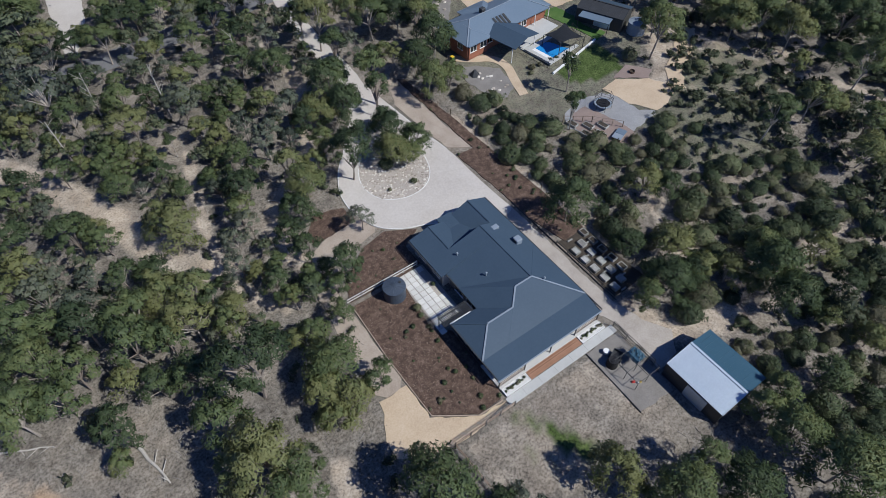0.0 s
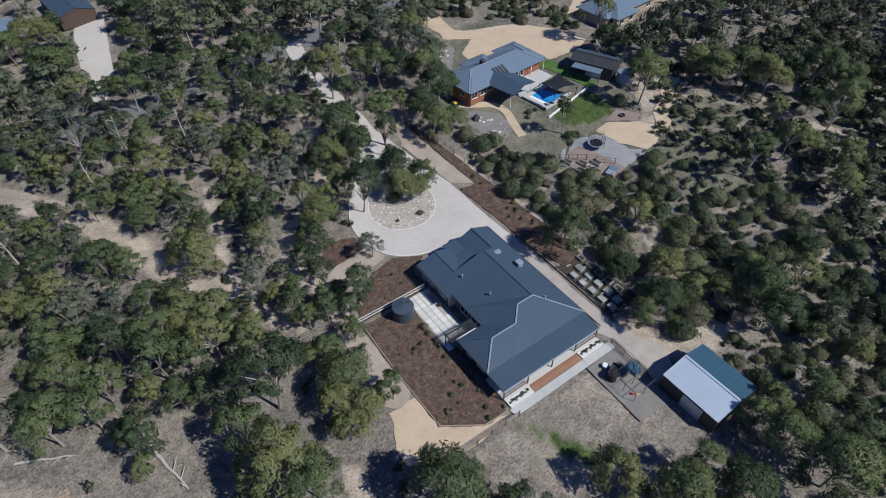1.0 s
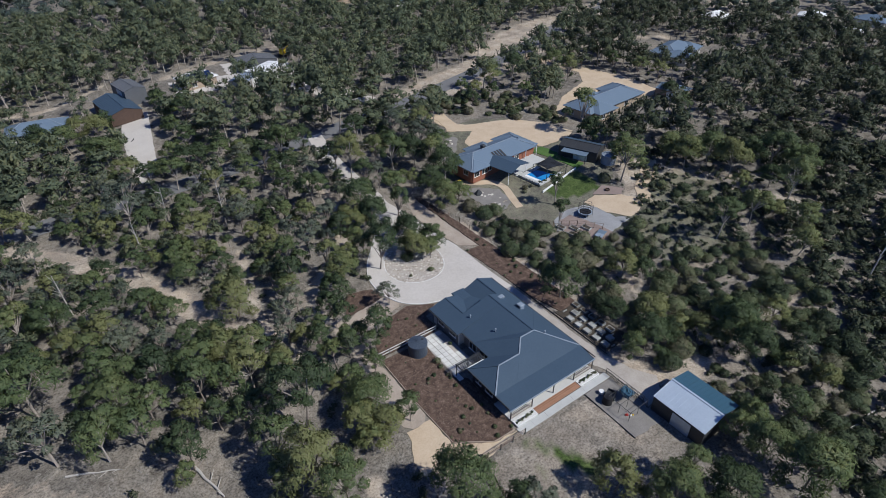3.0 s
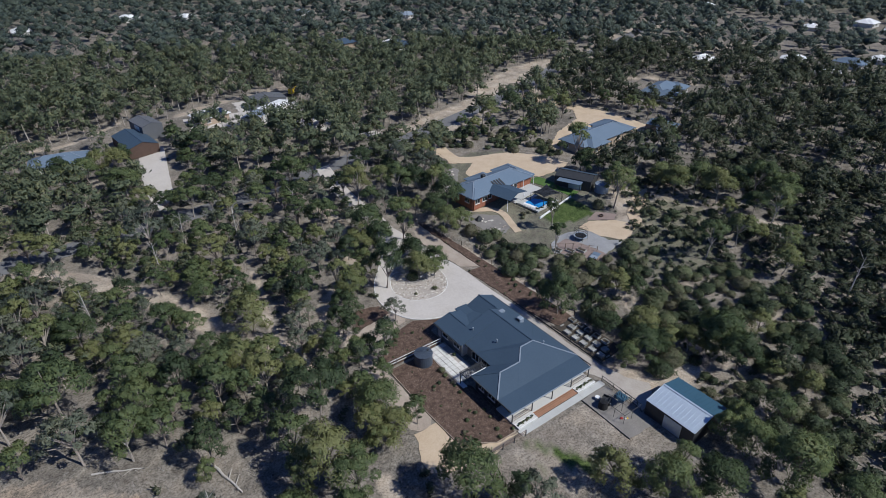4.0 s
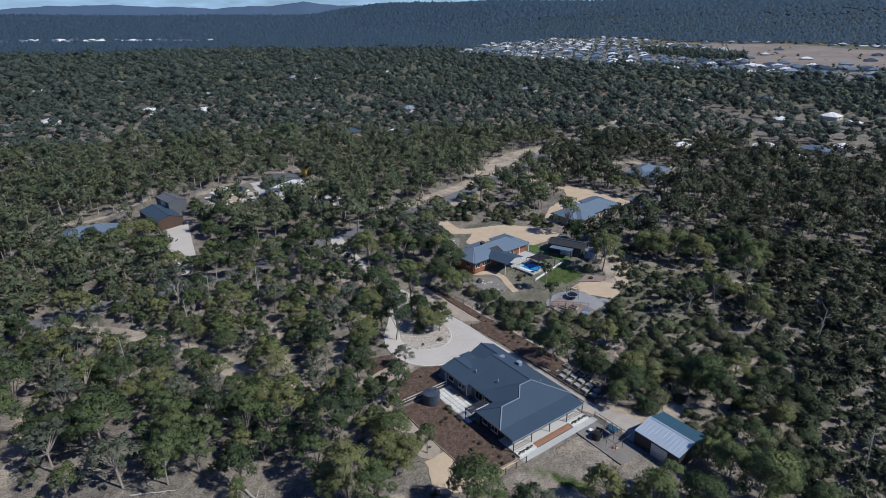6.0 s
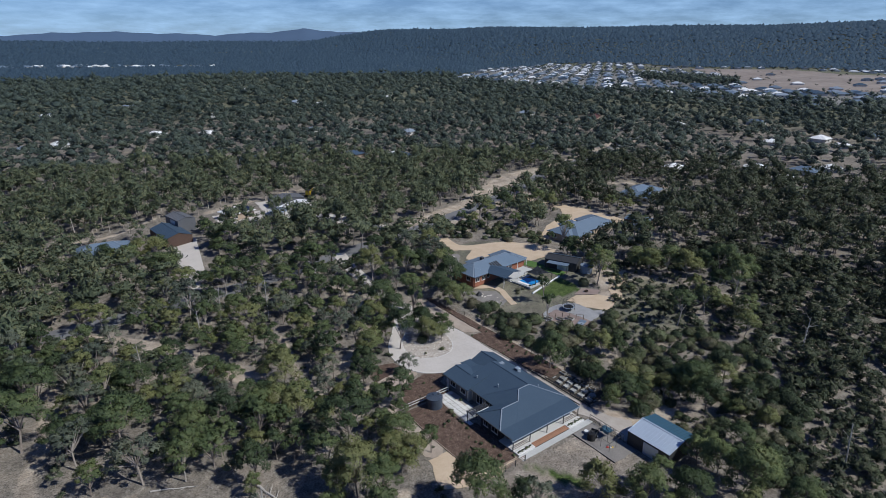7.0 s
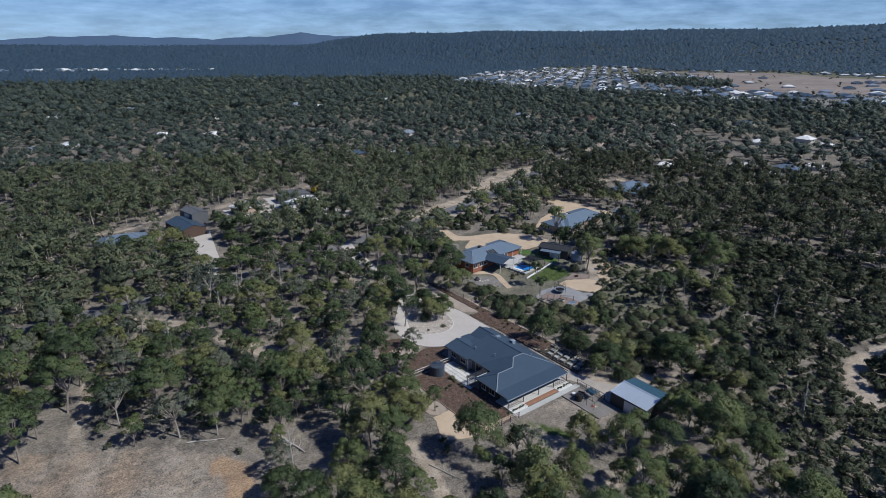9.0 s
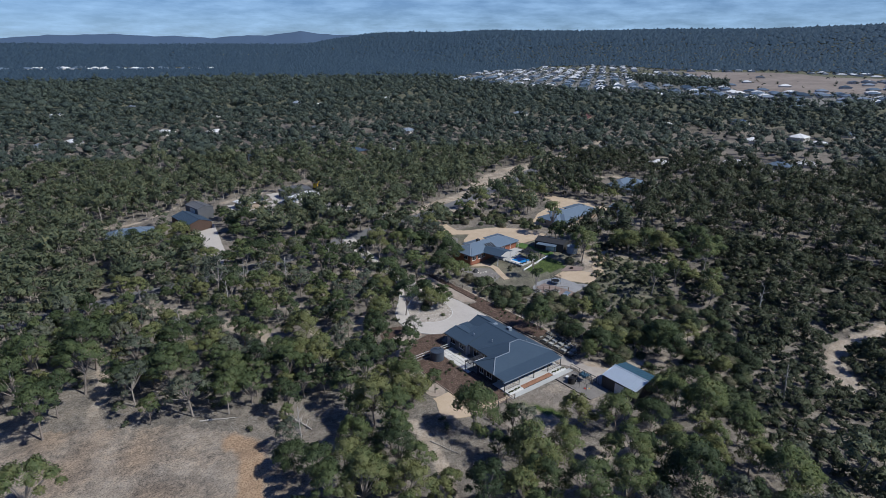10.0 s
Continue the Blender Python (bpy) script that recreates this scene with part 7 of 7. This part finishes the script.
def in_view(x, y, wide, far0, far1):
    dx, dy = x - HOME[0], y - HOME[1]
    r = np.hypot(dx, dy)
    bearing = np.degrees((AHEAD - np.arctan2(dy, dx) + np.pi) % (2 * np.pi) - np.pi)
    return (np.abs(bearing) < wide) & (r >= far0) & (r < far1), r


def free_of(x, y, rows, gap):
    ok = np.ones(len(x), bool)
    for px, py, pr in rows:
        ok &= np.hypot(x - px, y - py) > gap * pr
    return ok


def scrubland(x, y):
    """Low scrub grows in the east, woodland elsewhere."""
    return (x > 47) & (x < 150) & (y < 66 - 0.1 * (x - 47)) & (y > -60)


def d_edge(x, y):
    """Distance from the middle of the counted wood."""
    return np.hypot(x - 5, (y - 45) * 0.9)


def near_woods():
    rng = np.random.default_rng(5)
    x, y = scatter(rng, (-75, -45), (150, 150), 4.5)
    d = d_edge(x, y)
    ok = ~bare(x, y) & ~scrubland(x, y) & free_of(x, y, PLACED, 0.95) & ~(inside(OPEN_WOOD, x, y) & (rng.uniform(size=len(x)) < 0.85)) & ~inside(OPEN_SOUTH, x, y) & ~inside(OPEN_HEATH, x, y)
    listed = inside(LISTED, x, y)
    ok &= ~listed | (rng.uniform(size=len(x)) < 0.85)
    order = [k for k in np.argsort(d) if ok[k]][:300]
    for k in order:
        kind = ("gum", "broad", "gum", "grey", "gum", "thin", "broad", "grey")[int(rng.integers(8))]
        size = rng.uniform(1.5, 2.7) if listed[k] else rng.uniform(2.3, 4.0)
        plant(kind, float(x[k]), float(y[k]), float(size * (0.75 if kind == "thin" else 1)), rng)
    edge = float(d[order[-1]])
    x, y = scatter(rng, (46, -30), (150, 66), 2.25)
    ds = np.hypot(x - 50, y - 25)
    ok = ~bare(x, y, 0.4) & ~inside(OPEN_HEATH, x, y) & scrubland(x, y) & free_of(x, y, PLACED, 0.85) & (rng.uniform(size=len(x)) < 0.92)
    order = [k for k in np.argsort(ds) if ok[k]][:190]
    for k in order:
        plant("shrub", float(x[k]), float(y[k]), float(rng.uniform(1.1, 2.3) if rng.random() < 0.8 else rng.uniform(2.3, 3.2)), rng)
    return edge, float(ds[order[-1]])


def stuff_trees(name, label, x, y, spread, templates, mat, rng, category, up=1.0):
    """Very many plants as one mesh."""
    pick = rng.integers(len(templates), size=len(x))
    z = lie(x, y)
    vs, fs, ns, cs, at = [], [], [], [], 0
    for t, (tv, tf, tn, tc) in enumerate(templates):
        k = np.nonzero(pick == t)[0]
        if not len(k):
            continue
        a = rng.uniform(0, 6.28, len(k))
        s = spread[k]
        tall = s * up * rng.uniform(0.75, 1.25, len(k))
        c, q = np.cos(a)[:, None], np.sin(a)[:, None]
        px = (tv[None, :, 0] * c - tv[None, :, 1] * q) * s[:, None] + x[k][:, None]
        py = (tv[None, :, 0] * q + tv[None, :, 1] * c) * s[:, None] + y[k][:, None]
        pz = tv[None, :, 2] * tall[:, None] + z[k][:, None]
        vs.append(np.stack([px, py, pz], -1).reshape(-1, 3))
        fs.append((tf[None] + (np.arange(len(k)) * len(tv))[:, None, None]).reshape(-1, 3) + at)
        ns.append(np.stack([tn[None, :, 0] * c - tn[None, :, 1] * q, tn[None, :, 0] * q + tn[None, :, 1] * c, np.broadcast_to(tn[None, :, 2], (len(k), len(tn)))], -1).reshape(-1, 3))
        cs.append(np.tile(tc, len(k)))
        at += len(k) * len(tv)
    me = foliage_mesh(name, np.concatenate(vs), np.concatenate(fs), np.concatenate(ns), np.concatenate(cs), mat, CORES[mat.name])
    ob = put(name, me, None)
    return tagged(ob, label, category, kind="stuff")


def template(seed, kind, cards, size, clumps=99, core=0.92):
    rng = np.random.default_rng(seed)
    pieces = []
    cl = crown_clumps(rng, kind)
    keep = [int(q) for q in np.linspace(0, len(cl) - 1, clumps)] if clumps < len(cl) else range(len(cl))
    grow_by = (len(cl) / max(1, len(list(keep)))) ** 0.45
    for k in keep:
        c, r = cl[k]
        r = r * grow_by
        pieces.append(blob(rng, c, r * core, 0.72, (OCTA_V, OCTA_F), rough=0.25))
        if cards:
            pieces.append(leaf_cards(rng, c, r, 0.8, cards, size))
    return join_foliage(pieces, (0, 0, crown_middle(kind)))


def far_stems(x, y, spread, rng):
    """Bare pale trunks of the mid woods."""
    z = lie(x, y)
    vs, fs = [], []
    for k in range(len(x)):
        r, h = 0.04 * spread[k] + 0.02, spread[k] * 1.3
        lean = rng.uniform(-0.15, 0.15, 2) * spread[k]
        base = np.array([(r, 0, 0), (-r / 2, r * 0.87, 0), (-r / 2, -r * 0.87, 0)])
        top = base * 0.4 + np.array((lean[0], lean[1], h))
        vs.append(np.concatenate([base, top]) + np.array((x[k], y[k], z[k])))
        fs.append(np.array([(0, 1, 4), (0, 4, 3), (1, 2, 5), (1, 5, 4), (2, 0, 3), (2, 3, 5)]) + 6 * k)
    me = quick_mesh("trunks", np.concatenate(vs), np.concatenate(fs))
    return tagged(put("trunks", me, M_BARK), "bare pale gum trunks in the woods", "trees", kind="stuff")



def glade(x, y):
    """Small openings in the wood."""
    return np.sin(x / 17 + 2 * np.sin(y / 29)) * np.sin(y / 19 + 1.7 * np.sin(x / 31)) + 0.35 * np.sin(x / 61 - y / 47) > 0.86


def far_clear(x, y):
    hit = inside(SUBURB, x, y)
    dx, dy = x - HOME[0], y - HOME[1]
    bearing = np.degrees((AHEAD - np.arctan2(dy, dx) + np.pi) % (2 * np.pi) - np.pi)
    hit |= (bearing < -20.5) & (np.abs(np.hypot(dx, dy) - 1745) < 135) & (np.sin(x / 11) + np.sin(y / 13) < 1.2)
    for hx, hy in [p[:2] for p in FAR_PLACES] + [(360, 287), (117.5, 256), (137, 241), (66.7, 276)]:
        # a yard round each house, open towards the valley
        dx, dy = x - hx, y - hy
        along, side = -(dx * 0.6 + dy * 0.8), dx * 0.8 - dy * 0.6
        hit |= (along > -8) & (along < 11 + 0.015 * np.hypot(hx, hy)) & (np.abs(side) < 7.5)
    return hit


def woods(edge, scrub_edge):
    rng = np.random.default_rng(11)
    # the rest of the near woods, and on to 340 m
    x, y = scatter(rng, (-330, -120), (420, 430), 5.0)
    ok, r = in_view(x, y, 47, 0, 340)
    d = d_edge(x, y)
    ok |= (np.hypot(x, y - 30) < 150)
    ok &= (d > edge) & ~bare(x, y) & ~far_clear(x, y) & ~glade(x, y) & ~scrubland(x, y) & free_of(x, y, PLACED, 1.1) & (r > 24)
    x, y = x[ok], y[ok]
    spread = rng.uniform(2.6, 4.8, len(x)) * np.where(rng.uniform(size=len(x)) < 0.15, 1.25, 1.0)
    mids = [template(300 + k, ("broad", "gum", "broad", "gum", "wide")[k], 23, 0.125, clumps=9, core=0.75) for k in range(5)]
    beyond = np.hypot(x - HOME[0], y - HOME[1]) > 215
    lesser = [template(320 + k, ("broad", "gum", "broad", "gum", "wide")[k], 21, 0.125, clumps=7, core=0.7) for k in range(5)]
    # trees to the east take the darker scrub colours in place of backlight
    east = (x > 92) & (y < 0.9 * x)
    for name, label, where, forms, mat in (
            ("woodland", "grey-green gum woodland round the houses", ~beyond & ~east, mids, M_WOODS), ("woodland", "grey-green gum woodland beyond the houses", beyond & ~east, lesser, M_WOODS),
            ("dark_woodland", "gum woodland past the scrub, coloured dark as if backlit", east, lesser, M_SCRUB)):
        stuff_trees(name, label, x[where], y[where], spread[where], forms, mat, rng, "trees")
    far_stems(x, y, spread, rng)
    # slighter trees that close the canopy between the listed ones
    x, y = scatter(rng, (-48, 44), (36, 132), 4.2)
    ok = ~bare(x, y, 2.0) & (inside(LISTED, x, y) | (d_edge(x, y) < edge)) & free_of(x, y, PLACED, 0.75) & (rng.uniform(size=len(x)) < 0.62)
    stuff_trees("understorey", "slight young gum trees between the larger ones", x[ok], y[ok], rng.uniform(1.5, 2.6, ok.sum()), mids, M_WOODS, rng, "trees", 1.1)
    # low scrub past the counted shrubs
    x, y = scatter(rng, (46, -60), (152, 68), 2.3)
    ok = scrubland(x, y) & ~bare(x, y, 0.4) & ~(inside(OPEN_HEATH, x, y) & (rng.uniform(size=len(x)) < 0.55)) & free_of(x, y, PLACED, 0.8) & (np.hypot(x - 50, y - 25) > scrub_edge) & (rng.uniform(size=len(x)) < 0.92)
    x, y = x[ok], y[ok]
    lows = [template(340 + k, "shrub", 13, 0.17, clumps=6) for k in range(5)]
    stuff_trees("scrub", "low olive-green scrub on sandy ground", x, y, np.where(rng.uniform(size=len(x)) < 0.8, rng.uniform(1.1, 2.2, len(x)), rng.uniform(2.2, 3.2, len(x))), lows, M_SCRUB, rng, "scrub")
    # taller trees among the scrub, their backlit darkness put into the leaf colour
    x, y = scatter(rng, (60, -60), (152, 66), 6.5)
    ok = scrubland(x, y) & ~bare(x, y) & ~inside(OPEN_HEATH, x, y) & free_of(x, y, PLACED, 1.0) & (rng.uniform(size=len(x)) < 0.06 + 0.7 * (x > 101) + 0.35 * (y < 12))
    stuff_trees("scrub_trees", "scattered gum trees standing in scrub, coloured dark as if backlit", x[ok], y[ok], rng.uniform(2.0, 3.8, ok.sum()), mids, M_SCRUB, rng, "trees")
    # undergrowth beneath the near woods
    x, y = scatter(rng, (-110, -20), (160, 190), 4.2)
    ok = ~bare(x, y, 0.3) & ~scrubland(x, y) & (rng.uniform(size=len(x)) < np.where(np.hypot(x - 5, y - 45) < 70, 0.33, 0.45))
    lowest = [template(360 + k, "shrub", 10, 0.24, clumps=3) for k in range(5)]
    stuff_trees("undergrowth", "sparse low bushes under the gum trees", x[ok], y[ok], rng.uniform(0.4, 1.3, ok.sum()), lowest, M_SCRUB, rng, "scrub")
    x, y = scatter(rng, (46, -40), (152, 68), 2.0)
    open_part = inside(OPEN_HEATH, x, y)
    ok = ~bare(x, y, 0.2) & scrubland(x, y) & (rng.uniform(size=len(x)) < np.where(open_part, 0.97, 0.5))
    stuff_trees("heath", "knee-high grey-green heath between the shrubs", x[ok], y[ok], rng.uniform(0.35, 0.95, ok.sum()) * np.where(open_part[ok], 1.35, 1.0), lowest, M_SCRUB, rng, "heath")
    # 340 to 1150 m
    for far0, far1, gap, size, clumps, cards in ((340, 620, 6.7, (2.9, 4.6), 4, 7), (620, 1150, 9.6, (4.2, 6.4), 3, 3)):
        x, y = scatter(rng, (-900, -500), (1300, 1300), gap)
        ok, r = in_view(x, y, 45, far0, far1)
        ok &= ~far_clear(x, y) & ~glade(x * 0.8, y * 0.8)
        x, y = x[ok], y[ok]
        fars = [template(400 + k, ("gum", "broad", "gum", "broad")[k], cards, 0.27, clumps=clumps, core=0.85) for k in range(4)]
        stuff_trees("far_woodland", "continuous gum woodland towards the hills", x, y, rng.uniform(*size, len(x)) * np.where(rng.uniform(size=len(x)) < 0.2, 1.3, 0.95), fars, M_FARWOODS_HAZED, rng, "trees", 0.9)
    # garden and street trees of the suburb
    x, y = scatter(rng, (540, 140), (1480, 1170), 17)
    ok = inside(SUBURB, x, y) & (rng.uniform(size=len(x)) < np.where(inside(HEDGE, x, y), 1.0, np.where(inside(FIELD, x, y), 0.05, 0.8)))
    stuff_trees("suburb_trees", "garden trees between the suburb houses", x[ok], y[ok], rng.uniform(2.0, 4.2, ok.sum()), fars, M_FARWOODS_HAZED, rng, "trees", 0.8)
    x, y = scatter(rng, (780, 400), (1000, 660), 8.5)
    ok = inside(HEDGE, x, y)
    stuff_trees("park_trees", "dark belt of trees beside the bare field", x[ok], y[ok], rng.uniform(4.2, 6.2, ok.sum()), fars, M_FARWOODS_HAZED, rng, "trees", 1.0)
    # 1150 m and on over the slopes, with aerial haze in the leaf colour
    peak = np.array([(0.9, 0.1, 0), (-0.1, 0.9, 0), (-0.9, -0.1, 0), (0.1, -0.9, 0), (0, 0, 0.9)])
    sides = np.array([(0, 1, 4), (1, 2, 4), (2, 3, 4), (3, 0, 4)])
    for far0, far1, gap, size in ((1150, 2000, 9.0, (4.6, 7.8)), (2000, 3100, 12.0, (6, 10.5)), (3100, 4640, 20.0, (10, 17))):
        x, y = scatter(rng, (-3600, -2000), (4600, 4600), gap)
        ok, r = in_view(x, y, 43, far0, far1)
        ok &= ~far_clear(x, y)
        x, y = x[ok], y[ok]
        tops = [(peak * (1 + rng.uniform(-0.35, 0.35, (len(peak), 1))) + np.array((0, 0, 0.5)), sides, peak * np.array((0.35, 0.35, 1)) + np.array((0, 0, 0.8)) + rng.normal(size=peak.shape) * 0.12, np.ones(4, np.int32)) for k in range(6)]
        stuff_trees("distant_woods", "dark woods covering the distant slopes, tinted haze blue", x, y, rng.uniform(*size, len(x)), tops, M_RIDGE_HAZED, rng, "trees", 0.8)


woods(*near_woods())
